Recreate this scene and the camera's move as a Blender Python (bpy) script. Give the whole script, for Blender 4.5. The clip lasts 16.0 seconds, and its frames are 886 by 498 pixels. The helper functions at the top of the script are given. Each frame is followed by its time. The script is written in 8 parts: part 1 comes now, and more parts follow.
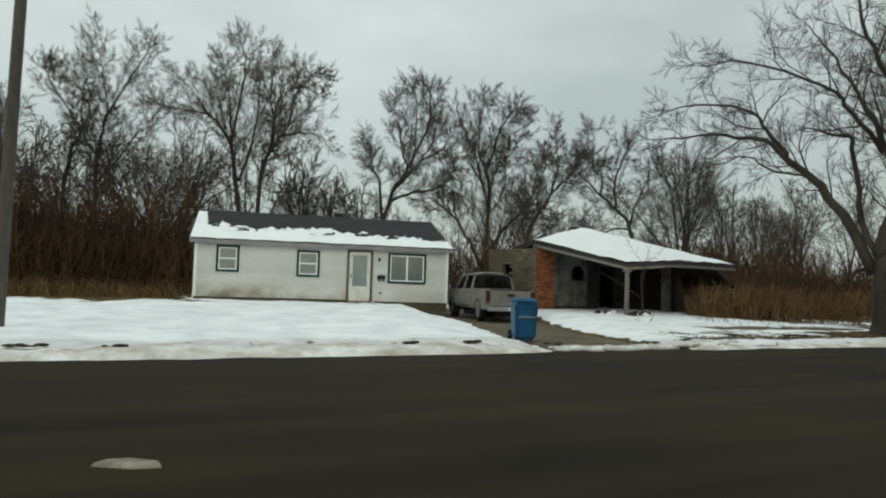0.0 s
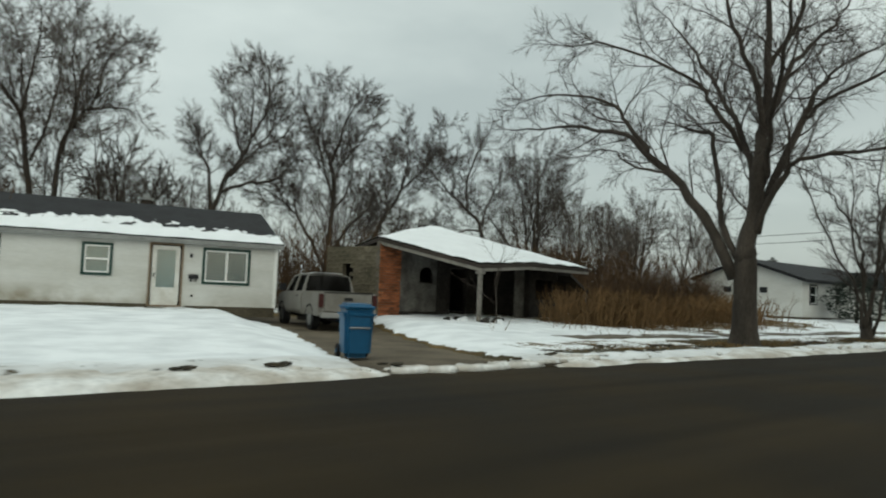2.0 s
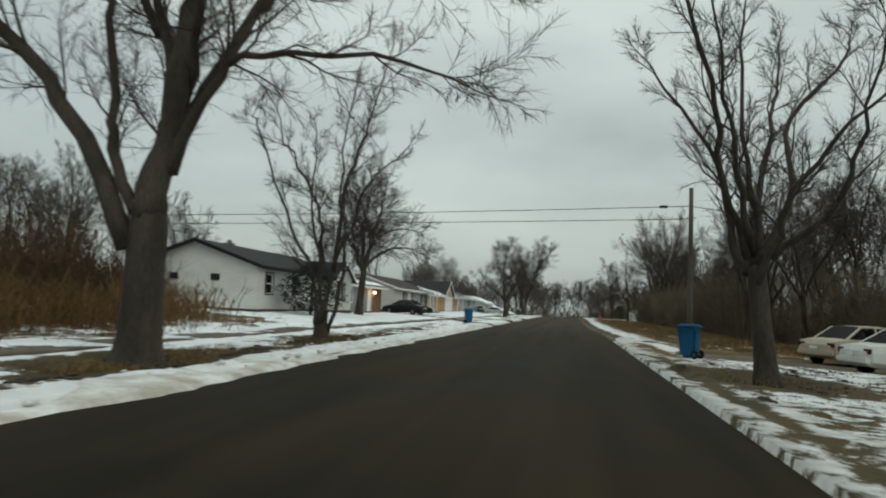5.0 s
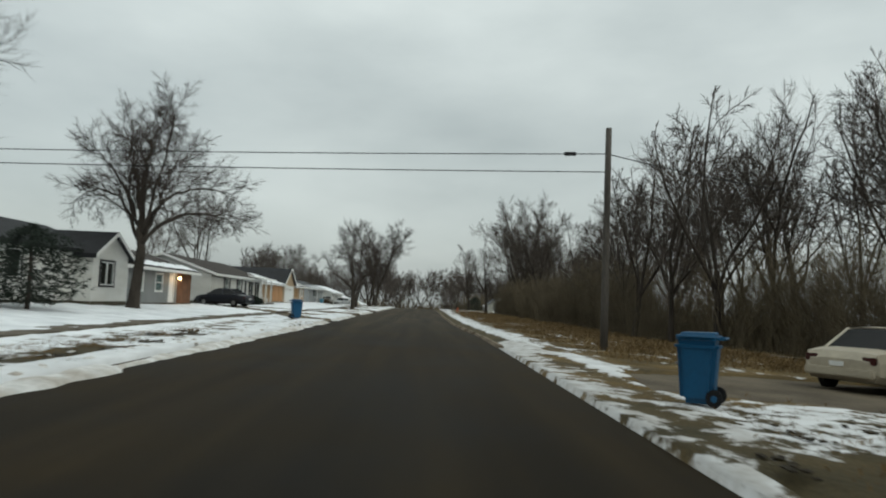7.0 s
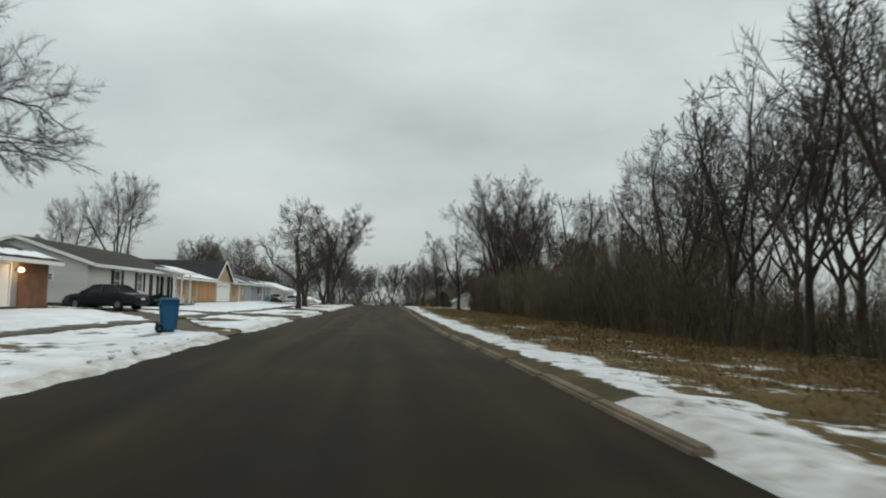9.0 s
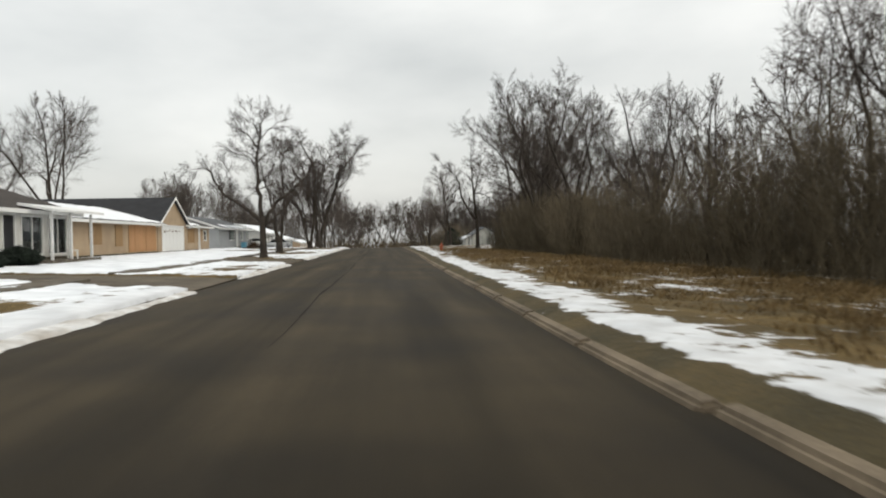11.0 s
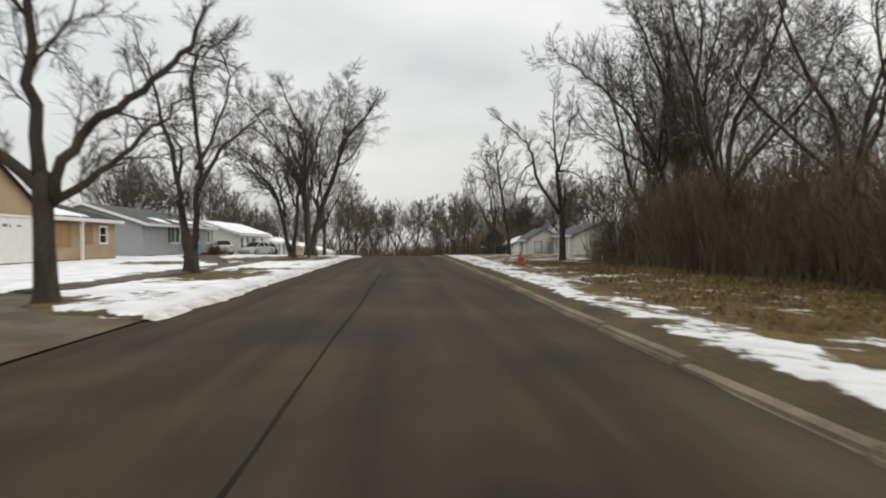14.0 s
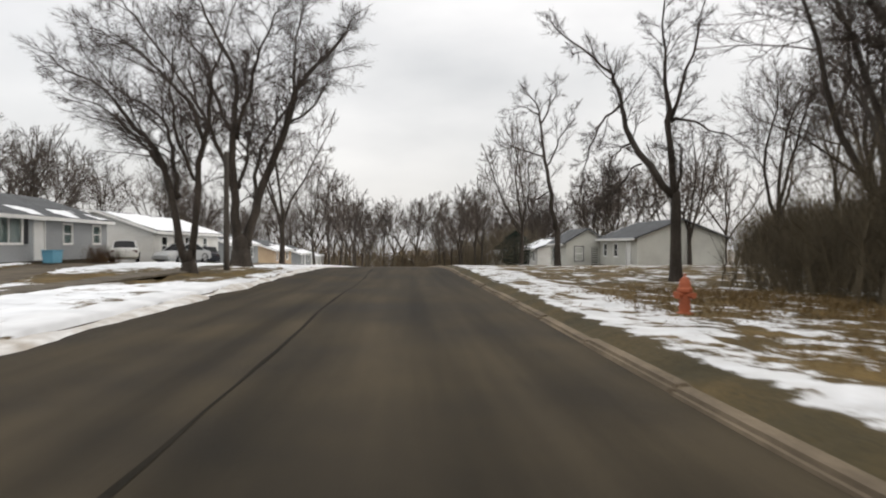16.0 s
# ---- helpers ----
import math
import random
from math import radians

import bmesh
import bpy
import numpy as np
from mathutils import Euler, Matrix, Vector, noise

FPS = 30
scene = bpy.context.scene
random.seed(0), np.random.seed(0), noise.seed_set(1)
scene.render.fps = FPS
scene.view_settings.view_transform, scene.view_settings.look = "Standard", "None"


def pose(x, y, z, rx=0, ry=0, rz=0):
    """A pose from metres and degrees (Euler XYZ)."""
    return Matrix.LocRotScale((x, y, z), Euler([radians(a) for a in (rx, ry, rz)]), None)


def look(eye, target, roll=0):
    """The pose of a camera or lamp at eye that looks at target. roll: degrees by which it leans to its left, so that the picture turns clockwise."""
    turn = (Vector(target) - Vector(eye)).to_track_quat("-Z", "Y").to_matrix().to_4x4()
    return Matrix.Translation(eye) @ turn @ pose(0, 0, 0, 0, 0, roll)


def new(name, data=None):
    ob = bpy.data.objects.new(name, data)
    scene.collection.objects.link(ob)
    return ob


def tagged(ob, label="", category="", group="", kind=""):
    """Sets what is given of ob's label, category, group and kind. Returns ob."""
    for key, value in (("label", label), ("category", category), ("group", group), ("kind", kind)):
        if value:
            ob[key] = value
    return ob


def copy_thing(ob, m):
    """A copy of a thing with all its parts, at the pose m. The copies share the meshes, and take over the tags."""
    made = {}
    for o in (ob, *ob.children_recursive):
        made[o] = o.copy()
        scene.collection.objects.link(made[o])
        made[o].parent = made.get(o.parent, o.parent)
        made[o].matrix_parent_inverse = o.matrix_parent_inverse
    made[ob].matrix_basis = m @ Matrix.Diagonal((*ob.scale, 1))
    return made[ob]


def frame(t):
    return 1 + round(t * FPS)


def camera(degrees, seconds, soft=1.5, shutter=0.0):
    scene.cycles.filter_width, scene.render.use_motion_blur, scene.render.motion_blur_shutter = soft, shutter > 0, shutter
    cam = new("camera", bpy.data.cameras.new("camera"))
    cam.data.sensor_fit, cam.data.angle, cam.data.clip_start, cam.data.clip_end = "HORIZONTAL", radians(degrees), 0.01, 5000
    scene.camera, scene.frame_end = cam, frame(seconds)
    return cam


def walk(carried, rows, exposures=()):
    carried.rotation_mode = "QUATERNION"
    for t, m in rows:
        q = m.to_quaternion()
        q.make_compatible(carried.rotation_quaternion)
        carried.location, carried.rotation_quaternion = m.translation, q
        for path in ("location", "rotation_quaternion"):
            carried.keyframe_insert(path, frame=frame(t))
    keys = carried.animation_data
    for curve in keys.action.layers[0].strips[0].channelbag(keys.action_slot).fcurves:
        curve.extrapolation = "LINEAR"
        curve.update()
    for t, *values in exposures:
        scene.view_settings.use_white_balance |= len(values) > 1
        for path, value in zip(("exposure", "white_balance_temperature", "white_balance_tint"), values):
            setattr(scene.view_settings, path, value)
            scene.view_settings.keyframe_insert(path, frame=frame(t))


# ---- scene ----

# ---------------------------------------------------------------- camera
cam = camera(65.5, 16.0, soft=2.0, shutter=0.35)
# seconds, x, y, z, yaw, pitch, roll
ROWS = [
    (0.0, -0.106, -0.061, 1.293, -25.515, 3.065, 1.790),
    (0.5, 0.268, 0.521, 1.304, -27.031, 3.084, 1.973),
    (1.0, 0.723, 1.203, 1.304, -29.676, 3.275, 2.432),
    (1.5, 1.296, 1.992, 1.296, -33.445, 3.567, 2.259),
    (2.0, 2.165, 2.882, 1.289, -37.800, 3.773, 2.195),
    (2.5, 3.135, 3.711, 1.287, -42.962, 4.164, 2.755),
    (3.0, 4.243, 4.473, 1.285, -49.628, 4.725, 2.816),
    (3.5, 5.524, 5.164, 1.264, -57.891, 4.573, 2.595),
    (4.0, 7.026, 5.544, 1.291, -66.659, 4.348, 2.838),
    (4.5, 9.152, 5.954, 1.305, -74.044, 4.80, 1.996),
    (5.0, 11.312, 6.405, 1.317, -79.444, 4.70, 2.295),
    (5.2, 12.248, 6.504, 1.327, -81.126, 4.75, 2.185),
    (7.3, 25.267, 6.871, 1.341, -92.589, 4.341, 2.337),
    (8.2, 31.808, 6.992, 1.334, -94.455, 4.203, 1.681),
    (10.3, 51.221, 7.395, 1.292, -95.546, 2.672, -0.023),
    (10.5, 53.115, 7.328, 1.292, -95.476, 1.494, -0.551),
    (11.0, 57.907, 7.142, 1.294, -94.949, -1.040, -1.090),
    (11.5, 62.688, 7.052, 1.286, -93.903, -0.803, -0.781),
    (12.0, 67.553, 7.076, 1.289, -94.047, -0.257, -0.970),
    (12.5, 72.707, 7.167, 1.292, -94.810, -0.135, -0.781),
    (13.0, 77.974, 7.262, 1.296, -93.465, -0.340, -0.874),
    (13.5, 83.221, 7.376, 1.294, -92.944, -0.584, -0.771),
    (14.0, 88.674, 7.614, 1.319, -93.342, -0.669, -0.523),
    (14.5, 94.223, 7.562, 1.311, -93.361, -0.511, -0.306),
    (15.0, 99.653, 7.586, 1.335, -93.245, -0.407, 0.295),
    (15.5, 105.188, 7.348, 1.316, -93.273, -0.280, 0.450),
    (16.0, 110.683, 6.994, 1.316, -93.324, -0.382, -0.015),
]
walk(cam, [(t, pose(x, y, z, 90 + pitch, 0, yaw) @ pose(0, 0, 0, 0, 0, roll)) for t, x, y, z, yaw, pitch, roll in ROWS],
     exposures=[(0.0, -0.16, 6350, -4), (4.0, -0.18, 6330, -5), (5.2, -0.23, 6320, -4), (8.2, -0.11, 6220, 1), (10.3, -0.1, 6280, 2), (10.6, 0.0, 6350, 4), (11.0, 0.33, 6650, 8), (12.5, 0.35, 6650, 8), (14.0, 0.29, 6650, 9), (14.5, 0.42, 6650, 10), (16.0, 0.42, 6650, 12)])

# ---------------------------------------------------------------- world and light
world = bpy.data.worlds.new("overcast")
scene.world = world
world.use_nodes = True
wn, wl = world.node_tree.nodes, world.node_tree.links
wn.clear()
w_out = wn.new("ShaderNodeOutputWorld")
w_sky = wn.new("ShaderNodeTexSky")
w_sky.sky_type, w_sky.sun_disc = "NISHITA", False
w_sky.sun_elevation, w_sky.sun_rotation = radians(24), radians(200)
w_sky.air_density, w_sky.dust_density = 1.0, 4.0
w_bg1 = wn.new("ShaderNodeBackground")
w_bg1.inputs["Strength"].default_value = 0.02
w_tc = wn.new("ShaderNodeTexCoord")
w_map = wn.new("ShaderNodeMapping")
w_map.inputs["Scale"].default_value = (1.0, 1.0, 2.6)
w_noise = wn.new("ShaderNodeTexNoise")
w_noise.inputs["Scale"].default_value, w_noise.inputs["Detail"].default_value = 2.3, 6.0
w_ramp = wn.new("ShaderNodeValToRGB")
w_ramp.color_ramp.elements[0].position, w_ramp.color_ramp.elements[0].color = 0.3, (0.465, 0.475, 0.475, 1)
w_ramp.color_ramp.elements[1].position, w_ramp.color_ramp.elements[1].color = 0.72, (0.685, 0.685, 0.675, 1)
w_bg2 = wn.new("ShaderNodeBackground")
w_bg2.inputs["Strength"].default_value = 0.96
w_add = wn.new("ShaderNodeAddShader")
wl.new(w_tc.outputs["Generated"], w_map.inputs["Vector"])
wl.new(w_map.outputs["Vector"], w_noise.inputs["Vector"])
wl.new(w_noise.outputs["Fac"], w_ramp.inputs["Fac"])
# an overcast sky is brighter overhead than at the horizon
w_sep = wn.new("ShaderNodeSeparateXYZ")
w_up = wn.new("ShaderNodeMapRange")
w_up.inputs["From Min"].default_value, w_up.inputs["From Max"].default_value = 0.0, 1.0
w_up.inputs["To Min"].default_value, w_up.inputs["To Max"].default_value = 0.92, 1.75
w_mul = wn.new("ShaderNodeMix")
w_mul.data_type, w_mul.blend_type = "RGBA", "MULTIPLY"
w_mul.inputs["Factor"].default_value = 1.0
wl.new(w_tc.outputs["Generated"], w_sep.inputs[0])
wl.new(w_sep.outputs["Z"], w_up.inputs["Value"])
wl.new(w_ramp.outputs["Color"], w_mul.inputs["A"])
wl.new(w_up.outputs[0], w_mul.inputs["B"])
wl.new(w_mul.outputs["Result"], w_bg2.inputs["Color"])
wl.new(w_sky.outputs["Color"], w_bg1.inputs["Color"])
wl.new(w_bg1.outputs[0], w_add.inputs[0])
wl.new(w_bg2.outputs[0], w_add.inputs[1])
wl.new(w_add.outputs[0], w_out.inputs["Surface"])

sun = new("sun", bpy.data.lights.new("sun", "SUN"))
sun.data.energy, sun.data.angle, sun.data.color = 0.5, radians(35), (1.0, 0.97, 0.93)
sun.matrix_basis = look((-14, -10, 30), (6, 10, 0))


# ---------------------------------------------------------------- materials
def material(name, color, rough=0.8, metal=0.0, vary=0.25, scale=3.0, fine=40.0, bump=0.2, tint=None, spec=0.3, island=0.0, stretch=(1, 1, 1)):
    """A surface with grain at two scales: large stains towards tint, and fine grain."""
    m = bpy.data.materials.new(name)
    m.use_nodes = True
    n, l = m.node_tree.nodes, m.node_tree.links
    b = n["Principled BSDF"]
    b.inputs["Roughness"].default_value, b.inputs["Metallic"].default_value = rough, metal
    b.inputs["Specular IOR Level"].default_value = spec
    tc = n.new("ShaderNodeTexCoord")
    mp = n.new("ShaderNodeMapping")
    mp.inputs["Scale"].default_value = stretch
    l.new(tc.outputs["Object"], mp.inputs["Vector"])
    big, small = n.new("ShaderNodeTexNoise"), n.new("ShaderNodeTexNoise")
    big.inputs["Scale"].default_value, big.inputs["Detail"].default_value = scale, 6.0
    small.inputs["Scale"].default_value, small.inputs["Detail"].default_value = fine, 4.0
    l.new(mp.outputs[0], big.inputs["Vector"]), l.new(mp.outputs[0], small.inputs["Vector"])
    tint = tint or tuple(c * (1 - vary) for c in color)
    ramp = n.new("ShaderNodeValToRGB")
    ramp.color_ramp.elements[0].position, ramp.color_ramp.elements[0].color = 0.35, (*tint, 1)
    ramp.color_ramp.elements[1].position, ramp.color_ramp.elements[1].color = 0.65, (*color, 1)
    l.new(big.outputs["Fac"], ramp.inputs["Fac"])
    grain = n.new("ShaderNodeMapRange")
    grain.inputs["From Min"].default_value, grain.inputs["From Max"].default_value = 0.25, 0.75
    grain.inputs["To Min"].default_value, grain.inputs["To Max"].default_value = 1 - vary, 1 + vary * 0.6
    l.new(small.outputs["Fac"], grain.inputs["Value"])
    hue = n.new("ShaderNodeHueSaturation")
    l.new(ramp.outputs["Color"], hue.inputs["Color"])
    if island:
        info = n.new("ShaderNodeObjectInfo")
        mr = n.new("ShaderNodeMapRange")
        mr.inputs["To Min"].default_value, mr.inputs["To Max"].default_value = 1 - island, 1 + island
        mul = n.new("ShaderNodeMath")
        mul.operation = "MULTIPLY"
        l.new(info.outputs["Random"], mr.inputs["Value"])
        l.new(mr.outputs[0], mul.inputs[0]), l.new(grain.outputs[0], mul.inputs[1])
        l.new(mul.outputs[0], hue.inputs["Value"])
    else:
        l.new(grain.outputs[0], hue.inputs["Value"])
    l.new(hue.outputs["Color"], b.inputs["Base Color"])
    if bump:
        bp = n.new("ShaderNodeBump")
        bp.inputs["Strength"].default_value, bp.inputs["Distance"].default_value = bump, 0.02
        l.new(small.outputs["Fac"], bp.inputs["Height"])
        l.new(bp.outputs[0], b.inputs["Normal"])
    return m


def glass(name, tint, gloss=0.16):
    m = bpy.data.materials.new(name)
    m.use_nodes = True
    n, l = m.node_tree.nodes, m.node_tree.links
    n.clear()
    out, mix, tr, gl = n.new("ShaderNodeOutputMaterial"), n.new("ShaderNodeMixShader"), n.new("ShaderNodeBsdfTransparent"), n.new("ShaderNodeBsdfGlossy")
    tr.inputs["Color"].default_value = (*tint, 1)
    gl.inputs["Roughness"].default_value = 0.03
    mix.inputs["Fac"].default_value = gloss
    l.new(tr.outputs[0], mix.inputs[1]), l.new(gl.outputs[0], mix.inputs[2]), l.new(mix.outputs[0], out.inputs["Surface"])
    return m


def glow(name, color, strength):
    m = bpy.data.materials.new(name)
    m.use_nodes = True
    b = m.node_tree.nodes["Principled BSDF"]
    b.inputs["Emission Color"].default_value, b.inputs["Emission Strength"].default_value = (*color, 1), strength
    return m


def ground_material():
    """Snow over dead grass and soil: the mesh carries how much snow lies where, and noise breaks its edge."""
    m = bpy.data.materials.new("snowy_ground")
    m.use_nodes = True
    n, l = m.node_tree.nodes, m.node_tree.links
    b = n["Principled BSDF"]
    b.inputs["Roughness"].default_value, b.inputs["Specular IOR Level"].default_value = 0.85, 0.2
    tc = n.new("ShaderNodeTexCoord")

    def noise_at(scale, detail=6.0):
        t = n.new("ShaderNodeTexNoise")
        t.inputs["Scale"].default_value, t.inputs["Detail"].default_value = scale, detail
        l.new(tc.outputs["Object"], t.inputs["Vector"])
        return t

    def ramp_of(src, p0, c0, p1, c1):
        r = n.new("ShaderNodeValToRGB")
        r.color_ramp.elements[0].position, r.color_ramp.elements[0].color = p0, (*c0, 1)
        r.color_ramp.elements[1].position, r.color_ramp.elements[1].color = p1, (*c1, 1)
        l.new(src, r.inputs["Fac"])
        return r
    grass = ramp_of(noise_at(0.7).outputs["Fac"], 0.3, (0.06, 0.046, 0.020), 0.7, (0.175, 0.12, 0.046))
    blades = ramp_of(noise_at(28.0, 3.0).outputs["Fac"], 0.3, (0.45, 0.45, 0.45), 0.7, (1.25, 1.2, 1.1))
    gm = n.new("ShaderNodeMix")
    gm.data_type, gm.blend_type = "RGBA", "MULTIPLY"
    gm.inputs["Factor"].default_value = 1.0
    l.new(grass.outputs["Color"], gm.inputs["A"]), l.new(blades.outputs["Color"], gm.inputs["B"])
    white = ramp_of(noise_at(1.1).outputs["Fac"], 0.32, (0.66, 0.68, 0.70), 0.62, (0.84, 0.86, 0.88))
    dirt_vignette_at = n.new("ShaderNodeAttribute")
    dirt_vignette_at.attribute_name = "dirt_vignette"
    dirt_vignette_mul = n.new("ShaderNodeMath")
    dirt_vignette_mul.operation = "MULTIPLY"
    dn = noise_at(3.0)
    l.new(dirt_vignette_at.outputs["Fac"], dirt_vignette_mul.inputs[0]), l.new(dn.outputs["Fac"], dirt_vignette_mul.inputs[1])
    sm = n.new("ShaderNodeMix")
    sm.data_type = "RGBA"
    l.new(dirt_vignette_mul.outputs[0], sm.inputs["Factor"])
    l.new(white.outputs["Color"], sm.inputs["A"])
    sm.inputs["B"].default_value = (0.30, 0.27, 0.23, 1)
    at = n.new("ShaderNodeAttribute")
    at.attribute_name = "snow"
    edge, edge2 = noise_at(2.2, 8.0), noise_at(11.0, 4.0)
    add = n.new("ShaderNodeMath")
    add.operation = "MULTIPLY_ADD"
    add.inputs[1].default_value = 1.5
    l.new(edge.outputs["Fac"], add.inputs[0]), l.new(at.outputs["Fac"], add.inputs[2])
    add2 = n.new("ShaderNodeMath")
    add2.operation = "MULTIPLY_ADD"
    add2.inputs[1].default_value = 0.5
    l.new(edge2.outputs["Fac"], add2.inputs[0]), l.new(add.outputs[0], add2.inputs[2])
    cut = n.new("ShaderNodeMapRange")
    cut.inputs["From Min"].default_value, cut.inputs["From Max"].default_value = 1.42, 1.58
    l.new(add2.outputs[0], cut.inputs["Value"])
    mix = n.new("ShaderNodeMix")
    mix.data_type = "RGBA"
    soil_att = n.new("ShaderNodeAttribute")
    soil_att.attribute_name = "soil"
    wet = n.new("ShaderNodeMix")
    wet.data_type = "RGBA"
    wet.inputs["B"].default_value = (0.036, 0.033, 0.018, 1)
    l.new(soil_att.outputs["Fac"], wet.inputs["Factor"]), l.new(gm.outputs["Result"], wet.inputs["A"])
    l.new(cut.outputs[0], mix.inputs["Factor"]), l.new(wet.outputs["Result"], mix.inputs["A"]), l.new(sm.outputs["Result"], mix.inputs["B"])
    l.new(mix.outputs["Result"], b.inputs["Base Color"])
    bp = n.new("ShaderNodeBump")
    bp.inputs["Strength"].default_value, bp.inputs["Distance"].default_value = 0.6, 0.05
    l.new(add2.outputs[0], bp.inputs["Height"]), l.new(bp.outputs[0], b.inputs["Normal"])
    return m


def road_material():
    m = bpy.data.materials.new("worn_asphalt")
    m.use_nodes = True
    n, l = m.node_tree.nodes, m.node_tree.links
    b = n["Principled BSDF"]
    tc = n.new("ShaderNodeTexCoord")
    mp = n.new("ShaderNodeMapping")
    mp.inputs["Scale"].default_value = (0.06, 1.3, 1.0)
    l.new(tc.outputs["Object"], mp.inputs["Vector"])
    streak, patch, grit = n.new("ShaderNodeTexNoise"), n.new("ShaderNodeTexNoise"), n.new("ShaderNodeTexNoise")
    streak.inputs["Scale"].default_value, streak.inputs["Detail"].default_value = 1.0, 5.0
    patch.inputs["Scale"].default_value, patch.inputs["Detail"].default_value = 0.35, 7.0
    grit.inputs["Scale"].default_value, grit.inputs["Detail"].default_value = 60.0, 3.0
    l.new(mp.outputs[0], streak.inputs["Vector"])
    l.new(tc.outputs["Object"], patch.inputs["Vector"]), l.new(tc.outputs["Object"], grit.inputs["Vector"])
    r1 = n.new("ShaderNodeValToRGB")
    r1.color_ramp.elements[0].position, r1.color_ramp.elements[0].color = 0.32, (0.0262, 0.0222, 0.0155, 1)
    r1.color_ramp.elements[1].position, r1.color_ramp.elements[1].color = 0.70, (0.0600, 0.0495, 0.0340, 1)
    l.new(streak.outputs["Fac"], r1.inputs["Fac"])
    r2 = n.new("ShaderNodeValToRGB")
    r2.color_ramp.elements[0].position, r2.color_ramp.elements[0].color = 0.33, (0.62, 0.61, 0.60, 1)
    r2.color_ramp.elements[1].position, r2.color_ramp.elements[1].color = 0.68, (1.42, 1.36, 1.24, 1)
    l.new(patch.outputs["Fac"], r2.inputs["Fac"])
    mul = n.new("ShaderNodeMix")
    mul.data_type, mul.blend_type = "RGBA", "MULTIPLY"
    mul.inputs["Factor"].default_value = 1.0
    l.new(r1.outputs["Color"], mul.inputs["A"]), l.new(r2.outputs["Color"], mul.inputs["B"])
    g = n.new("ShaderNodeMapRange")
    g.inputs["To Min"].default_value, g.inputs["To Max"].default_value = 0.7, 1.3
    l.new(grit.outputs["Fac"], g.inputs["Value"])
    hue = n.new("ShaderNodeHueSaturation")
    l.new(mul.outputs["Result"], hue.inputs["Color"]), l.new(g.outputs[0], hue.inputs["Value"])
    # road colour darkened and browned by the junction to imitate lower exposure and vignetting
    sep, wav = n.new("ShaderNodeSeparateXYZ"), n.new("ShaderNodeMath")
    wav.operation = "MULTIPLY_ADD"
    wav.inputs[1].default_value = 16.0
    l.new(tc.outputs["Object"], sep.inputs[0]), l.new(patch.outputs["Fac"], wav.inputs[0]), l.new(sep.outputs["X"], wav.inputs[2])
    dim_run = n.new("ShaderNodeMapRange")
    dim_run.inputs["From Min"].default_value, dim_run.inputs["From Max"].default_value = 52.0, 80.0
    l.new(wav.outputs[0], dim_run.inputs["Value"])
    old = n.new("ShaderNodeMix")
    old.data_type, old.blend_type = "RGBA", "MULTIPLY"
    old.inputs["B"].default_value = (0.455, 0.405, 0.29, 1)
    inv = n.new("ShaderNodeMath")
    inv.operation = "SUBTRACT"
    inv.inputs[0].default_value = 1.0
    l.new(dim_run.outputs[0], inv.inputs[1]), l.new(inv.outputs[0], old.inputs["Factor"]), l.new(hue.outputs["Color"], old.inputs["A"])
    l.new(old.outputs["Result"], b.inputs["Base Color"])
    rr = n.new("ShaderNodeMapRange")
    rr.inputs["To Min"].default_value, rr.inputs["To Max"].default_value = 0.62, 0.95
    l.new(patch.outputs["Fac"], rr.inputs["Value"]), l.new(rr.outputs[0], b.inputs["Roughness"])
    b.inputs["Specular IOR Level"].default_value = 0.09
    bp = n.new("ShaderNodeBump")
    bp.inputs["Strength"].default_value, bp.inputs["Distance"].default_value = 0.35, 0.01
    l.new(grit.outputs["Fac"], bp.inputs["Height"]), l.new(bp.outputs[0], b.inputs["Normal"])
    return m


DIRTY_SNOW = material("dirty_ploughed_snow", (0.74, 0.74, 0.73), 0.85, vary=0.2, scale=1.6, fine=9, bump=0.5, tint=(0.42, 0.38, 0.33))
DIRTY_ICE = material("grey_dirty_ice", (0.30, 0.27, 0.22), 0.6, vary=0.3, scale=5, fine=30, bump=0.3, tint=(0.16, 0.14, 0.11))
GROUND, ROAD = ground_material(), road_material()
CONCRETE = material("old_concrete", (0.165, 0.142, 0.11), 0.9, vary=0.35, scale=1.5, fine=30, bump=0.3, tint=(0.085, 0.07, 0.05), island=0.12)
DRIVE = material("muddy_driveway", (0.135, 0.108, 0.074), 0.85, vary=0.35, scale=0.8, fine=25, bump=0.4, tint=(0.07, 0.054, 0.034))
KERB = material("tan_kerb_concrete", (0.205, 0.16, 0.108), 0.9, vary=0.35, scale=0.9, fine=25, bump=0.4, tint=(0.12, 0.093, 0.062), island=0.15)
SNOW = material("packed_snow", (0.84, 0.86, 0.88), 0.8, vary=0.06, scale=1.2, fine=14, bump=0.25)
BARK = material("grey_brown_bark", (0.070, 0.057, 0.046), 0.95, vary=0.4, scale=2.0, fine=22, bump=0.8, tint=(0.036, 0.03, 0.024), stretch=(1, 1, 0.3))
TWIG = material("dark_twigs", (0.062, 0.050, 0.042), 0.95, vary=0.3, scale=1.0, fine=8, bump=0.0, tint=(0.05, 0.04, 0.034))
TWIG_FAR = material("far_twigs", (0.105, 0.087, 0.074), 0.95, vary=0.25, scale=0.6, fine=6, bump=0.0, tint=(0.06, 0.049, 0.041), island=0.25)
BRUSH = material("brown_brush", (0.105, 0.064, 0.033), 0.95, vary=0.35, scale=0.7, fine=9, bump=0.0, tint=(0.034, 0.021, 0.012), island=0.15)
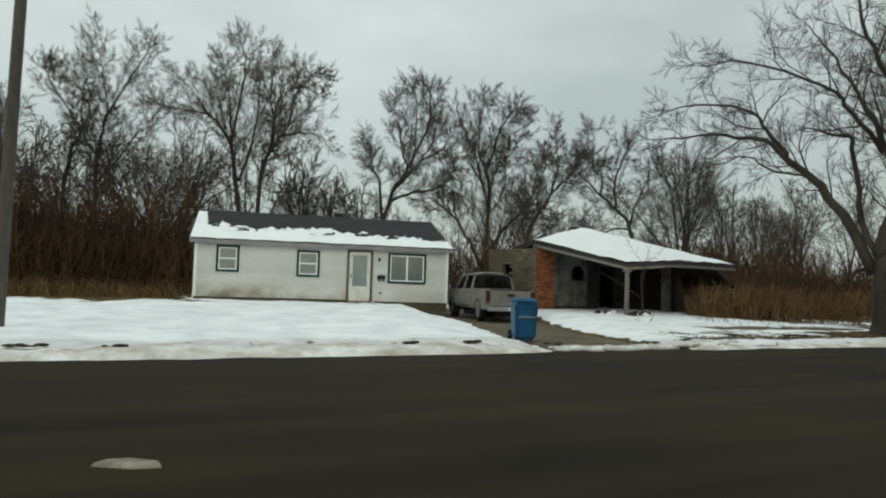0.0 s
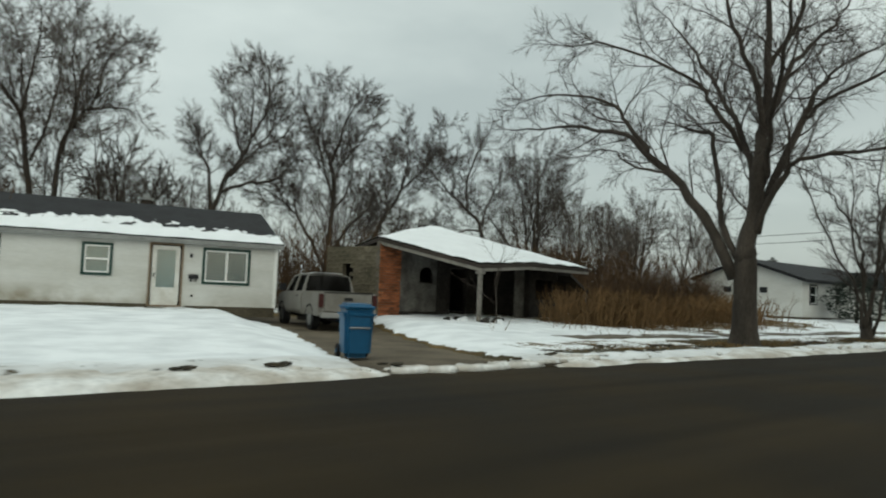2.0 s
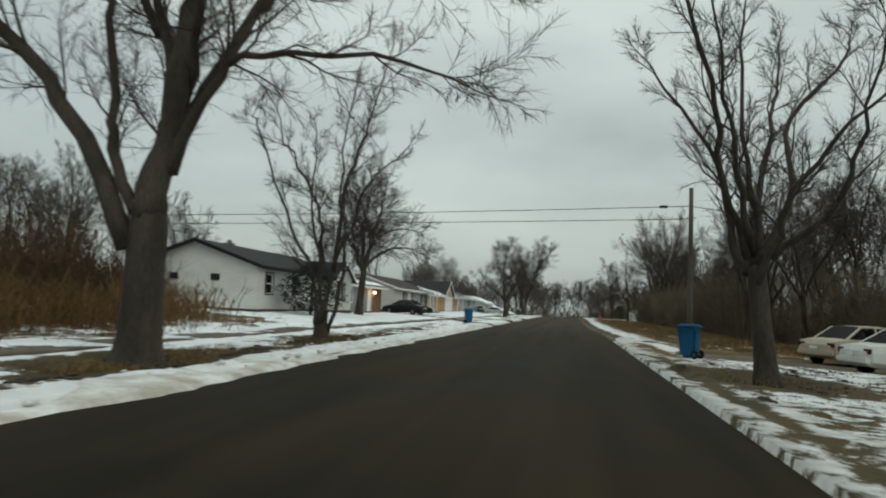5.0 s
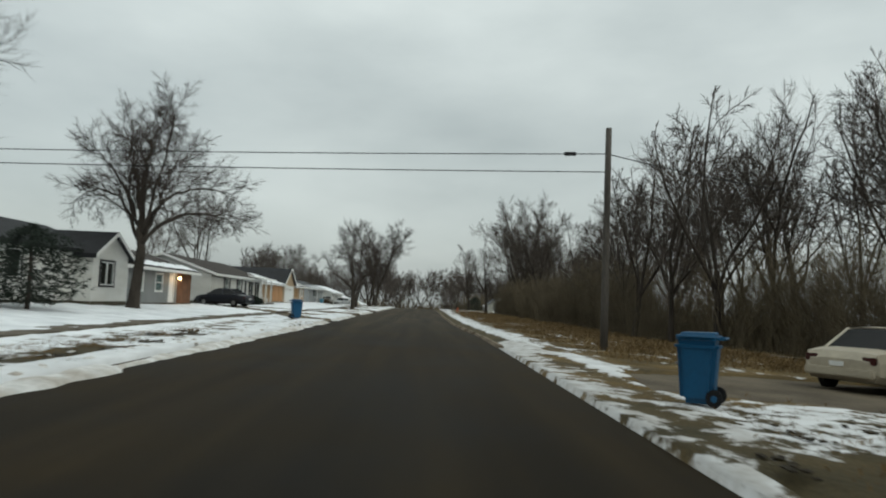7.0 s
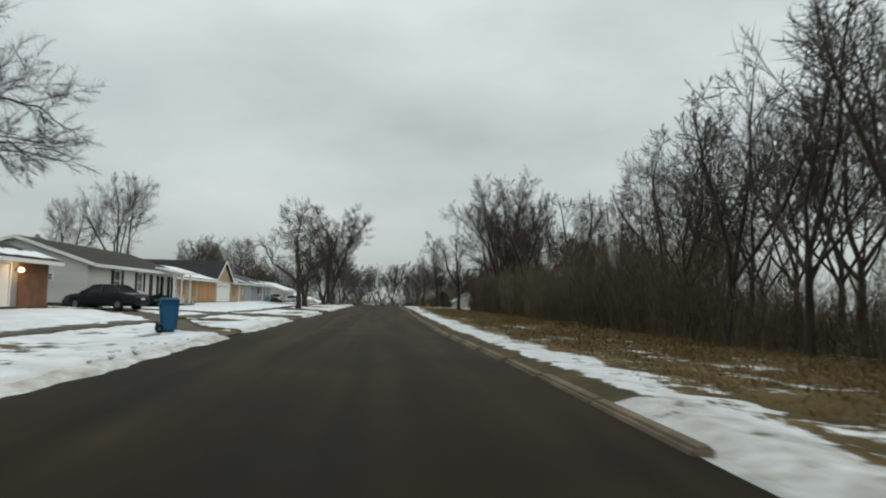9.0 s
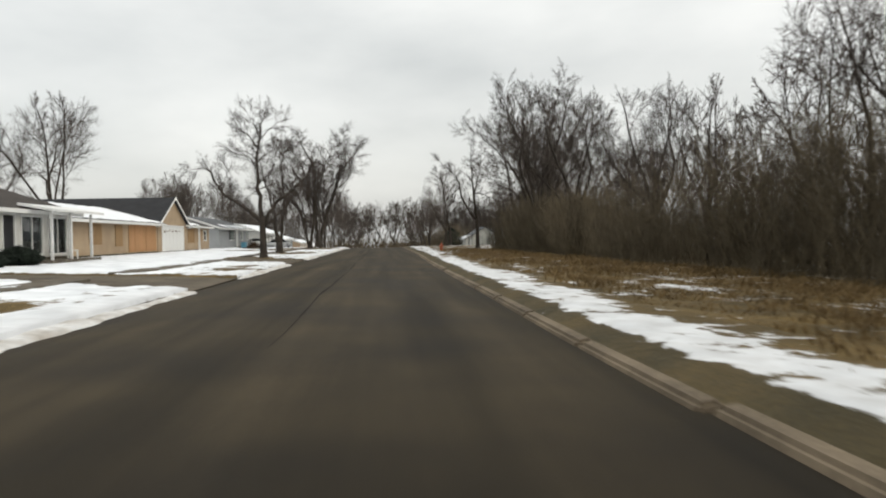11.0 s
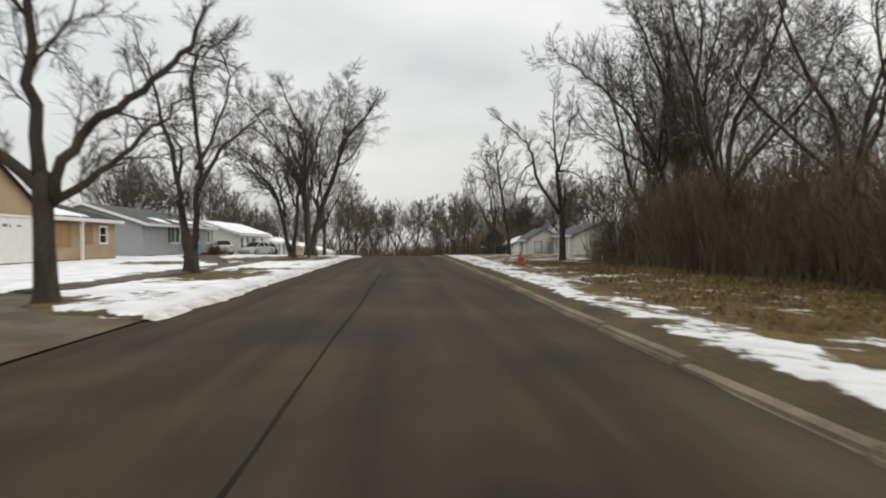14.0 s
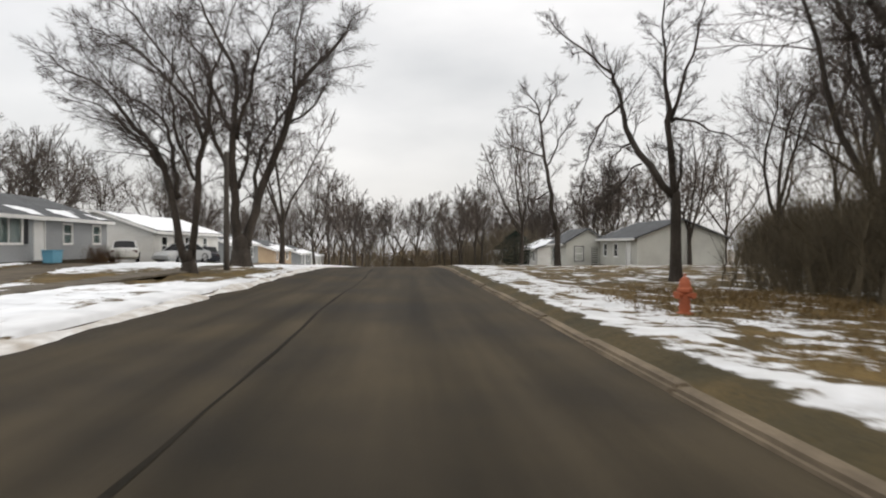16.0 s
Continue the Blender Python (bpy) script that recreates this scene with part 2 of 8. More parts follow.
RUST = material("rusty_dead_weeds", (0.165, 0.098, 0.042), 0.95, vary=0.35, scale=1.5, fine=9, bump=0.0, tint=(0.11, 0.068, 0.03), island=0.2)
BRUSH_OLIVE = material("olive_brush", (0.155, 0.126, 0.080), 0.95, vary=0.25, scale=0.7, fine=9, bump=0.0, tint=(0.078, 0.063, 0.042), island=0.15)
DRYGRASS = material("dry_grass", (0.205, 0.137, 0.058), 0.95, vary=0.4, scale=0.8, fine=10, bump=0.0, tint=(0.11, 0.072, 0.03))
EVERGREEN = material("evergreen", (0.022, 0.032, 0.022), 0.9, vary=0.4, scale=3, fine=15, bump=0.0)
SIDING = material("white_vinyl_siding", (0.66, 0.66, 0.635), 0.55, vary=0.07, scale=0.9, fine=9, bump=0.05, tint=(0.56, 0.555, 0.52), stretch=(0.5, 0.5, 1.5))


def stained_siding():
    """White vinyl with blotches of mould and mud low on the boards."""
    m = material("mould_stained_siding", (0.60, 0.60, 0.575), 0.55, vary=0.07, scale=0.9, fine=9, bump=0.05, tint=(0.50, 0.495, 0.46), stretch=(0.5, 0.5, 1.5))
    n, l = m.node_tree.nodes, m.node_tree.links
    b = n["Principled BSDF"]
    src = b.inputs["Base Color"].links[0].from_socket
    tc, sep, blot = n.new("ShaderNodeTexCoord"), n.new("ShaderNodeSeparateXYZ"), n.new("ShaderNodeTexNoise")
    blot.inputs["Scale"].default_value, blot.inputs["Detail"].default_value = 1.4, 7.0
    low, along, mul, mix = n.new("ShaderNodeMapRange"), n.new("ShaderNodeMapRange"), n.new("ShaderNodeMath"), n.new("ShaderNodeMix")
    l.new(tc.outputs["Object"], sep.inputs[0]), l.new(tc.outputs["Object"], blot.inputs["Vector"])
    low.inputs["From Min"].default_value, low.inputs["From Max"].default_value = 0.75, 0.15
    along.inputs["From Min"].default_value, along.inputs["From Max"].default_value = 7.0, 3.0
    along.inputs["To Min"].default_value = 0.25
    l.new(sep.outputs["Z"], low.inputs["Value"]), l.new(sep.outputs["X"], along.inputs["Value"])
    mul.operation = "MULTIPLY"
    l.new(low.outputs[0], mul.inputs[0]), l.new(along.outputs[0], mul.inputs[1])
    cut = n.new("ShaderNodeMath")
    cut.operation = "MULTIPLY_ADD"
    cut.inputs[1].default_value, cut.inputs[2].default_value = 3.2, -1.05
    l.new(blot.outputs["Fac"], cut.inputs[0])
    cut.use_clamp = True
    both = n.new("ShaderNodeMath")
    both.operation = "MULTIPLY"
    l.new(cut.outputs[0], both.inputs[0]), l.new(mul.outputs[0], both.inputs[1])
    mix.data_type = "RGBA"
    mix.inputs["B"].default_value = (0.20, 0.165, 0.10, 1)
    l.new(both.outputs[0], mix.inputs["Factor"]), l.new(src, mix.inputs["A"]), l.new(mix.outputs["Result"], b.inputs["Base Color"])
    return m


SIDING_STAINED = stained_siding()
SIDING_GREY = material("grey_siding", (0.225, 0.235, 0.235), 0.6, vary=0.1, scale=0.9, fine=9, bump=0.05)
SIDING_BLUE = material("pale_blue_grey_siding", (0.33, 0.345, 0.352), 0.6, vary=0.08, scale=0.9, fine=9, bump=0.05)
SIDING_TAN = material("tan_siding", (0.43, 0.325, 0.21), 0.6, vary=0.1, scale=0.8, fine=9, bump=0.05, tint=(0.35, 0.255, 0.165))
STUCCO = material("pale_stucco", (0.55, 0.55, 0.50), 0.85, vary=0.12, scale=0.8, fine=18, bump=0.2)
PLYWOOD = material("orange_plywood_boards", (0.47, 0.255, 0.12), 0.75, vary=0.2, scale=1.0, fine=18, bump=0.1, tint=(0.40, 0.22, 0.10), stretch=(1, 1, 0.2))
PLYTAN = material("weathered_plywood", (0.34, 0.215, 0.105), 0.8, vary=0.2, scale=1.4, fine=18, bump=0.1, stretch=(1, 1, 0.2))
WHITE = material("white_paint", (0.76, 0.76, 0.74), 0.5, vary=0.06, scale=2, fine=12, bump=0.03)
GREEN_TRIM = material("dark_green_trim", (0.012, 0.045, 0.035), 0.5, vary=0.2, scale=4, fine=20, bump=0.03)
BLACK_TRIM = material("black_paint", (0.012, 0.012, 0.014), 0.5, vary=0.2, scale=4, fine=20, bump=0.03)
BROWN_TRIM = material("bare_brown_wood", (0.24, 0.18, 0.12), 0.8, vary=0.3, scale=3, fine=20, bump=0.2)
DOOR_WHITE = material("dirty_white_door", (0.66, 0.655, 0.62), 0.5, vary=0.08, scale=3, fine=12, bump=0.03, tint=(0.56, 0.54, 0.49))
BLIND_DARK = material("dim_green_blind", (0.085, 0.125, 0.115), 0.6, vary=0.2, scale=2, fine=30, bump=0.1)
BLIND = material("grey_green_blind", (0.29, 0.36, 0.345), 0.7, vary=0.1, scale=3, fine=30, bump=0.1)
# black that puts the shade of unlit rooms and cabins into the colour
DARK = material("unlit_room_black", (0.02, 0.02, 0.02), 0.9, vary=0.2, bump=0.0)
SHINGLE = material("charcoal_shingles", (0.030, 0.031, 0.034), 0.9, vary=0.35, scale=1.2, fine=16, bump=0.5, tint=(0.022, 0.022, 0.024))
SHINGLE_GREY = material("grey_shingles", (0.11, 0.115, 0.12), 0.9, vary=0.3, scale=1.2, fine=16, bump=0.5)
SHINGLE_BROWN = material("brown_shingles", (0.055, 0.045, 0.038), 0.9, vary=0.35, scale=1.2, fine=16, bump=0.5)
FASCIA = material("grey_fascia", (0.26, 0.265, 0.255), 0.7, vary=0.25, scale=2, fine=14, bump=0.1)
SKIRT = material("mouldy_foundation", (0.085, 0.07, 0.05), 0.9, vary=0.4, scale=1.5, fine=14, bump=0.2, tint=(0.05, 0.045, 0.025))
BRICK = material("scorched_red_brick", (0.40, 0.135, 0.05), 0.9, vary=0.35, scale=1.5, fine=18, bump=0.3, tint=(0.20, 0.075, 0.035), island=0.45)
BRICK_FRONT = material("soft_orange_brick", (0.24, 0.125, 0.07), 0.9, vary=0.3, scale=1.5, fine=18, bump=0.3, island=0.2)
MORTAR = material("dirty_mortar", (0.16, 0.14, 0.115), 0.95, vary=0.3, scale=2, fine=20, bump=0.3)
STONE = material("pale_rubble_stone", (0.185, 0.158, 0.115), 0.9, vary=0.45, scale=0.8, fine=10, bump=0.5, tint=(0.065, 0.058, 0.036), island=0.10)
CHAR = material("charred_wall", (0.042, 0.037, 0.032), 0.95, vary=0.5, scale=1.5, fine=12, bump=0.3, tint=(0.02, 0.018, 0.016))
PLASTER = material("sooty_plaster", (0.17, 0.165, 0.15), 0.9, vary=0.4, scale=2, fine=12, bump=0.2, tint=(0.07, 0.065, 0.06))
POST = material("peeling_grey_post", (0.24, 0.225, 0.20), 0.85, vary=0.35, scale=5, fine=25, bump=0.3)
POLE = material("weathered_pole_wood", (0.11, 0.098, 0.085), 0.95, vary=0.35, scale=2, fine=25, bump=0.5, stretch=(1, 1, 0.15))
WIRE = material("black_cable", (0.015, 0.015, 0.016), 0.6, vary=0.1, bump=0.0)
BLUE = material("blue_plastic", (0.005, 0.076, 0.172), 0.45, vary=0.12, scale=3, fine=20, bump=0.05, spec=0.4)
RUBBER = material("black_rubber", (0.014, 0.014, 0.015), 0.85, vary=0.3, scale=6, fine=30, bump=0.1)
SILVER = material("dirty_silver_paint", (0.23, 0.222, 0.205), 0.4, metal=0.15, vary=0.1, scale=1.5, fine=10, bump=0.02, tint=(0.16, 0.15, 0.132))
CAR_WHITE = material("white_car_paint", (0.62, 0.62, 0.59), 0.35, vary=0.08, scale=1.5, fine=10, bump=0.0)
CAR_BEIGE = material("beige_car_paint", (0.44, 0.39, 0.30), 0.38, metal=0.1, vary=0.1, scale=1.5, fine=10, bump=0.0)
CAR_SILVER = material("silver_car_paint", (0.40, 0.41, 0.41), 0.35, metal=0.4, vary=0.08, scale=1.5, fine=10, bump=0.0)
CAR_DARK = material("dark_car_paint", (0.018, 0.02, 0.026), 0.3, vary=0.1, scale=1.5, fine=10, bump=0.0)
STEEL = material("grey_wheel_steel", (0.30, 0.30, 0.30), 0.4, metal=0.7, vary=0.15, scale=6, fine=20, bump=0.0)
CHROME = material("dull_chrome", (0.45, 0.45, 0.45), 0.3, metal=0.9, vary=0.1, bump=0.0)
TAIL = material("red_lamp_plastic", (0.045, 0.009, 0.008), 0.35, vary=0.1, bump=0.0)
LAMPGLASS = material("clear_lamp_plastic", (0.55, 0.55, 0.52), 0.2, vary=0.1, bump=0.0)
HYDRANT = material("faded_orange_hydrant_paint", (0.40, 0.11, 0.05), 0.6, vary=0.2, scale=6, fine=30, bump=0.1)
PALEBLUE = material("pale_blue_plastic", (0.16, 0.42, 0.58), 0.5, vary=0.1, bump=0.0)
PANE = glass("window_glass", (0.82, 0.86, 0.86), 0.14)
CARGLASS = glass("dark_car_glass", (0.03, 0.032, 0.032), 0.045)
BULB = glow("warm_bulb", (1.0, 0.62, 0.28), 14.0)


# ---------------------------------------------------------------- mesh helpers
class Geo:
    """Vertices and faces of one mesh."""

    def __init__(self):
        self.v, self.f = [], []

    def add(self, vs, fs):
        o = len(self.v)
        self.v += [tuple(p) for p in vs]
        self.f += [tuple(o + i for i in q) for q in fs]
        return self

    def box(self, x0, x1, y0, y1, z0, z1):
        return self.add([(x0, y0, z0), (x1, y0, z0), (x1, y1, z0), (x0, y1, z0), (x0, y0, z1), (x1, y0, z1), (x1, y1, z1), (x0, y1, z1)],
                        [(0, 3, 2, 1), (4, 5, 6, 7), (0, 1, 5, 4), (1, 2, 6, 5), (2, 3, 7, 6), (3, 0, 4, 7)])

    def hull(self, low, high):
        """A solid between two polygons with equally many corners."""
        k = len(low)
        return self.add(list(low) + list(high), [tuple(reversed(range(k))), tuple(range(k, 2 * k))] + [(i, (i + 1) % k, k + (i + 1) % k, k + i) for i in range(k)])

    def tube(self, pts, radii, sides=8, cap=True):
        rings = []
        prev = None
        base = len(self.v)
        for i, p in enumerate(pts):
            d = (pts[min(i + 1, len(pts) - 1)] - pts[max(i - 1, 0)]).normalized()
            side = prev - d * prev.dot(d) if prev is not None else d.orthogonal()
            side = side.normalized() if side.length > 1e-6 else d.orthogonal().normalized()
            prev = side
            up = d.cross(side)
            for k in range(sides):
                a = 2 * math.pi * k / sides
                q = p + (side * math.cos(a) + up * math.sin(a)) * radii[i]
                self.v.append((q.x, q.y, q.z))
            rings.append(base + i * sides)
        for a, b in zip(rings, rings[1:]):
            for k in range(sides):
                self.f.append((a + k, a + (k + 1) % sides, b + (k + 1) % sides, b + k))
        if cap:
            self.f.append(tuple(rings[0] + k for k in reversed(range(sides))))
            self.f.append(tuple(rings[-1] + k for k in range(sides)))
        return self

    def cone(self, p, q, r, vee=False):
        """A twig: three sides that meet in a point, or two for far ones."""
        d = (q - p).normalized()
        a = d.orthogonal().normalized() * r
        b = d.cross(a)
        o = len(self.v)
        for w in (a, a * -0.5 + b * 0.866, a * -0.5 - b * 0.866):
            self.v.append((p.x + w.x, p.y + w.y, p.z + w.z))
        self.v.append((q.x, q.y, q.z))
        self.f += [(o, o + 1, o + 3), (o + 1, o + 2, o + 3)] if vee else [(o, o + 1, o + 3), (o + 1, o + 2, o + 3), (o + 2, o, o + 3)]
        return self

    def move(self, m):
        self.v = [tuple(m @ Vector(p)) for p in self.v]
        return self

    def mesh(self, name, mat, smooth=False, bevel=0.0):
        me = bpy.data.meshes.new(name)
        me.from_pydata(self.v, [], self.f)
        if bevel:
            bm = bmesh.new()
            bm.from_mesh(me)
            bmesh.ops.remove_doubles(bm, verts=bm.verts, dist=1e-5)
            bmesh.ops.recalc_face_normals(bm, faces=bm.faces)
            bmesh.ops.bevel(bm, geom=[e for e in bm.edges if len(e.link_faces) == 2 and e.calc_face_angle(0) > 0.5], offset=bevel, segments=2, affect="EDGES", clamp_overlap=True)
            bm.to_mesh(me)
            bm.free()
        if smooth:
            me.polygons.foreach_set("use_smooth", [True] * len(me.polygons))
        me.materials.append(mat)
        me.update()
        return me


def part(name, geo, mat, parent, label="", smooth=False, bevel=0.0):
    ob = new(name, geo.mesh(name, mat, smooth, bevel))
    ob.parent = parent
    if label:
        ob["label"] = label
    return ob


def thing(name, m, label, category, group="", kind=""):
    ob = new(name)
    ob.matrix_basis = m
    ob.empty_display_size = 0.3
    return tagged(ob, label, category, group, kind)


def cyl(axis_a, axis_b, r, sides=14, r2=None):
    return Geo().tube([Vector(axis_a), Vector(axis_b)], [r, r if r2 is None else r2], sides)


# ---------------------------------------------------------------- ground
EDGE_L, EDGE_R = 12.0, 4.3


def edge_shift(x):
    """Moves the right kerb in past the utility pole and out again, fitted to the camera's view."""
    q = min(max((x - 47.0) / 20.0, 0.0), 1.0)
    w = min(max((x - 84.0) / 30.0, 0.0), 1.0)
    return 0.15 + 0.5 * q * q * (3 - 2 * q) - 0.32 * w * w * (3 - 2 * w)


def crest(x):
    """The street runs level, then tips over a brow and falls away."""
    s = min(max(x - 142.0, 0.0), 300.0)
    return -s * s / 1000.0 if s < 18 else -0.324 - 0.036 * (s - 18)


def rise(x, y):
    """Height of the bare ground."""
    return lawn(x, y) + crest(x)


def lawn(x, y):
    if y >= EDGE_L:
        s = min(y - EDGE_L, 15.0)
        lift = 0.10 + 0.022 * s
        if x < 24:
            lift = 0.07 + 0.025 * s
            q = min(max((abs(x - 9.9 - (y - 12) * 0.27) - 1.7) / 1.5, 0.0), 1.0)
            lift = 0.03 + (lift - 0.03) * q * q * (3 - 2 * q)
        lift += 0.28 * math.exp(-((x - 50) / 12.0) ** 2) * min(max((y - 15) / 7.0, 0), 1)
        return lift
    edge = EDGE_R + edge_shift(x)
    if y <= edge:
        s = edge - y
        low = 0.07 - 0.035 * min(s, 16.0)
        far = min(max((x - 135) / 15.0, 0), 1)
        return low * (1 - far) + 0.10 * far
    return 0.0


def fbm(x, y, s, seed=0.0):
    return noise.fractal(Vector((x * s, y * s, seed)), 1.0, 2.0, 4)


def in_poly(x, y, poly):
    c = False
    for (x1, y1), (x2, y2) in zip(poly, poly[1:] + poly[:1]):
        if (y1 > y) != (y2 > y) and x < (x2 - x1) * (y - y1) / (y2 - y1) + x1:
            c = not c
    return c


DRIVES = [
    ("driveway_1", [(7.9, 12.0), (8.5, 14.0), (11.6, 23.0), (13.2, 33.0), (17.0, 33.0), (16.2, 26.0), (12.6, 16.5), (11.6, 12.0)]),
    ("driveway_2", [(60.3, 12.0), (61.0, 13.8), (70.0, 17.6), (76.5, 22.0), (76.8, 29.0), (79.4, 29.0), (79.0, 21.0), (72.0, 16.4), (64.2, 13.6), (63.4, 12.0)]),
    ("driveway_6", [(75.7, 12.0), (76.3, 14.0), (78.4, 17.0), (79.9, 19.0), (80.2, 23.5), (84.0, 23.5), (83.4, 19.0), (82.4, 15.0), (81.3, 12.0)]),
    ("driveway_3", [(93.0, 12.0), (94.0, 13.6), (95.2, 15.4), (98.5, 16.6), (106.5, 16.9), (106.0, 16.1), (102.4, 15.0), (101.2, 13.8), (100.5, 12.0)]),
    ("driveway_4", [(117.6, 12.0), (118.4, 14.5), (140.0, 21.0), (163.0, 24.0), (163.0, 27.0), (155.0, 28.0), (136.0, 22.5), (120.4, 15.0), (119.8, 12.0)]),
    ("driveway_5", [(34.6, 3.0), (34.4, 1.0), (31.5, -5.5), (40.0, -6.0), (40.0, -1.0), (38.4, 2.4)]),
]
SOIL = [(22.3, 13.9, 2.0), (31.6, 13.9, 1.5), (27.2, 2.1, 2.2), (103.0, 14.8, 1.2), (114.2, 15.0, 3.4), (139.0, 15.6, 5.5), (133.0, 17.2, 3.5), (125.5, 20.3, 3.0), (85.6, 13.0, 1.5), (88.2, 12.8, 1.0), (70.6, 14.6, 1.6)]


def snow_at(x, y, true_y=None):
    """How much snow lies there, from 0 (none) to 1 (closed cover)."""
    for _, poly in DRIVES:
        if in_poly(x, y if true_y is None else true_y, poly):
            return -1.0
    if y >= EDGE_L:
        s = 0.95
        if x > 13.5 and y < 15.2:
            s = 0.62 + 0.35 * fbm(x, y * 2.2, 0.30, 3.0) + (0.3 if y < 12.8 else 0) - (0.32 if 12.7 < y < 13.9 and x < 38 else 0)
        if x <= 13.5 and y < 13.4:
            s = 0.78
        if x > 55 and y < 15.2:
            s += 0.12
        jx, jy = x + 3.0 * fbm(x, y, 0.15, 11.0), y + 2.5 * fbm(x, y, 0.18, 13.0)
        if jy > 30:
            s = 0.55 + 0.3 * fbm(x, y, 0.12, 9.0)
        if 22 < jx < 43 and 18.8 < jy < 30:
            s = 0.40 + 0.3 * fbm(x, y, 0.3, 5.0)
        if jx < 2.5 and jy > 26.5:
            s = 0.1
    else:
        d = EDGE_R - y
        strip = 2.4 + 0.8 * fbm(x, 0.0, 0.12, 5.0)
        if x > 120:
            strip += 1.0
        s = 0.9 if 0.35 < d < strip else 0.22 + 0.5 * fbm(x, y * 1.5, 0.45, 2.0)
        if 0.35 < d < strip:
            s = 0.74 + 0.42 * fbm(x, y * 1.8, 0.5, 6.0) - (0.12 if x > 95 else 0.0) - 0.5 * max(0.0, (d - strip + 0.7) / 0.7)
        if d <= (0.35 if x < 48 else 0.75):
            s = (0.8 if x > 33 else 0.58) + 0.22 * fbm(x, y, 0.6, 2.0) if x < 48 else 0.10
        if 33 < x < 42 and d < 1.5:
            s = 0.68 + 0.3 * fbm(x, y, 0.6, 2.0) - 0.7 * max(0.0, d - 0.4)
        if x + 2.5 * fbm(x, y, 0.2, 15.0) < 33.5 and d >= 0.35:
            s = 0.55 + 0.14 * fbm(x, y, 0.6, 4.0) - (0.4 if d < 0.85 else 0.0)
        if x > 112 and d > strip:
            s = 0.34 + 0.5 * fbm(x, y, 0.6, 4.0)
    for sx, sy, sr in SOIL:
        q = math.hypot((x - sx) * 0.7, y - sy) / sr
        if q < 1:
            s -= 0.75 * (1 - q * q)
    return s


def soil_at(x, y):
    """Where black wet soil shows through instead of dead grass."""
    k = 0.0
    for sx, sy, sr in SOIL[:3]:
        k = max(k, 1.3 - math.hypot((x - sx) * 0.7, y - sy) / sr)
    if x < 46 and EDGE_L < y < 14.4:
        k = max(k, 0.75)
    if x < 33 and -2 < y < EDGE_R:
        k = max(k, 0.6)
    if x > 44 and EDGE_R - 0.95 < y < EDGE_R:
        k = max(k, 0.55 + 0.35 * fbm(x, y, 0.5, 17.0))
    return min(max(k, 0.0), 1.0)


def side_street(x, y):
    return y < EDGE_R and -9.0 < x < 3.0 + max(0.0, (y + 0.7)) ** 2 * 0.2


def steps(*spans):
    out = []
    for a, b, d in spans:
        k = max(1, int(round((b - a) / d)))
        out += [a + (b - a) * i / k for i in range(k)]
    return out + [spans[-1][1]]


def build_ground():
    xs = steps((-900, -100, 100), (-100, -20, 8), (-20, 60, 0.3), (60, 150, 0.4), (150, 200, 2.0), (200, 320, 10), (320, 1500, 118))
    ys = steps((-900, -100, 100), (-100, -24, 6), (-24, -8, 0.8), (-8, 4.25, 0.29), (4.25, 4.31, 0.06), (4.31, 11.99, 2.56), (11.99, 12.05, 0.06), (12.05, 18, 0.27), (18, 32, 0.5), (32, 60, 3.5), (60, 900, 84))
    vs, snow, dirt_vignette, soil = [], [], [], []
    for y in ys:
        for x in xs:
            z = rise(x, y + edge_shift(x) if y < EDGE_R else y)
            yy = y + edge_shift(x) * (min(max((y + 10.0) / 8.0, 0.0), 1.0) if y < 4.4 else 0.0)
            s = snow_at(x, y, yy)
            if EDGE_R - 0.02 < y < EDGE_L + 0.02 or side_street(x, y):
                z = -0.12 + crest(x)
            else:
                z += 0.05 * min(max(s, 0), 1) + 0.035 * fbm(x, y, 0.7, 1.0) + 0.02 * fbm(x, y, 2.6, 7.0)
                if s < 0:
                    z = rise(x, y + edge_shift(x) if y < EDGE_R else y) - 0.12
                if x > 40 and EDGE_R - 0.36 < y < EDGE_R:
                    z -= 0.11 * min(1.0, (x - 40) / 5)
                if EDGE_L < y < 13.6 and s > 0:
                    z += (0.11 if x < 12.5 else 0.05) * math.sin((y - EDGE_L) / 1.6 * math.pi) * (0.7 + 0.6 * fbm(x, y, 0.8, 6.0))
            vs.append((x, yy, z))
            snow.append(s)
            soil.append(soil_at(x, y))
            # kerb dirt and slush; other snow right of the road greyed to imitate vignetting
            dirt_vignette.append((0.95 if x < 13 else 0.35) * max(0.0, 1 - abs(y - 12.4) / 1.1) if y > EDGE_L else (1.15 if x < 48 and y > EDGE_R - 1.3 else 0.55))
    w = len(xs)
    fs = [(j * w + i, j * w + i + 1, (j + 1) * w + i + 1, (j + 1) * w + i) for j in range(len(ys) - 1) for i in range(w - 1)]
    g = Geo().add(vs, fs)
    ob = new("ground", g.mesh("ground", GROUND, smooth=True))
    for key, vals in (("snow", snow), ("dirt_vignette", dirt_vignette), ("soil", soil)):
        a = ob.data.attributes.new(key, "FLOAT", "POINT")
        a.data.foreach_set("value", vals)
    return tagged(ob, "snow-covered lawns with dead grass showing through", "ground", kind="structure")


build_ground()


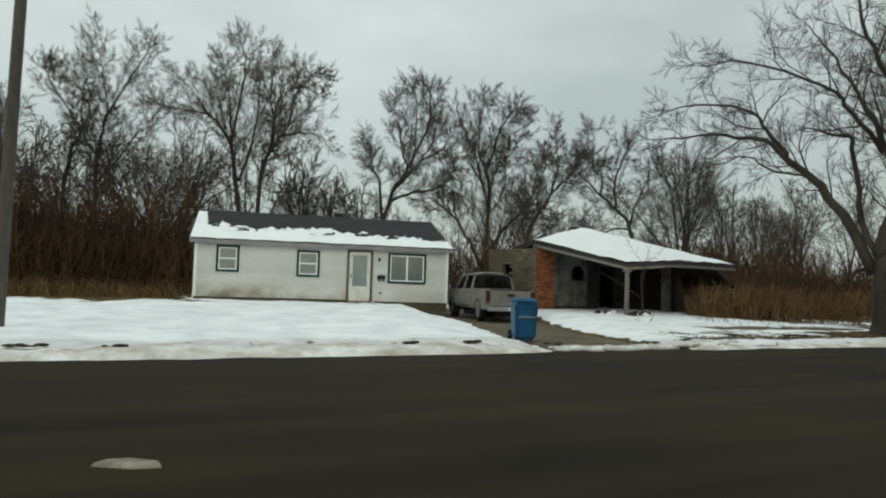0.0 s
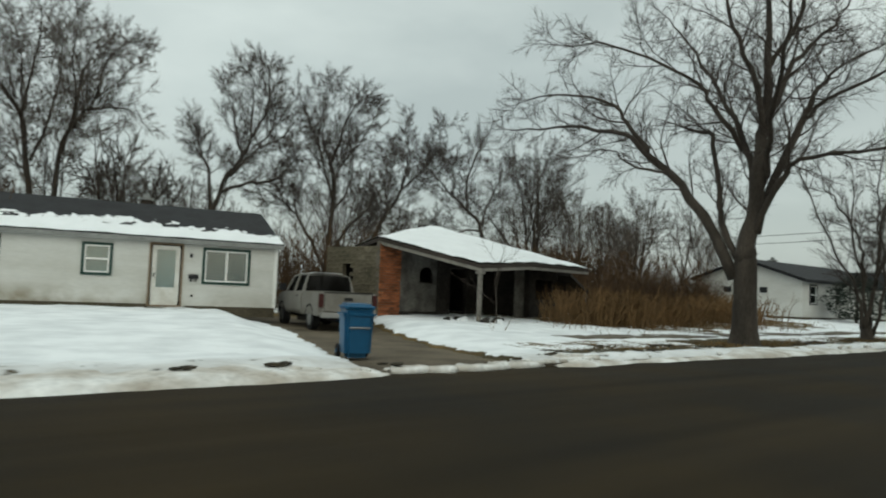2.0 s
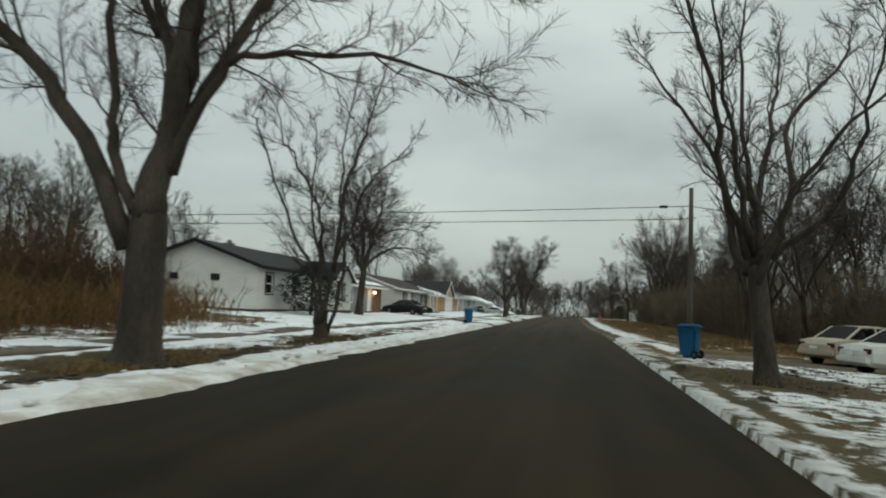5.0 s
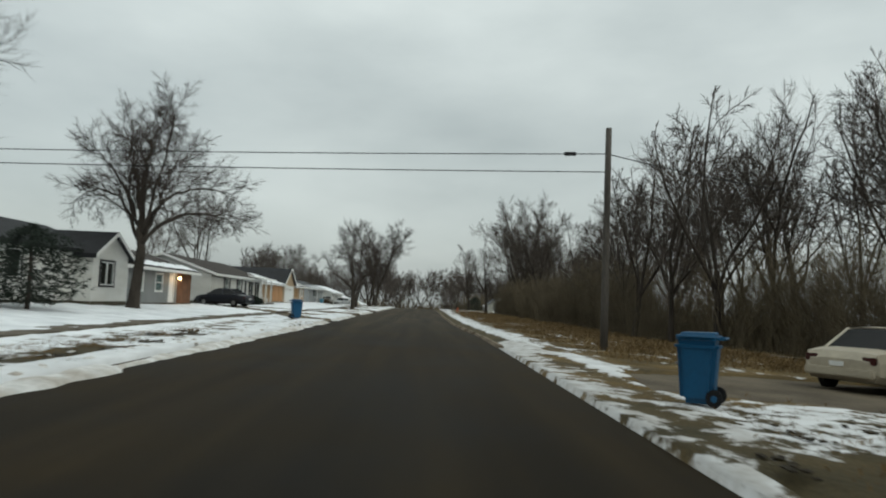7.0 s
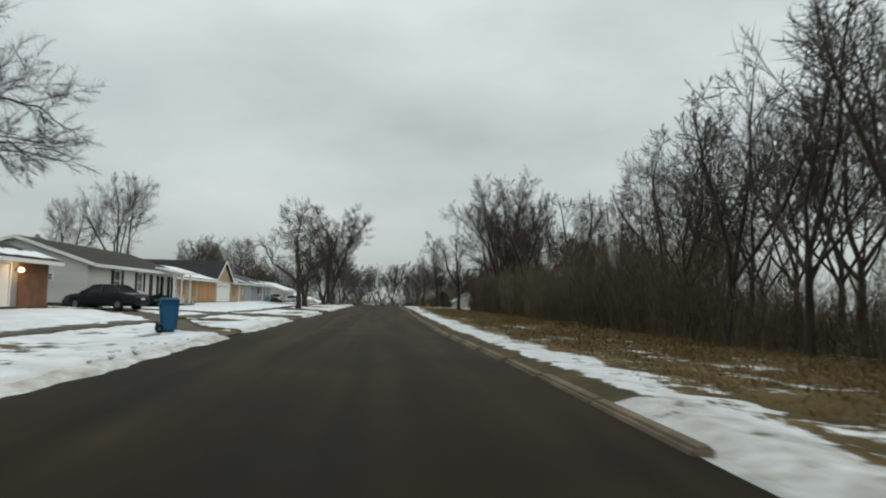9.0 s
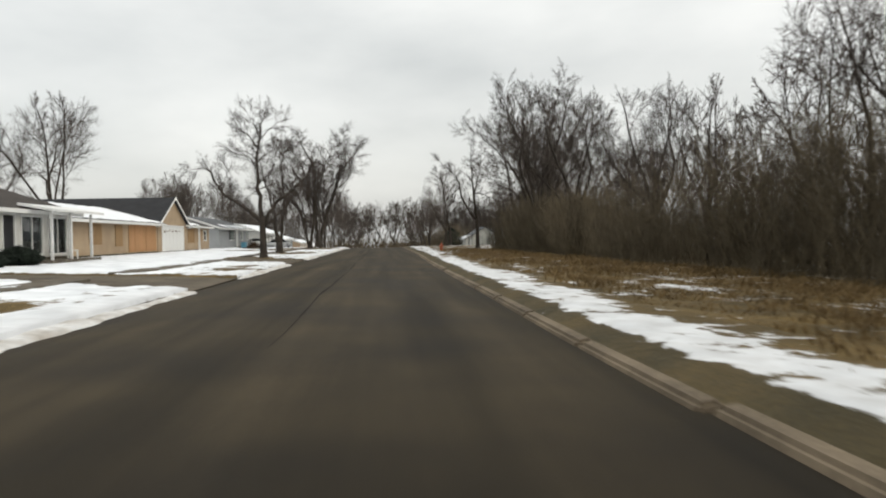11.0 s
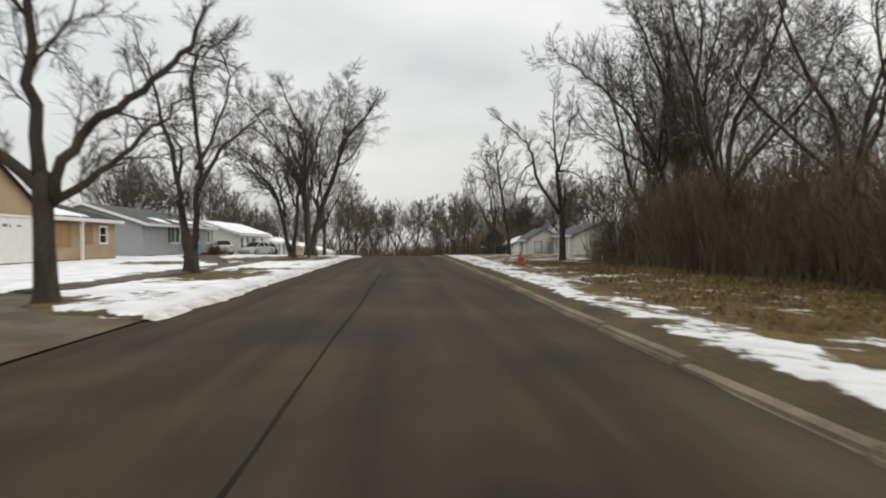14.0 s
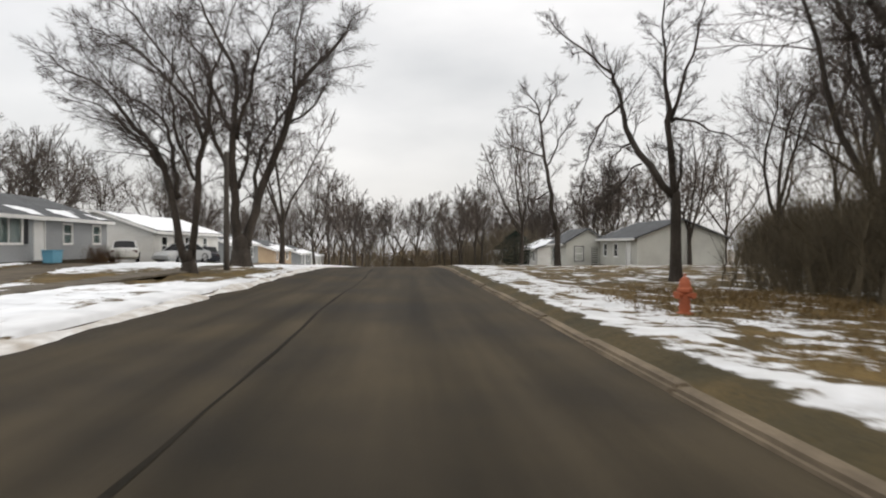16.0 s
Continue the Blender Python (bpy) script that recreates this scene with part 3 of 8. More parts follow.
def build_road():
    g = Geo()
    xs = steps((-120, 0, 10), (0, 140, 4), (140, 164, 1.5), (164, 200, 4), (200, 420, 20))
    ys = [EDGE_R - 0.05, 6.0, 8.15, 10.2, EDGE_L + 0.05]
    zz = [0.0, 0.045, 0.06, 0.045, 0.0]
    vs = [(x, y + (edge_shift(x) if y < 5 else 0.0), z + crest(x)) for x in xs for y, z in zip(ys, zz)]
    k = len(ys)
    fs = [(i * k + j, (i + 1) * k + j, (i + 1) * k + j + 1, i * k + j + 1) for i in range(len(xs) - 1) for j in range(k - 1)]
    g.add(vs, fs)
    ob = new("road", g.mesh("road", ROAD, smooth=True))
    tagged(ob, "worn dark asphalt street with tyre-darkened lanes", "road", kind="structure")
    s = Geo()
    rows = [(-9.3, 3.3, -80.0), (-9.3, 3.3, -6.0), (-9.3, 3.3, -0.7), (-9.6, 4.2, 1.5), (-10.2, 5.6, 3.0), (-11.5, 8.5, EDGE_R), (-11.5, 8.5, EDGE_R + 0.3)]
    s.add([p for a, b, y in rows for p in ((a, y, 0.004), (b, y, 0.004))], [(2 * i, 2 * i + 1, 2 * i + 3, 2 * i + 2) for i in range(len(rows) - 1)])
    side = new("side_road", s.mesh("side_road", ROAD))
    tagged(side, "dark asphalt mouth of the side street", "road", kind="structure")
    # tarred centre seam
    c = Geo()
    pts = [(x, 8.5 + 0.12 * fbm(x, 0, 0.10, 8.0), 0.062 + crest(x)) for x in steps((66, 200, 1.0))]
    wd = [min((x - 65.0) / 400, 1) + 0.004 if x < 70 else max(0.008, 0.024 + 0.03 * fbm(x, 3, 0.4, 2.0)) for x, _, _ in pts]
    c.add([q for (x, y, z), h in zip(pts, wd) for q in ((x, y - h, z), (x, y + h, z))], [(2 * i, 2 * i + 2, 2 * i + 3, 2 * i + 1) for i in range(len(pts) - 1)])
    seam = new("seam", c.mesh("seam", SEAL))
    tagged(seam, "dark tar-sealed seam along the street's middle", "seam", kind="structure")


SEAL = material("tar_seal", (0.0205, 0.0172, 0.012), 0.9, vary=0.3, scale=0.6, fine=20, bump=0.1, spec=0.09)
build_road()


def build_kerbs():
    right = thing("kerb", pose(0, 0, 0), "worn tan concrete kerb along the street", "kerb", kind="structure")
    stone = Geo().hull([(0.015, -0.01, -0.1), (2.985, -0.01, -0.1), (2.985, 0.30, -0.1), (0.015, 0.30, -0.1)],
                       [(0.03, 0.015, 0.115), (2.97, 0.015, 0.115), (2.97, 0.20, 0.095), (0.03, 0.20, 0.095)]).mesh("kerbstone", KERB, bevel=0.035)
    x = 8.6
    while x < 190:
        k = new("kerbstone", stone)
        k.parent = right
        k.matrix_basis = pose(x, EDGE_R + edge_shift(x + 1.5) - 0.22 + random.uniform(-0.015, 0.015), random.uniform(-0.05, -0.01) - (0.07 if x < 44 else 0.0) + crest(x + 1.5), random.uniform(-2, 2), random.uniform(-0.3, 0.3), random.uniform(-0.4, 0.4))
        x += 3.0
    left = Geo()
    for a, b in ((-110, 7.9), (11.6, 60.3), (63.4, 75.7), (81.3, 93.0), (100.5, 117.6), (119.8, 142)):
        left.box(a, b, EDGE_L + 0.02, EDGE_L + 0.16, -0.1, 0.06)
    for a in range(142, 262, 4):
        ends = [[(x, y, z + crest(x)) for y, z in ((EDGE_L + 0.02, -0.1), (EDGE_L + 0.16, -0.1), (EDGE_L + 0.16, 0.06), (EDGE_L + 0.02, 0.06))] for x in (a, a + 4)]
        left.hull(*ends)
    ob = new("kerb_far", left.mesh("kerb_far", CONCRETE))
    tagged(ob, "low concrete kerb half buried in snow", "kerb", kind="structure")


build_kerbs()


def ribbon(poly, lift):
    """A sheet over a plan polygon that follows the ground."""
    bm = bmesh.new()
    f = bm.faces.new([bm.verts.new((x, y, 0)) for x, y in poly])
    bmesh.ops.triangulate(bm, faces=[f])
    for _ in range(4):
        bmesh.ops.subdivide_edges(bm, edges=[e for e in bm.edges if e.calc_length() > 1.2], cuts=1, use_grid_fill=True)
    for v in bm.verts:
        y = min(max(v.co.y, -100), 100)
        v.co.z = rise(v.co.x, y) + lift + 0.012 * fbm(v.co.x, y, 0.8, 2.0) if (y > EDGE_L + 0.3 or y < EDGE_R - 0.3) else 0.03 + crest(v.co.x)
    bmesh.ops.triangulate(bm, faces=bm.faces)
    bm.normal_update()
    return bm


for dname, dpoly in DRIVES:
    dbm = ribbon(dpoly, -0.05)
    dme = bpy.data.meshes.new(dname)
    dbm.to_mesh(dme)
    dbm.free()
    dme.materials.append(DRIVE)
    dme.polygons.foreach_set("use_smooth", [True] * len(dme.polygons))
    tagged(new(dname, dme), "wet brown driveway with slush at its edges", "driveway", kind="structure")


def build_walk():
    walk_way = thing("pavement", pose(0, 0, 0), "thawed grey concrete footpath between snowy verges", "pavement", kind="structure")
    slab = Geo().box(0.01, 1.49, 0, 1.25, -0.08, 0.0).mesh("paving_slab", CONCRETE, bevel=0.008)
    x = 17.0
    while x < 165:
        if not any(in_poly(x + 0.75, 16.2, p) for _, p in DRIVES):
            s = new("paving_slab", slab)
            s.parent = walk_way
            s.matrix_basis = pose(x, 15.55, rise(x, 16.2) + 0.062 + random.uniform(-0.01, 0.008), random.uniform(-0.5, 0.5), random.uniform(-0.4, 0.4), 0)
        x += 1.5


build_walk()


def build_bank():
    """Ploughed snow lapping over the kerb on to the street."""
    g = Geo()
    gaps = ((8.3, 11.9), (60.5, 63.2), (75.9, 81.1), (93.2, 100.3))
    xs = steps((-100, -8, 2.0), (-8, 70, 0.25), (70, 150, 0.45), (150, 260, 3.0))
    row = []

    def lay(row):
        vs = [p for r in row for p in r]
        g.add(vs, [(i * 6 + j, (i + 1) * 6 + j, (i + 1) * 6 + j + 1, i * 6 + j + 1) for i in range(len(row) - 1) for j in range(5)])
    for x in xs:
        k = max(0.75 + 0.6 * fbm(x, 1.0, 0.5, 4.0) + (0.25 if x < 13 else -0.1), 0.05)
        near = min([max(a - x, x - b) for a, b in gaps])
        if near < 0:
            if len(row) > 1:
                lay(row)
            row = []
            continue
        k *= min(1.0, near / 0.7 + 0.05)
        edge = 11.92 - 0.34 * k + 0.10 * fbm(x, 5.0, 1.3, 2.0)
        pts = [(edge, -0.01), (edge + 0.10, 0.055 * k + 0.02), (edge + 0.28, 0.12 * k), (12.25, 0.15 * k + 0.02 * fbm(x, 7.0, 2.0, 1.0)), (12.55, 0.14 * k + 0.02), (12.95, 0.06 * min(1.0, 2 * k))]
        row.append([(x, y, z + crest(x)) for y, z in pts])
    lay(row)
    ob = new("snow_bank", g.mesh("snow_bank", DIRTY_SNOW, smooth=True))
    tagged(ob, "dirty ploughed snow lapping over the kerb", "snow", kind="stuff")


build_bank()


# ---------------------------------------------------------------- trees
TREE = dict(levels=5, seg=(6, 6, 4, 3, 2, 1), sides=(10, 7, 5, 4, 3, 3), wob=(0.05, 0.16, 0.2, 0.22, 0.25, 0.25), up=(0.05, 0.05, 0.06, 0.05, 0.04, 0.03),
            count=(5, 6, 6, 5, 6), begin=(0.5, 0.22, 0.2, 0.15, 0.1), angle=(38, 42, 45, 46, 45), ratio=(0.75, 0.5, 0.5, 0.5, 0.48), thin=0.55, tip=0.006)


def turned(d, angle, spin):
    side = d.orthogonal().normalized()
    side.rotate(Matrix.Rotation(spin, 3, d))
    out = d.copy()
    out.rotate(Matrix.Rotation(angle, 3, side))
    return out


def room(p, d, env):
    """How far from p along d the crown's outline lies."""
    (cx, cy, cz), (rx, ry, rz), lump = env
    a = Vector(((p.x - cx) / rx, (p.y - cy) / ry, (p.z - cz) / rz))
    b = Vector((d.x / rx, d.y / ry, d.z / rz))
    size = 1.0 + 0.16 * fbm(a.x + b.x * 2 + lump, a.y + a.z + b.z * 2, 1.1, lump)
    k, m, q = b.dot(b), a.dot(b), a.dot(a) - size * size
    disc = m * m - k * q
    return max(0.0, (-m + math.sqrt(disc)) / k) if disc > 0 else 0.0


def branch(thick, fine, p, d, length, r, lv, c, rng):
    if c.get("env"):
        full = length
        length = min(length, room(p, d, c["env"]) * rng.uniform(0.85, 1.0) + 0.25)
        cramped = min(1.0, 0.3 + 0.9 * length / full)
    else:
        cramped = 1.0
    if lv >= c["levels"]:
        w = c["wob"][lv]
        way = (d + Vector((rng.gauss(0, w), rng.gauss(0, w), rng.gauss(0, w) + c["up"][lv]))).normalized()
        fine.cone(p, p + way * length, max(c["tip"], r * 0.8), c.get("vee", False))
        return
    n = c["seg"][lv]
    pts, ways = [p.copy()], []
    for i in range(n):
        w = c["wob"][lv]
        d = (d + Vector((rng.gauss(0, w), rng.gauss(0, w), rng.gauss(0, w * 0.7) + c["up"][lv]))).normalized()
        p = p + d * (length / n)
        pts.append(p.copy())
        ways.append(d.copy())
    end = max(c["tip"], r * (0.28 if lv < c["levels"] else 0.5))
    radii = [r + (end - r) * i / n for i in range(n + 1)]
    (thick if lv < 2 else fine).tube(pts, radii, c["sides"][lv], cap=False)
    k = max(2, int(c["count"][lv] * cramped + 0.5))
    spin = rng.uniform(0, 6.28)
    for j in range(k):
        t = c["begin"][lv] + (1 - c["begin"][lv]) * (j + rng.uniform(0.1, 0.9)) / k
        i = min(int(t * n), n - 1)
        f = t * n - i
        at = pts[i].lerp(pts[i + 1], f)
        rad = radii[i] + (radii[i + 1] - radii[i]) * f
        spin += 2.4 + rng.uniform(-0.5, 0.5)
        way = turned(ways[i], radians(c["angle"][lv] * rng.uniform(0.6, 1.25)), spin)
        size = length * c["ratio"][lv] * (1.25 - 0.6 * t) * rng.uniform(0.75, 1.2)
        branch(thick, fine, at, way, size, max(c["tip"], rad * c["thin"] * rng.uniform(0.8, 1.1)), lv + 1, c, rng)
    branch(thick, fine, pts[-1], ways[-1], length * 0.45, end, lv + 1, c, rng)


def az(a, e):
    return Vector((math.cos(radians(a)) * math.cos(radians(e)), math.sin(radians(a)) * math.cos(radians(e)), math.sin(radians(e))))


def flare(thick, height, r, top, lean=(0, 0), sides=14):
    """A trunk with a flared foot, from below the ground to its fork."""
    mid = 0.5 * (1 + top / r)
    hs = (-0.25, 0.0, 0.15, 0.4, 0.9, height * 0.5, height * 0.8, height, height + top * 0.5, height + top * 0.9, height + top * 1.15)
    rs = (1.55, 1.38, 1.22, 1.08, 1.0, mid, 0.4 + 0.6 * top / r if top > 0.7 * r else mid * 0.9, top / r, 0.82 * top / r, 0.5 * top / r, 0.06)
    thick.tube([Vector((lean[0] * h / height, lean[1] * h / height, h)) for h in hs], [r * q for q in rs], sides)
    return Vector((lean[0], lean[1], height))


def tree(name, x, y, seed, trunk, limbs, label, group, conf=None, twig=TWIG, bark=BARK, z=None):
    """A bare tree from its trunk (height, radius, radius at the fork, lean) and its main limbs (height, azimuth, elevation, length, radius)."""
    rng = random.Random(seed)
    c = dict(TREE, **(conf or {}))
    thick, fine = Geo(), Geo()
    h, r, top, lean = trunk
    flare(thick, h, r, top, lean)
    for lz, a, e, ln, lr, *arch in limbs:
        z0 = max(lz - 2.2 * lr, 0.05)
        q = min(z0 / h, 1.0)
        cc = dict(c, up=(0, arch[0]) + c["up"][2:]) if arch else c
        branch(thick, fine, Vector((lean[0] * q, lean[1] * q, z0)), az(a, e), ln, lr, 1, cc, rng)
    base = rise(x, y) if z is None else z
    t = thing(name, pose(x, y, base), label, "tree", group)
    part("trunk", thick, bark, t, smooth=True)
    part("crown", fine, twig, t, smooth=True)
    return t


STREET, WOODS = "bare street trees", "bare woodland trees"
NEAR = dict(levels=4, side=(2.3, 1.2), dens=2.1, count=(5, 6, 8, 9), wob=(0.05, 0.1, 0.2, 0.24, 0.28), up=(0, 0, 0.05, 0.03, 0.0), seg=(6, 6, 4, 2, 1), sides=(10, 7, 5, 3, 3), ratio=(0.7, 0.5, 0.5, 0.66), tip=0.006, angle=(38, 42, 44, 42))
SLIM = dict(NEAR, side=(1.6, 0.8), dens=1.9, angle=(38, 32, 34, 34), tip=0.0055)
ROUND = dict(NEAR, side=(2.2, 1.3), dens=3.0, tip=0.0075, angle=(38, 48, 46, 44), count=(5, 6, 8, 10))
LOPPED = dict(NEAR, side=(1.3, 1.0), dens=2.2, tip=0.007)
BACK = dict(NEAR, side=(2.4, 1.3), dens=3.6, tip=0.009, count=(5, 6, 6, 15), angle=(38, 50, 46, 46), up=(0, 0, 0.10, 0.06, 0.02), sides=(8, 7, 4, 3, 3), vee=True)


class Grown:
    """A bare tree whose main limbs are drawn as seen along a compass way: across and up, with a lean in depth; boughs and twigs grow from them."""

    def __init__(self, seed, view, conf, trunk):
        self.rng, self.c = random.Random(seed), dict(TREE, **conf)
        self.thick, self.fine = Geo(), Geo()
        self.right, self.away = az(view - 90, 0), az(view, 0)
        h, r, top, lean = trunk
        foot = self.right * lean[0] + self.away * lean[1]
        flare(self.thick, h, r, top, (foot.x, foot.y))
        self.known = [(lean[0] * k / 8, lean[1] * k / 8, h * k / 8) for k in range(9)]

    def limb(self, r0, r1, deep, *way):
        rng, c = self.rng, self.c
        u0, z0 = way[0]
        near = min(self.known, key=lambda q: (q[0] - u0) ** 2 + (q[2] - z0) ** 2)
        w, last, knots = near[1], way[0], []
        for u, z in way:
            w += deep * math.hypot(u - last[0], z - last[1])
            last = (u, z)
            knots.append(Vector((u, w, z)))
        pts, steps_per = [], 4
        for i in range(len(knots) - 1):
            p0, p1, p2, p3 = knots[max(i - 1, 0)], knots[i], knots[i + 1], knots[min(i + 2, len(knots) - 1)]
            for k in range(steps_per):
                f = k / steps_per
                q = 0.5 * ((2 * p1) + (p2 - p0) * f + (2 * p0 - 5 * p1 + 4 * p2 - p3) * f * f + (3 * p1 - p0 - 3 * p2 + p3) * f ** 3)
                if pts:
                    q = q + Vector((rng.gauss(0, 0.05), rng.gauss(0, 0.08), rng.gauss(0, 0.04)))
                pts.append(q)
        pts.append(knots[-1])
        self.known += [tuple(q) for q in pts]
        n = len(pts) - 1
        world = [self.right * q.x + self.away * q.y + Vector((0, 0, q.z)) for q in pts]
        radii = [r1 + (r0 - r1) * (1 - i / n) ** 1.2 for i in range(n + 1)]
        self.thick.tube(world, radii, 8, cap=True)
        total = sum((b - a).length for a, b in zip(world, world[1:]))
        k = max(3, int(total * c["dens"]))
        spin = rng.uniform(0, 6.28)
        for j in range(k):
            t = 0.16 + 0.84 * (j + rng.uniform(0.1, 0.9)) / k
            i = min(int(t * n), n - 1)
            f = t * n - i
            way_on = (world[i + 1] - world[i]).normalized()
            spin += 2.4 + rng.uniform(-0.6, 0.6)
            out = turned(way_on, radians(c["angle"][1] * rng.uniform(0.6, 1.3)), spin)
            rad = radii[i] + (radii[i + 1] - radii[i]) * f
            size = (c["side"][0] + (c["side"][1] - c["side"][0]) * t) * rng.uniform(0.5, 1.25)
            branch(self.thick, self.fine, world[i].lerp(world[i + 1], f), out, size, max(c["tip"] * 1.6, min(rad * 0.5, 0.012 + 0.012 * size)), 2, c, rng)
        branch(self.thick, self.fine, world[-1], (world[-1] - world[-2]).normalized(), c["side"][1], r1, 2, c, rng)

    def stand(self, x, y, label, group, twig, size=1.0):
        t = thing("street_tree" if group == STREET else "woodland_tree", pose(x, y, rise(x, y)) @ Matrix.Scale(size, 4), label, "tree", group)
        part("trunk", self.thick, BARK, t, smooth=True)
        part("crown", self.fine, twig, t, smooth=True)


# big maple by the burnt house
t = Grown(23, 28, NEAR, (2.6, 0.36, 0.32, (0.02, 0)))
t.limb(0.325, 0.034, 0.05, (-0.1, 2.6), (0.2, 3.8), (0.5, 6.5), (0.6, 8.0), (0.6, 11.6), (0.7, 13.1))
t.limb(0.198, 0.025, 0.2, (-0.3, 2.0), (-1.6, 4.6), (-3.0, 6.1), (-3.9, 7.0), (-6.0, 7.5), (-8.0, 7.6))
t.limb(0.099, 0.017, 0.35, (-3.1, 6.2), (-3.8, 7.4), (-4.7, 8.4), (-7.2, 9.1), (-8.5, 9.0))
t.limb(0.054, 0.013, -0.5, (-2.3, 5.5), (-3.2, 5.6), (-4.2, 6.2), (-4.8, 5.9))
t.limb(0.118, 0.06, 0.2, (-0.2, 2.6), (-0.7, 3.8), (-0.8, 4.8), (-1.0, 6.6), (-1.3, 6.8))
t.limb(0.127, 0.017, 0.45, (0.3, 4.9), (-0.3, 6.9), (-0.9, 8.4), (-2.0, 10.6), (-2.8, 11.9))
t.limb(0.09, 0.017, -0.5, (-0.1, 6.1), (-0.9, 7.4), (-1.7, 8.3), (-3.9, 9.1), (-5.1, 9.0))
t.limb(0.118, 0.017, -0.35, (0.5, 6.0), (0.3, 7.8), (-0.4, 9.6), (-0.8, 11.3), (-1.2, 12.6))
t.limb(0.118, 0.017, -0.3, (0.2, 3.2), (1.0, 5.1), (1.7, 5.5), (4.2, 5.5), (5.2, 5.1))
t.limb(0.153, 0.017, 0.3, (0.3, 3.4), (1.5, 6.8), (2.0, 8.0), (2.7, 8.9), (4.8, 10.2))
t.limb(0.073, 0.013, -0.4, (1.6, 7.1), (2.6, 7.8), (4.0, 8.2), (4.9, 8.2), (6.0, 7.8))
t.limb(0.118, 0.017, 0.5, (0.6, 6.7), (1.2, 8.5), (2.0, 9.7), (2.8, 10.8), (3.3, 12.1))
t.limb(0.09, 0.017, -0.2, (0.6, 8.5), (1.5, 10.2), (1.8, 11.8), (1.9, 13.0))
t.limb(0.108, 0.017, 1.0, (0.2, 3.9), (0.2, 5.3), (-0.2, 7.2), (-0.6, 8.9), (-1.0, 10.6))
t.limb(0.099, 0.017, -1.0, (0.4, 4.6), (0.7, 6.1), (1.0, 8.0), (1.1, 9.7), (1.2, 11.1))
t.stand(22.3, 13.8, "large bare maple with a thick grey trunk and low forking limbs", STREET, TWIG)

# slender stems beside it
t = Grown(12, 20, SLIM, (0.5, 0.2, 0.16, (0, 0)))
t.limb(0.075, 0.017, 0.2, (-0.1, 0.2), (-0.3, 1.9), (-1.1, 3.3), (-2.3, 6.5), (-2.6, 7.2))
t.limb(0.075, 0.017, -0.2, (-0.0, 0.2), (-0.1, 2.4), (-0.3, 4.0), (-1.1, 5.4), (-1.6, 6.7))
t.limb(0.083, 0.017, 0.1, (0.0, 0.2), (0.5, 4.6), (1.0, 6.3), (1.3, 7.4), (1.9, 9.9))
t.limb(0.068, 0.017, -0.3, (0.2, 0.2), (0.5, 1.9), (0.7, 3.3), (1.2, 4.7), (2.1, 5.6))
t.limb(0.06, 0.017, 0.4, (-0.1, 2.1), (-0.5, 4.6), (-0.5, 6.9))
t.limb(0.053, 0.017, -0.4, (0.3, 2.1), (0.5, 3.7), (0.4, 5.6), (0.6, 7.1))
t.stand(31.6, 13.9, "slender bare tree with several stems from one foot", STREET, TWIG)

# tree by the parked cars
t = Grown(14, -15, SLIM, (2.3, 0.22, 0.19, (-0.2, 0.05)))
t.limb(0.104, 0.017, 0.1, (-0.4, 2.3), (-0.8, 3.4), (-1.0, 4.7), (-2.2, 6.8), (-2.8, 7.7))
t.limb(0.104, 0.017, -0.3, (-0.4, 2.6), (-0.9, 4.3), (-1.1, 6.4), (-1.8, 8.8), (-2.0, 9.7))
t.limb(0.113, 0.017, 0.2, (-0.3, 2.4), (-0.2, 3.4), (-0.4, 4.9), (-0.6, 8.0), (-0.4, 9.6))
t.limb(0.104, 0.017, -0.2, (-0.2, 1.9), (0.2, 3.1), (0.7, 4.3), (1.9, 5.6), (2.8, 6.6))
t.limb(0.104, 0.017, 0.4, (-0.2, 2.4), (0.5, 4.3), (0.5, 6.1), (1.7, 7.7), (1.9, 8.5))
t.limb(0.085, 0.017, -0.4, (0.1, 2.6), (1.3, 3.8), (1.8, 5.4), (2.0, 6.8))
t.limb(0.095, 0.017, 0.7, (-0.3, 2.7), (0.0, 5.4), (0.2, 7.4), (0.3, 9.3))
t.limb(0.085, 0.017, -0.7, (-0.3, 2.7), (-0.6, 4.5), (-0.8, 6.1), (-1.0, 7.6))
t.stand(27.3, 2.2, "bare vase-shaped tree on a patchy verge", STREET, TWIG)

# round-crowned tree by the grey house
t = Grown(13, 26, ROUND, (3.0, 0.27, 0.21, (0.2, 0)))
t.limb(0.2, 0.02, 0.05, (0.2, 2.7), (0.1, 5.2), (0.2, 7.4), (0.4, 8.6), (0.9, 9.6))
t.limb(0.11, 0.02, 0.2, (0.1, 3.1), (-0.4, 4.6), (-1.0, 5.5), (-1.9, 5.8), (-2.5, 5.5))
t.limb(0.12, 0.02, -0.3, (0.2, 3.1), (1.0, 4.2), (2.3, 4.8), (3.6, 4.8), (4.2, 4.5))
t.limb(0.11, 0.02, 0.3, (0.2, 3.3), (0.9, 5.2), (2.0, 6.1), (3.5, 6.5), (4.7, 6.3))
t.limb(0.1, 0.02, -0.3, (0.1, 3.6), (-0.2, 5.9), (-0.6, 7.6), (-1.0, 8.4))
t.limb(0.1, 0.02, 0.5, (0.3, 3.8), (1.1, 5.9), (1.7, 7.6), (2.2, 8.7))
t.limb(0.1, 0.02, -0.8, (0.2, 3.6), (0.5, 5.7), (0.8, 7.6), (0.8, 9.0))
t.limb(0.1, 0.02, 0.9, (0.2, 3.6), (-0.4, 5.7), (-0.2, 7.6), (0.2, 9.3))
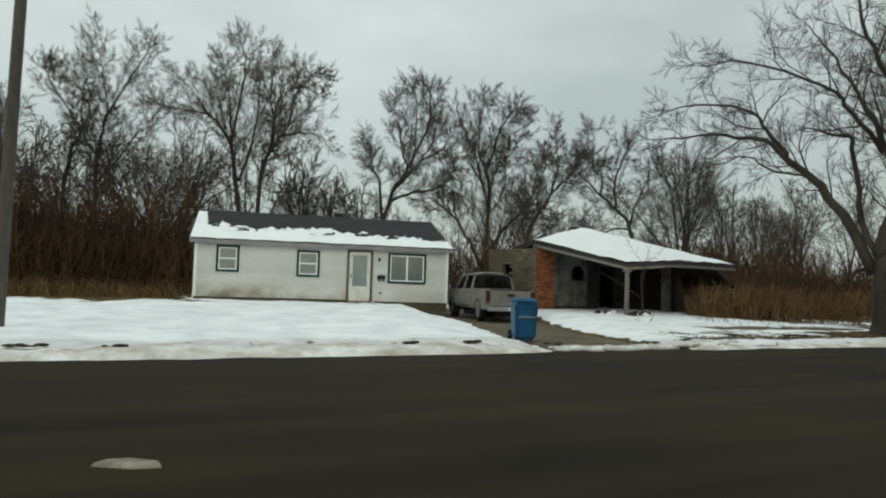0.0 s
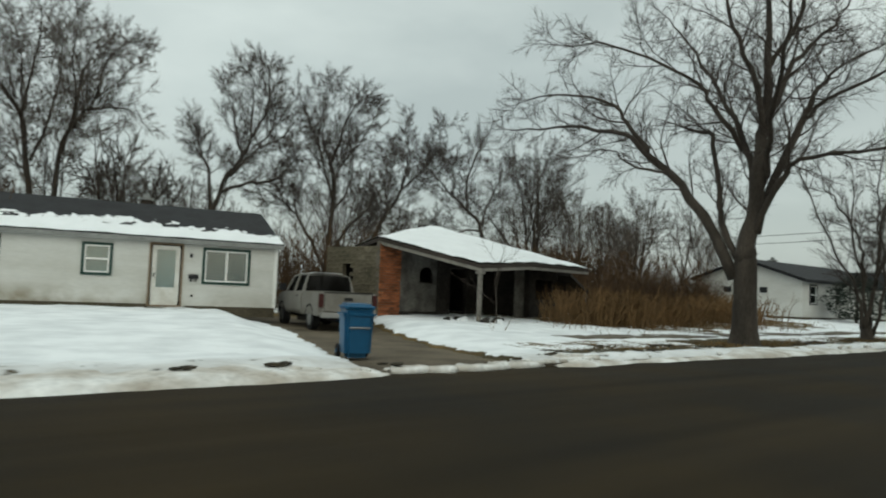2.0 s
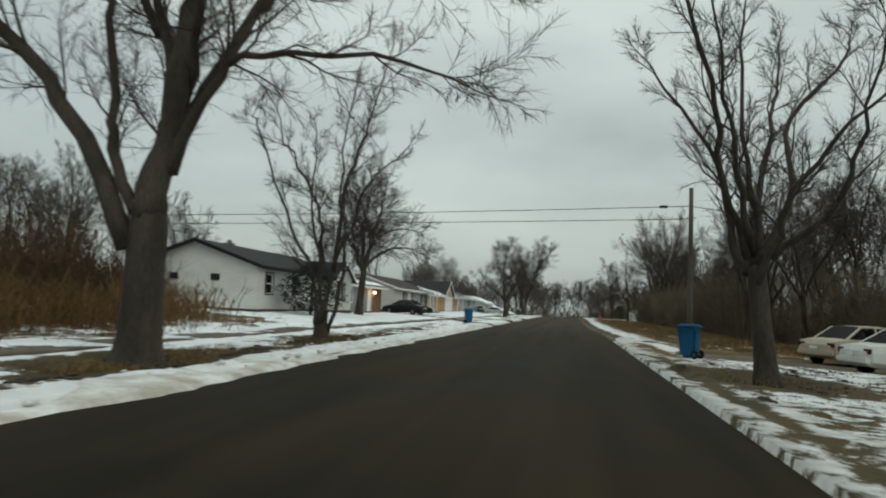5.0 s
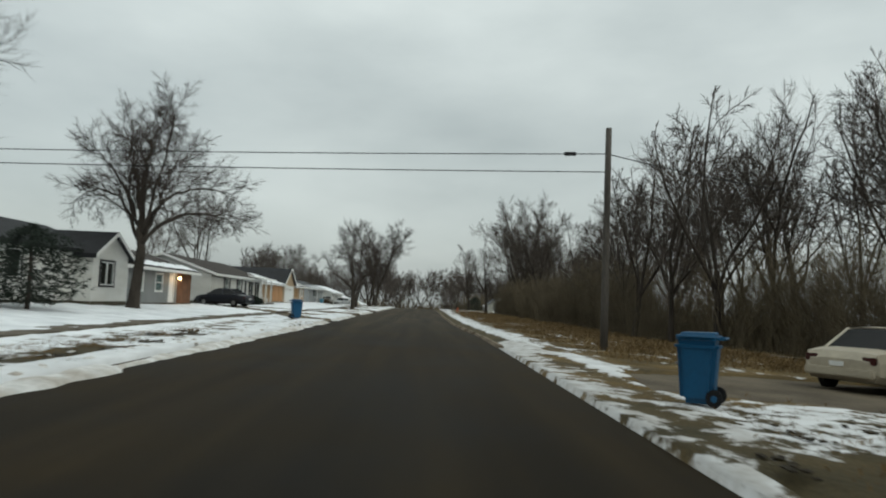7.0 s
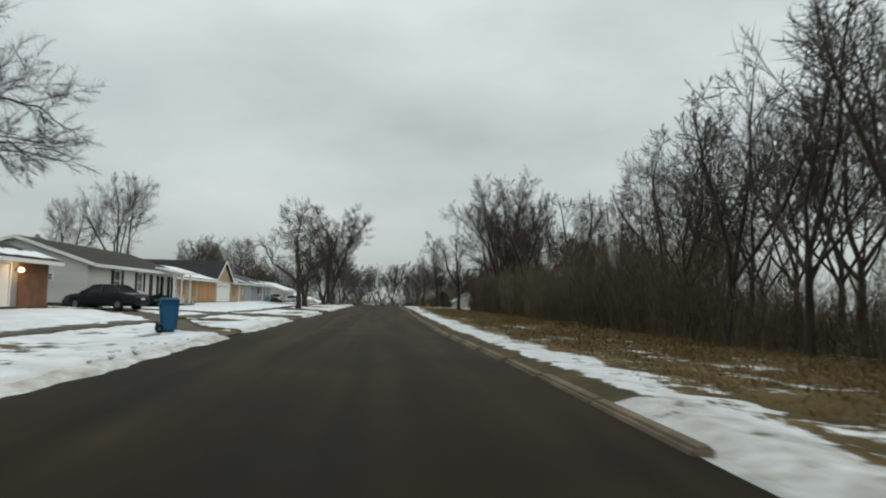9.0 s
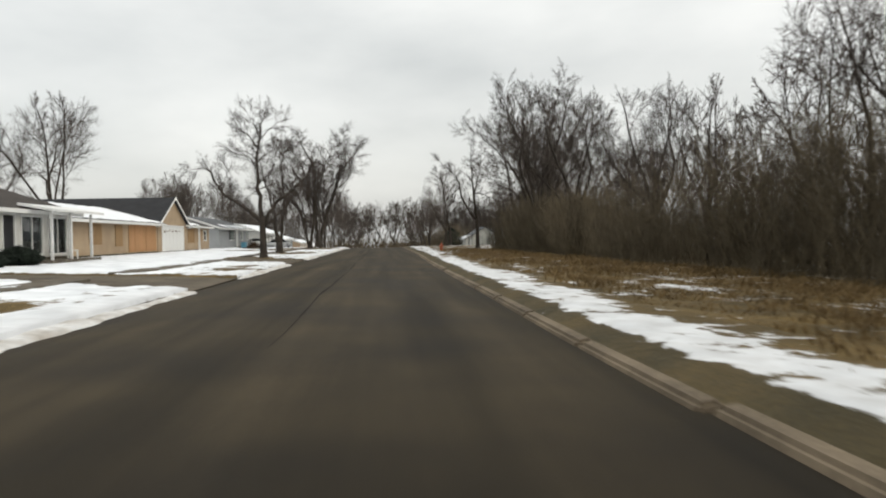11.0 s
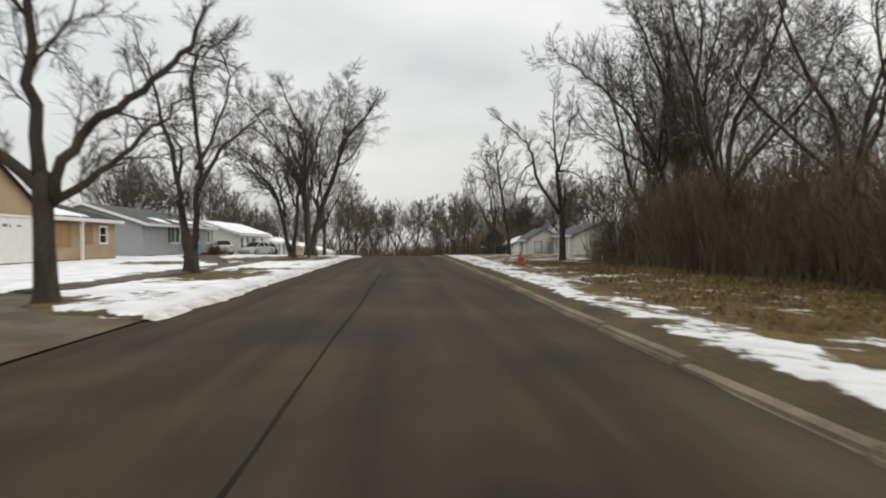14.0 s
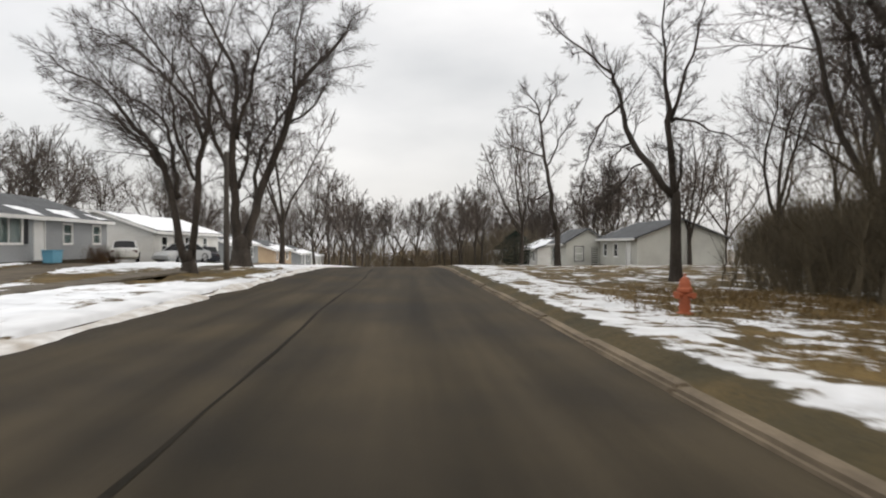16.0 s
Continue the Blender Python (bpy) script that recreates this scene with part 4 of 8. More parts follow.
t.limb(0.09, 0.02, -0.2, (0.1, 4.0), (-0.8, 5.9), (-1.5, 6.9), (-2.0, 7.4))
t.stand(55.6, 20.2, "bare rounded tree with a straight trunk on a snowy lawn", STREET, TWIG, 0.95)

# forked tree with two heavy low arms
t = Grown(15, 14, LOPPED, (2.7, 0.23, 0.2, (-0.05, 0)))
t.limb(0.17, 0.02, 0.05, (-0.1, 2.7), (-0.2, 4.7), (-0.3, 6.8), (0.1, 9.2), (0.3, 10.0))
t.limb(0.06, 0.015, 0.3, (-0.2, 6.7), (0.5, 7.3), (1.8, 7.8))
t.limb(0.15, 0.05, 0.1, (-0.1, 2.5), (-0.8, 3.2), (-1.8, 3.9), (-2.7, 4.6), (-3.1, 5.3))
t.limb(0.07, 0.015, -0.1, (-3.1, 5.2), (-3.6, 6.1), (-4.5, 6.0))
t.limb(0.05, 0.015, 0.4, (-2.9, 4.7), (-2.4, 5.5), (-2.3, 6.2))
t.limb(0.15, 0.06, -0.1, (0.1, 2.2), (0.6, 3.3), (1.5, 4.2), (2.5, 5.1), (3.1, 5.7))
t.limb(0.11, 0.03, 0.5, (0.1, 2.1), (1.0, 2.9), (1.8, 3.8), (2.7, 4.9))
t.limb(0.05, 0.015, -0.5, (-0.3, 6.2), (-0.8, 6.8), (-1.5, 7.0))
t.limb(0.05, 0.015, 0.5, (-0.3, 7.7), (-0.9, 8.6), (-1.4, 9.0))
t.limb(0.05, 0.015, -0.5, (-0.2, 5.1), (0.5, 5.8), (0.8, 6.8))
t.limb(0.05, 0.012, 0.5, (-0.3, 7.6), (-0.9, 8.6), (-1.5, 9.2))
t.limb(0.05, 0.012, -0.5, (-0.3, 8.0), (0.5, 8.8), (1.2, 9.3))
t.limb(0.04, 0.012, 0.4, (-0.2, 8.6), (-0.5, 9.4), (-0.7, 9.9))
t.limb(0.05, 0.012, -0.4, (-0.2, 6.6), (-1.0, 7.2), (-1.8, 7.4))
t.stand(103.0, 14.8, "bare lopped tree with two heavy low arms", STREET, TWIG, 0.93)

# lopped tree with two stems
t = Grown(16, 17, LOPPED, (1.2, 0.26, 0.22, (0, 0)))
t.limb(0.18, 0.03, 0.1, (-0.1, 0.9), (-0.3, 2.2), (-0.4, 3.2), (-1.1, 6.5), (-1.6, 8.2))
t.limb(0.15, 0.03, -0.2, (0.1, 0.9), (0.2, 2.2), (0.3, 4.3), (0.1, 7.7), (1.0, 8.3))
t.limb(0.09, 0.05, 0.2, (0.3, 3.1), (1.1, 4.7), (2.2, 5.7))
t.limb(0.08, 0.02, 0.4, (-0.4, 3.2), (-0.3, 4.5), (-0.8, 5.5), (-2.4, 4.6))
t.limb(0.07, 0.02, -0.5, (0.2, 3.9), (0.9, 5.2), (1.3, 6.7), (1.2, 7.5))
t.stand(115.2, 15.6, "bare lopped twin-stemmed tree", STREET, TWIG)

# twin-stemmed tree leaning over the lawn
t = Grown(17, 17, ROUND, (0.6, 0.27, 0.22, (0, 0)))
t.limb(0.17, 0.02, 0.1, (-0.1, 0.3), (-1.0, 4.4), (-2.0, 5.8), (-3.1, 7.2), (-4.8, 8.2))
t.limb(0.16, 0.02, -0.15, (0.1, 0.3), (0.4, 4.4), (0.7, 6.0), (0.9, 7.7), (1.8, 10.8))
t.limb(0.12, 0.02, 0.4, (-0.4, 3.0), (-0.6, 4.7), (-1.0, 6.3), (-2.7, 7.7), (-3.9, 8.9))
t.limb(0.08, 0.02, -0.4, (-1.0, 4.3), (-1.8, 5.1), (-2.7, 6.1), (-3.7, 6.5))
t.limb(0.1, 0.02, 0.3, (0.6, 5.1), (-0.1, 7.0), (-1.2, 8.2), (-2.2, 9.1), (-3.6, 9.8))
t.limb(0.08, 0.02, -0.6, (0.2, 3.7), (-0.5, 5.4), (-0.6, 7.2), (-0.3, 8.7))
t.stand(139.0, 15.6, "bare twin-stemmed tree leaning over the lawn", STREET, TWIG)

# tall spreading tree at the kerb
t = Grown(18, 13, ROUND, (1.3, 0.5, 0.42, (0, 0)))
t.limb(0.282, 0.025, 0.05, (-0.2, 1.1), (-0.3, 3.5), (-0.4, 7.9), (-0.2, 10.1), (-1.8, 13.4), (-2.2, 14.7))
t.limb(0.141, 0.017, -0.3, (-0.4, 4.0), (-1.1, 6.2), (-2.2, 8.4), (-4.8, 11.9), (-5.7, 13.0))
t.limb(0.282, 0.043, 0.1, (0.3, 1.1), (0.9, 3.7), (2.6, 8.1), (3.1, 10.1), (5.5, 12.9), (5.9, 13.7))
t.limb(0.079, 0.017, -0.3, (2.6, 7.9), (3.7, 8.6), (4.5, 9.8), (4.8, 10.8))
t.limb(0.123, 0.017, 0.35, (0.7, 3.7), (1.1, 6.4), (2.4, 8.8), (4.0, 11.4), (4.4, 13.2))
t.limb(0.132, 0.017, -0.4, (-0.2, 6.8), (0.4, 9.0), (0.9, 10.8), (1.5, 12.3), (2.2, 13.6))
t.limb(0.123, 0.017, 0.5, (-0.3, 7.0), (-1.5, 9.7), (-2.0, 11.6), (-3.1, 13.0), (-3.7, 13.8))
t.limb(0.088, 0.017, -0.6, (1.5, 5.3), (2.6, 9.0), (2.6, 11.0), (2.9, 12.7), (2.6, 14.3))
t.limb(0.106, 0.017, 0.9, (-0.1, 4.2), (0.4, 6.6), (0.7, 9.0), (0.2, 11.2), (0.4, 13.4))
t.stand(146.6, 15.3, "tall spreading bare tree at the kerb", STREET, TWIG, 0.97)

# tree with one long leaning limb
t = Grown(19, -22, LOPPED, (3.5, 0.23, 0.19, (0, 0)))
t.limb(0.16, 0.03, 0.05, (-0.1, 3.4), (-1.8, 5.8), (-2.2, 7.5), (-2.8, 8.8), (-4.7, 10.5))
t.limb(0.16, 0.02, -0.1, (0.0, 3.4), (-0.3, 6.3), (-0.4, 7.8), (-0.5, 9.5), (-0.3, 12.0))
t.limb(0.07, 0.015, 0.3, (-0.2, 6.3), (0.4, 6.4), (1.6, 5.9), (2.5, 5.5))
t.limb(0.09, 0.015, -0.3, (-0.2, 6.4), (0.3, 7.8), (0.8, 9.5), (1.0, 10.8))
t.limb(0.07, 0.05, 0, (0.1, 3.7), (0.2, 4.6), (0.2, 5.2))
t.limb(0.06, 0.015, 0.4, (-2.2, 7.2), (-2.9, 6.6), (-3.6, 5.3), (-3.9, 4.1))
t.limb(0.05, 0.012, -0.5, (-1.7, 5.6), (-2.3, 5.1), (-2.5, 3.9))
t.limb(0.05, 0.012, 0.5, (-1.3, 4.7), (-1.8, 4.4), (-2.6, 3.4))
t.stand(137.4, -3.8, "bare tree with one long leaning limb", STREET, TWIG)

# slim tree on the verge
t = Grown(20, -13, SLIM, (2.1, 0.18, 0.15, (0, 0)))
t.limb(0.15, 0.02, 0.05, (-0.1, 2.1), (-0.5, 4.8), (-0.9, 7.2), (-1.1, 9.1), (-1.7, 10.0))
t.limb(0.05, 0.015, 0.3, (-0.5, 4.3), (-1.7, 3.7), (-2.8, 4.1))
t.limb(0.05, 0.015, -0.3, (-0.8, 6.3), (-2.1, 6.7), (-3.0, 7.0))
t.limb(0.06, 0.015, 0.3, (-1.0, 8.2), (-0.2, 9.8), (0.0, 10.9))
t.limb(0.06, 0.015, -0.4, (-0.7, 5.7), (0.2, 7.2), (0.7, 8.4))
t.limb(0.05, 0.015, 0.5, (-1.0, 8.7), (-1.8, 9.3), (-2.6, 9.3))
t.stand(149.5, -1.8, "slim bare tree on the verge", STREET, TWIG)

# woodland kinds, built once and set out again and again
FAR = dict(levels=4, seg=(5, 7, 4, 2, 1), sides=(7, 6, 4, 3, 3), wob=(0.06, 0.13, 0.18, 0.2, 0.26), up=(0.05, 0.03, 0.08, 0.07, 0.03), count=(5, 8, 8, 13), begin=(0.5, 0.22, 0.2, 0.1), angle=(30, 44, 44, 46), ratio=(0.75, 0.46, 0.48, 0.66), thin=0.5, tip=0.0115, vee=True)
THIN = dict(FAR, count=(5, 7, 5, 8), seg=(4, 4, 3, 1, 1), tip=0.02)
DIM = dict(FAR, count=(5, 6, 4, 7), seg=(4, 4, 2, 1, 1), tip=0.03)


def kind_of_tree(seed, height, forks, r, conf=FAR, wide=0.3):
    rng = random.Random(seed)
    limbs = []
    a0 = rng.uniform(0, 360)
    for i in range(forks):
        limbs.append((height * rng.uniform(0.16, 0.3), a0 + 360 / forks * i + rng.uniform(-25, 25), rng.uniform(54, 74), height * rng.uniform(0.62, 0.8), r * rng.uniform(0.45, 0.66)))
    limbs.append((height * 0.3, rng.uniform(0, 360), 84, height * 0.68, r * 0.6))
    lean = (rng.uniform(-0.5, 0.5), rng.uniform(-0.5, 0.5))
    env = ((lean[0], lean[1], height * 0.62), (height * wide, height * wide, height * 0.38), seed * 1.7)
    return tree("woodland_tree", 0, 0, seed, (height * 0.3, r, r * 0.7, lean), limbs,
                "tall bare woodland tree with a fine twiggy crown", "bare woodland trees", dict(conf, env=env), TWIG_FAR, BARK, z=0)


KINDS = [kind_of_tree(31, 15, 2, 0.22), kind_of_tree(32, 15, 3, 0.24, wide=0.34), kind_of_tree(33, 15, 2, 0.2, wide=0.25), kind_of_tree(34, 15, 4, 0.22, wide=0.36), kind_of_tree(35, 15, 2, 0.17, wide=0.22), kind_of_tree(36, 15, 3, 0.2), kind_of_tree(37, 15, 3, 0.22, THIN), kind_of_tree(38, 15, 4, 0.2, THIN), kind_of_tree(39, 15, 4, 0.2, DIM, 0.34), kind_of_tree(40, 15, 3, 0.2, DIM, 0.3)]
used = set()


def plant(kind, x, y, height, turn):
    s = height / 15.0
    z = rise(x, y) - 0.05
    m = pose(x, y, z, 0, 0, turn)
    if kind in used:
        ob = copy_thing(KINDS[kind], m)
    else:
        ob = KINDS[kind]
        ob.matrix_basis = m
        used.add(kind)
    ob.scale = (s, s, s)
    return ob


rng = random.Random(5)
# behind the white house and the burnt house: kind, x, y, height
t = Grown(71, 93, BACK, (1.0, 0.34, 0.28, (0, 0)))
t.limb(0.17, 0.02, 0.05, (-0.8, 1.5), (-1.0, 5.4), (-0.7, 10.5), (-0.1, 11.9), (-2.2, 15.1), (-2.4, 16.5))
t.limb(0.17, 0.02, -0.2, (0.8, 1.5), (1.0, 7.8), (1.2, 11.1), (1.5, 13.5), (0.5, 17.9))
t.limb(0.1, 0.02, 0.3, (1.0, 7.7), (2.4, 9.7), (3.5, 11.6), (4.6, 13.2), (5.3, 14.5))
t.limb(0.09, 0.02, -0.4, (1.3, 11.9), (2.4, 14.6), (3.5, 16.5), (3.9, 17.6))
t.limb(0.09, 0.02, 0.4, (-0.2, 11.7), (0.5, 13.8), (-0.5, 15.7), (-1.0, 17.0))
t.limb(0.12, 0.02, 0.2, (-0.7, 3.7), (-1.9, 6.2), (-3.5, 8.1), (-4.9, 9.7), (-5.7, 11.6))
t.limb(0.08, 0.02, -0.5, (1.1, 9.7), (0.0, 11.3), (0.0, 14.0), (0.3, 16.0))
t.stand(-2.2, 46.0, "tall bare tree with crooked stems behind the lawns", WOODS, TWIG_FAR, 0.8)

t = Grown(72, 80, BACK, (0.6, 0.42, 0.34, (0, 0)))
t.limb(0.22, 0.02, 0.05, (-0.4, 0.5), (-1.4, 8.6), (-2.0, 11.3), (-3.5, 13.1), (-4.9, 13.3), (-8.0, 13.8))
t.limb(0.1, 0.02, 0.3, (-1.8, 10.5), (-2.0, 13.5), (-2.4, 16.2), (-3.1, 17.9))
t.limb(0.09, 0.02, -0.3, (-1.9, 11.3), (-1.3, 14.6), (-1.1, 17.0), (-1.4, 18.2))
t.limb(0.11, 0.02, 0.2, (-1.2, 8.3), (-0.3, 11.6), (0.1, 15.1), (-0.3, 17.6))
t.limb(0.07, 0.015, -0.2, (-3.5, 13.0), (-4.6, 14.6), (-5.6, 15.4))
t.limb(0.07, 0.015, 0.4, (-2.3, 12.3), (-3.0, 14.6), (-3.5, 16.5))
t.limb(0.2, 0.02, -0.1, (0.5, 0.5), (0.3, 8.6), (1.2, 10.8), (2.2, 12.4), (4.6, 15.1))
t.limb(0.1, 0.02, 0.3, (1.1, 10.4), (1.2, 13.5), (1.9, 16.0), (2.9, 16.8))
t.limb(0.08, 0.02, -0.3, (1.6, 11.6), (3.5, 11.9), (4.8, 11.3))
t.limb(0.09, 0.02, 0.1, (2.2, 12.4), (2.6, 14.9), (3.7, 16.4), (4.3, 16.5))
t.limb(0.08, 0.02, -0.4, (0.4, 8.3), (1.1, 11.6), (0.8, 14.3), (1.1, 16.2))
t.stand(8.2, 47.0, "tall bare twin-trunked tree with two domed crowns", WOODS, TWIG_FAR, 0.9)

t = Grown(73, 70, BACK, (5.4, 0.3, 0.24, (0, 0)))
t.limb(0.14, 0.03, 0.1, (0.0, 5.9), (-0.3, 8.9), (-0.7, 9.7), (-1.1, 10.7))
t.limb(0.17, 0.02, -0.1, (0.1, 5.9), (0.9, 8.6), (2.0, 10.2), (2.3, 14.3), (1.8, 15.4))
t.limb(0.12, 0.02, 0.3, (0.8, 8.2), (2.0, 9.7), (3.3, 11.6), (3.9, 13.0), (3.8, 14.5))
t.limb(0.12, 0.02, -0.3, (0.4, 7.3), (2.3, 8.1), (3.9, 8.3), (4.7, 9.2), (5.4, 10.8))
t.limb(0.1, 0.02, 0.4, (1.7, 9.8), (1.2, 11.9), (1.0, 13.8), (0.6, 14.7))
t.limb(0.09, 0.02, -0.5, (2.3, 11.1), (3.1, 13.0), (3.1, 14.9), (2.8, 15.4))
t.limb(0.08, 0.02, 0.5, (2.8, 10.8), (4.2, 11.6), (5.0, 12.7), (5.1, 13.8))
t.limb(0.07, 0.02, -0.2, (-0.7, 9.6), (-1.3, 10.5), (-1.5, 11.6))
t.stand(17.0, 46.0, "bare tree with a broken limb and a leaning crown", WOODS, TWIG_FAR, 0.96)

t = Grown(74, 61, BACK, (3.4, 0.25, 0.2, (0.2, 0)))
t.limb(0.18, 0.02, 0.05, (0.2, 3.8), (0.4, 7.6), (0.3, 9.9), (1.6, 13.4), (2.2, 13.8))
t.limb(0.09, 0.02, 0.3, (0.3, 7.4), (1.0, 9.6), (2.2, 11.3), (3.0, 13.1))
t.limb(0.09, 0.02, -0.3, (0.4, 6.6), (-0.3, 9.0), (-1.0, 11.0), (-1.9, 12.8))
t.limb(0.12, 0.02, 0.1, (0.0, 2.3), (-1.3, 4.7), (-2.2, 6.1), (-3.6, 7.0), (-4.8, 7.9))
t.limb(0.07, 0.02, 0.4, (-1.4, 4.7), (-2.2, 6.4), (-2.3, 8.1), (-2.9, 9.7))
t.limb(0.11, 0.02, -0.2, (0.3, 3.2), (1.6, 5.2), (2.8, 6.4), (3.9, 8.4), (4.3, 9.6))
t.limb(0.08, 0.02, 0.6, (0.4, 6.1), (1.3, 7.6), (1.6, 9.9), (1.3, 11.6))
t.limb(0.07, 0.02, -0.5, (0.3, 8.7), (-0.4, 10.5), (-0.4, 12.5), (0.0, 13.7))
t.stand(23.0, 42.0, "bare tree spreading from a low fork", WOODS, TWIG_FAR, 0.97)

t = Grown(75, 58, BACK, (2.2, 0.18, 0.16, (0.1, 0)))
t.limb(0.16, 0.02, 0.1, (0.1, 2.6), (1.6, 6.1), (2.8, 8.1), (4.2, 9.6), (5.1, 12.3))
t.limb(0.08, 0.02, -0.3, (2.5, 7.7), (2.8, 9.9), (2.7, 11.7))
t.limb(0.07, 0.02, 0.3, (3.6, 8.9), (4.5, 8.8), (5.4, 9.7))
t.limb(0.07, 0.02, 0.4, (1.7, 6.4), (1.3, 8.4), (1.6, 10.1))
t.stand(27.2, 44.5, "thin bare tree leaning over a roof", WOODS, TWIG_FAR, 1.05)

t = Grown(76, 49, BACK, (3.0, 0.22, 0.19, (0, 0)))
t.limb(0.17, 0.02, 0.1, (-0.1, 3.5), (-0.5, 5.8), (-1.7, 7.0), (-3.7, 9.1), (-4.0, 10.4))
t.limb(0.1, 0.02, -0.3, (-1.4, 6.7), (-1.4, 8.7), (-0.8, 10.4), (-0.5, 11.0))
t.limb(0.09, 0.02, 0.3, (-0.4, 5.5), (0.2, 7.5), (1.0, 9.3), (1.5, 10.1))
t.limb(0.08, 0.02, 0.4, (-2.5, 7.8), (-2.5, 9.6), (-3.1, 10.7))
t.limb(0.08, 0.02, -0.4, (-0.3, 5.2), (-1.4, 5.2), (-2.5, 4.9), (-3.5, 5.5))
t.stand(37.0, 42.5, "bare crooked tree behind the burnt house", WOODS, TWIG_FAR, 1.1)
for kx, tx, ty, th in ((3, -15, 47, 14), (1, -9.5, 50, 13), (3, 2.5, 43, 9.5), (5, 12.6, 52, 9), (1, 14.5, 56, 10), (3, 33, 58, 12), (0, 42.5, 43, 14.5), (3, 44.5, 45, 13.5), (1, 51, 46, 11), (3, 54, 55, 13), (5, 59, 48, 11), (4, 65, 52, 10), (1, -22, 50, 14),
                       (2, 47.5, 44, 10), (5, -10.5, 42, 12), (0, -18, 43, 13), (3, 1.5, 54, 12), (1, 20, 56, 9.5), (5, 30.5, 50, 9), (3, 36.5, 52, 9.5), (7, 3.2, 41, 10), (6, -6.5, 43, 11.5), (7, -9, 45, 13), (6, -13, 41, 11), (7, 50, 38, 9.5), (6, 54, 41, 11), (7, 58, 37, 9), (6, 62, 42, 11), (7, 46.5, 39, 8.5), (6, 68, 40, 10)):
    plant(kx, tx, ty, th, rng.uniform(0, 360))
for i in range(11):
    plant(rng.choice((8, 9, 6, 7)), 31 + i * 4.2 + rng.uniform(-1.5, 1.5), rng.uniform(46, 62), rng.uniform(7, 10.5), rng.uniform(0, 360))
# thin twiggy growth that closes the view behind the white house
haze = random.Random(23)
for i in range(9):
    plant((8, 9, 9, 8)[i % 4], -7 + i * 3.2 + haze.uniform(-1, 1), haze.uniform(51, 60), haze.uniform(9.5, 13.0), haze.uniform(0, 360))
# behind the houses farther on
for kx, tx, ty, th in ((3, 141.5, 45, 19), (1, 137, 50, 14), (4, 186, 44, 13), (0, 205, 47, 15), (5, 228, 46, 20), (2, 168, 40, 12), (3, 174, 42, 13), (1, 96, 58, 11), (5, 78, 60, 12), (0, 215, 40, 14)):
    plant(kx, tx, ty, th, rng.uniform(0, 360))
# domed many-stemmed tree at the end of the wood
t = Grown(77, -16, dict(BACK, side=(3.0, 1.8), dens=2.0, count=(5, 6, 6, 12), angle=(38, 44, 42, 42)), (1.2, 0.5, 0.42, (0, 0)))
t.limb(0.2, 0.02, 0.1, (-0.3, 1.2), (-1.1, 5.1), (-2.5, 8.7), (-4.3, 11.2), (-6.4, 13.3), (-7.8, 14.4))
t.limb(0.22, 0.02, -0.2, (-0.2, 1.2), (-0.5, 6.9), (-1.4, 11.2), (-2.8, 15.1), (-3.5, 17.2))
t.limb(0.24, 0.02, 0.2, (0.1, 1.2), (0.0, 6.9), (-0.4, 11.2), (-0.7, 15.8), (-1.1, 18.6))
t.limb(0.22, 0.02, -0.1, (0.3, 1.2), (1.1, 6.9), (1.2, 11.2), (2.1, 15.8), (3.2, 18.6))
t.limb(0.2, 0.02, 0.2, (0.4, 1.2), (2.1, 6.9), (3.2, 11.2), (4.6, 14.7), (5.5, 16.1))
t.limb(0.12, 0.02, -0.4, (-0.5, 3.0), (-2.1, 6.2), (-4.3, 7.6), (-5.7, 8.7))
t.limb(0.18, 0.02, 0.6, (0.2, 3.0), (0.5, 8.0), (0.9, 12.9), (1.1, 16.5), (0.9, 19.0))
t.stand(128.5, -9.0, "great bare many-stemmed tree with a domed crown", WOODS, TWIG_FAR, 0.92)

# the wood along the other side
wx = 40.0
while wx < 134:
    for row in range(3):
        sort = rng.randrange(6) if row < 1 else rng.choice((6, 7) if row < 2 else (8, 9))
        yy = -10.0 - 5.0 * row + rng.uniform(-2.0, 1.5) - (2.0 if 97 < wx < 109 else -2.5 if wx >= 112 else 0)
        hh = (rng.uniform(6.5, 8.2) if 84 < wx < 103 else rng.uniform(12.0, 14.0) if 103 <= wx < 109 else rng.uniform(13.0, 14.8) if 109 <= wx < 117 and row == 0 else rng.uniform(14.5, 16.5) if wx >= 117 and row == 0 else rng.uniform(7.5, 9.5) if wx >= 109 else rng.uniform(12.5, 15.5) if wx < 62 else rng.uniform(10.5, 13.0)) + row * 0.7
        plant(sort, wx + rng.uniform(-2, 2), yy - (2.5 if wx < 60 else 0), hh, rng.uniform(0, 360))
    wx += 6.0
for i in range(12):
    plant(rng.choice((6, 7, 0)), rng.uniform(14, 42), rng.uniform(-30, -15), rng.uniform(11, 15), rng.uniform(0, 360))
for kx, tx, ty, th in ((1, 138.5, -13, 13), (3, 143, -18, 14), (5, 147, -13.5, 12), (0, 133, -21, 14), (2, 152, -20, 13)):
    plant(kx, tx, ty, th, rng.uniform(0, 360))
# lighter growth at the wood's edge past the utility pole
for kx, tx, ty, th in ((6, 64.0, -5.8, 11.0), (7, 60.0, -6.6, 11.8), (7, 70.0, -7.0, 10.5), (6, 56.5, -7.6, 12.5)):
    plant(kx, tx, ty, th, haze.uniform(0, 360))
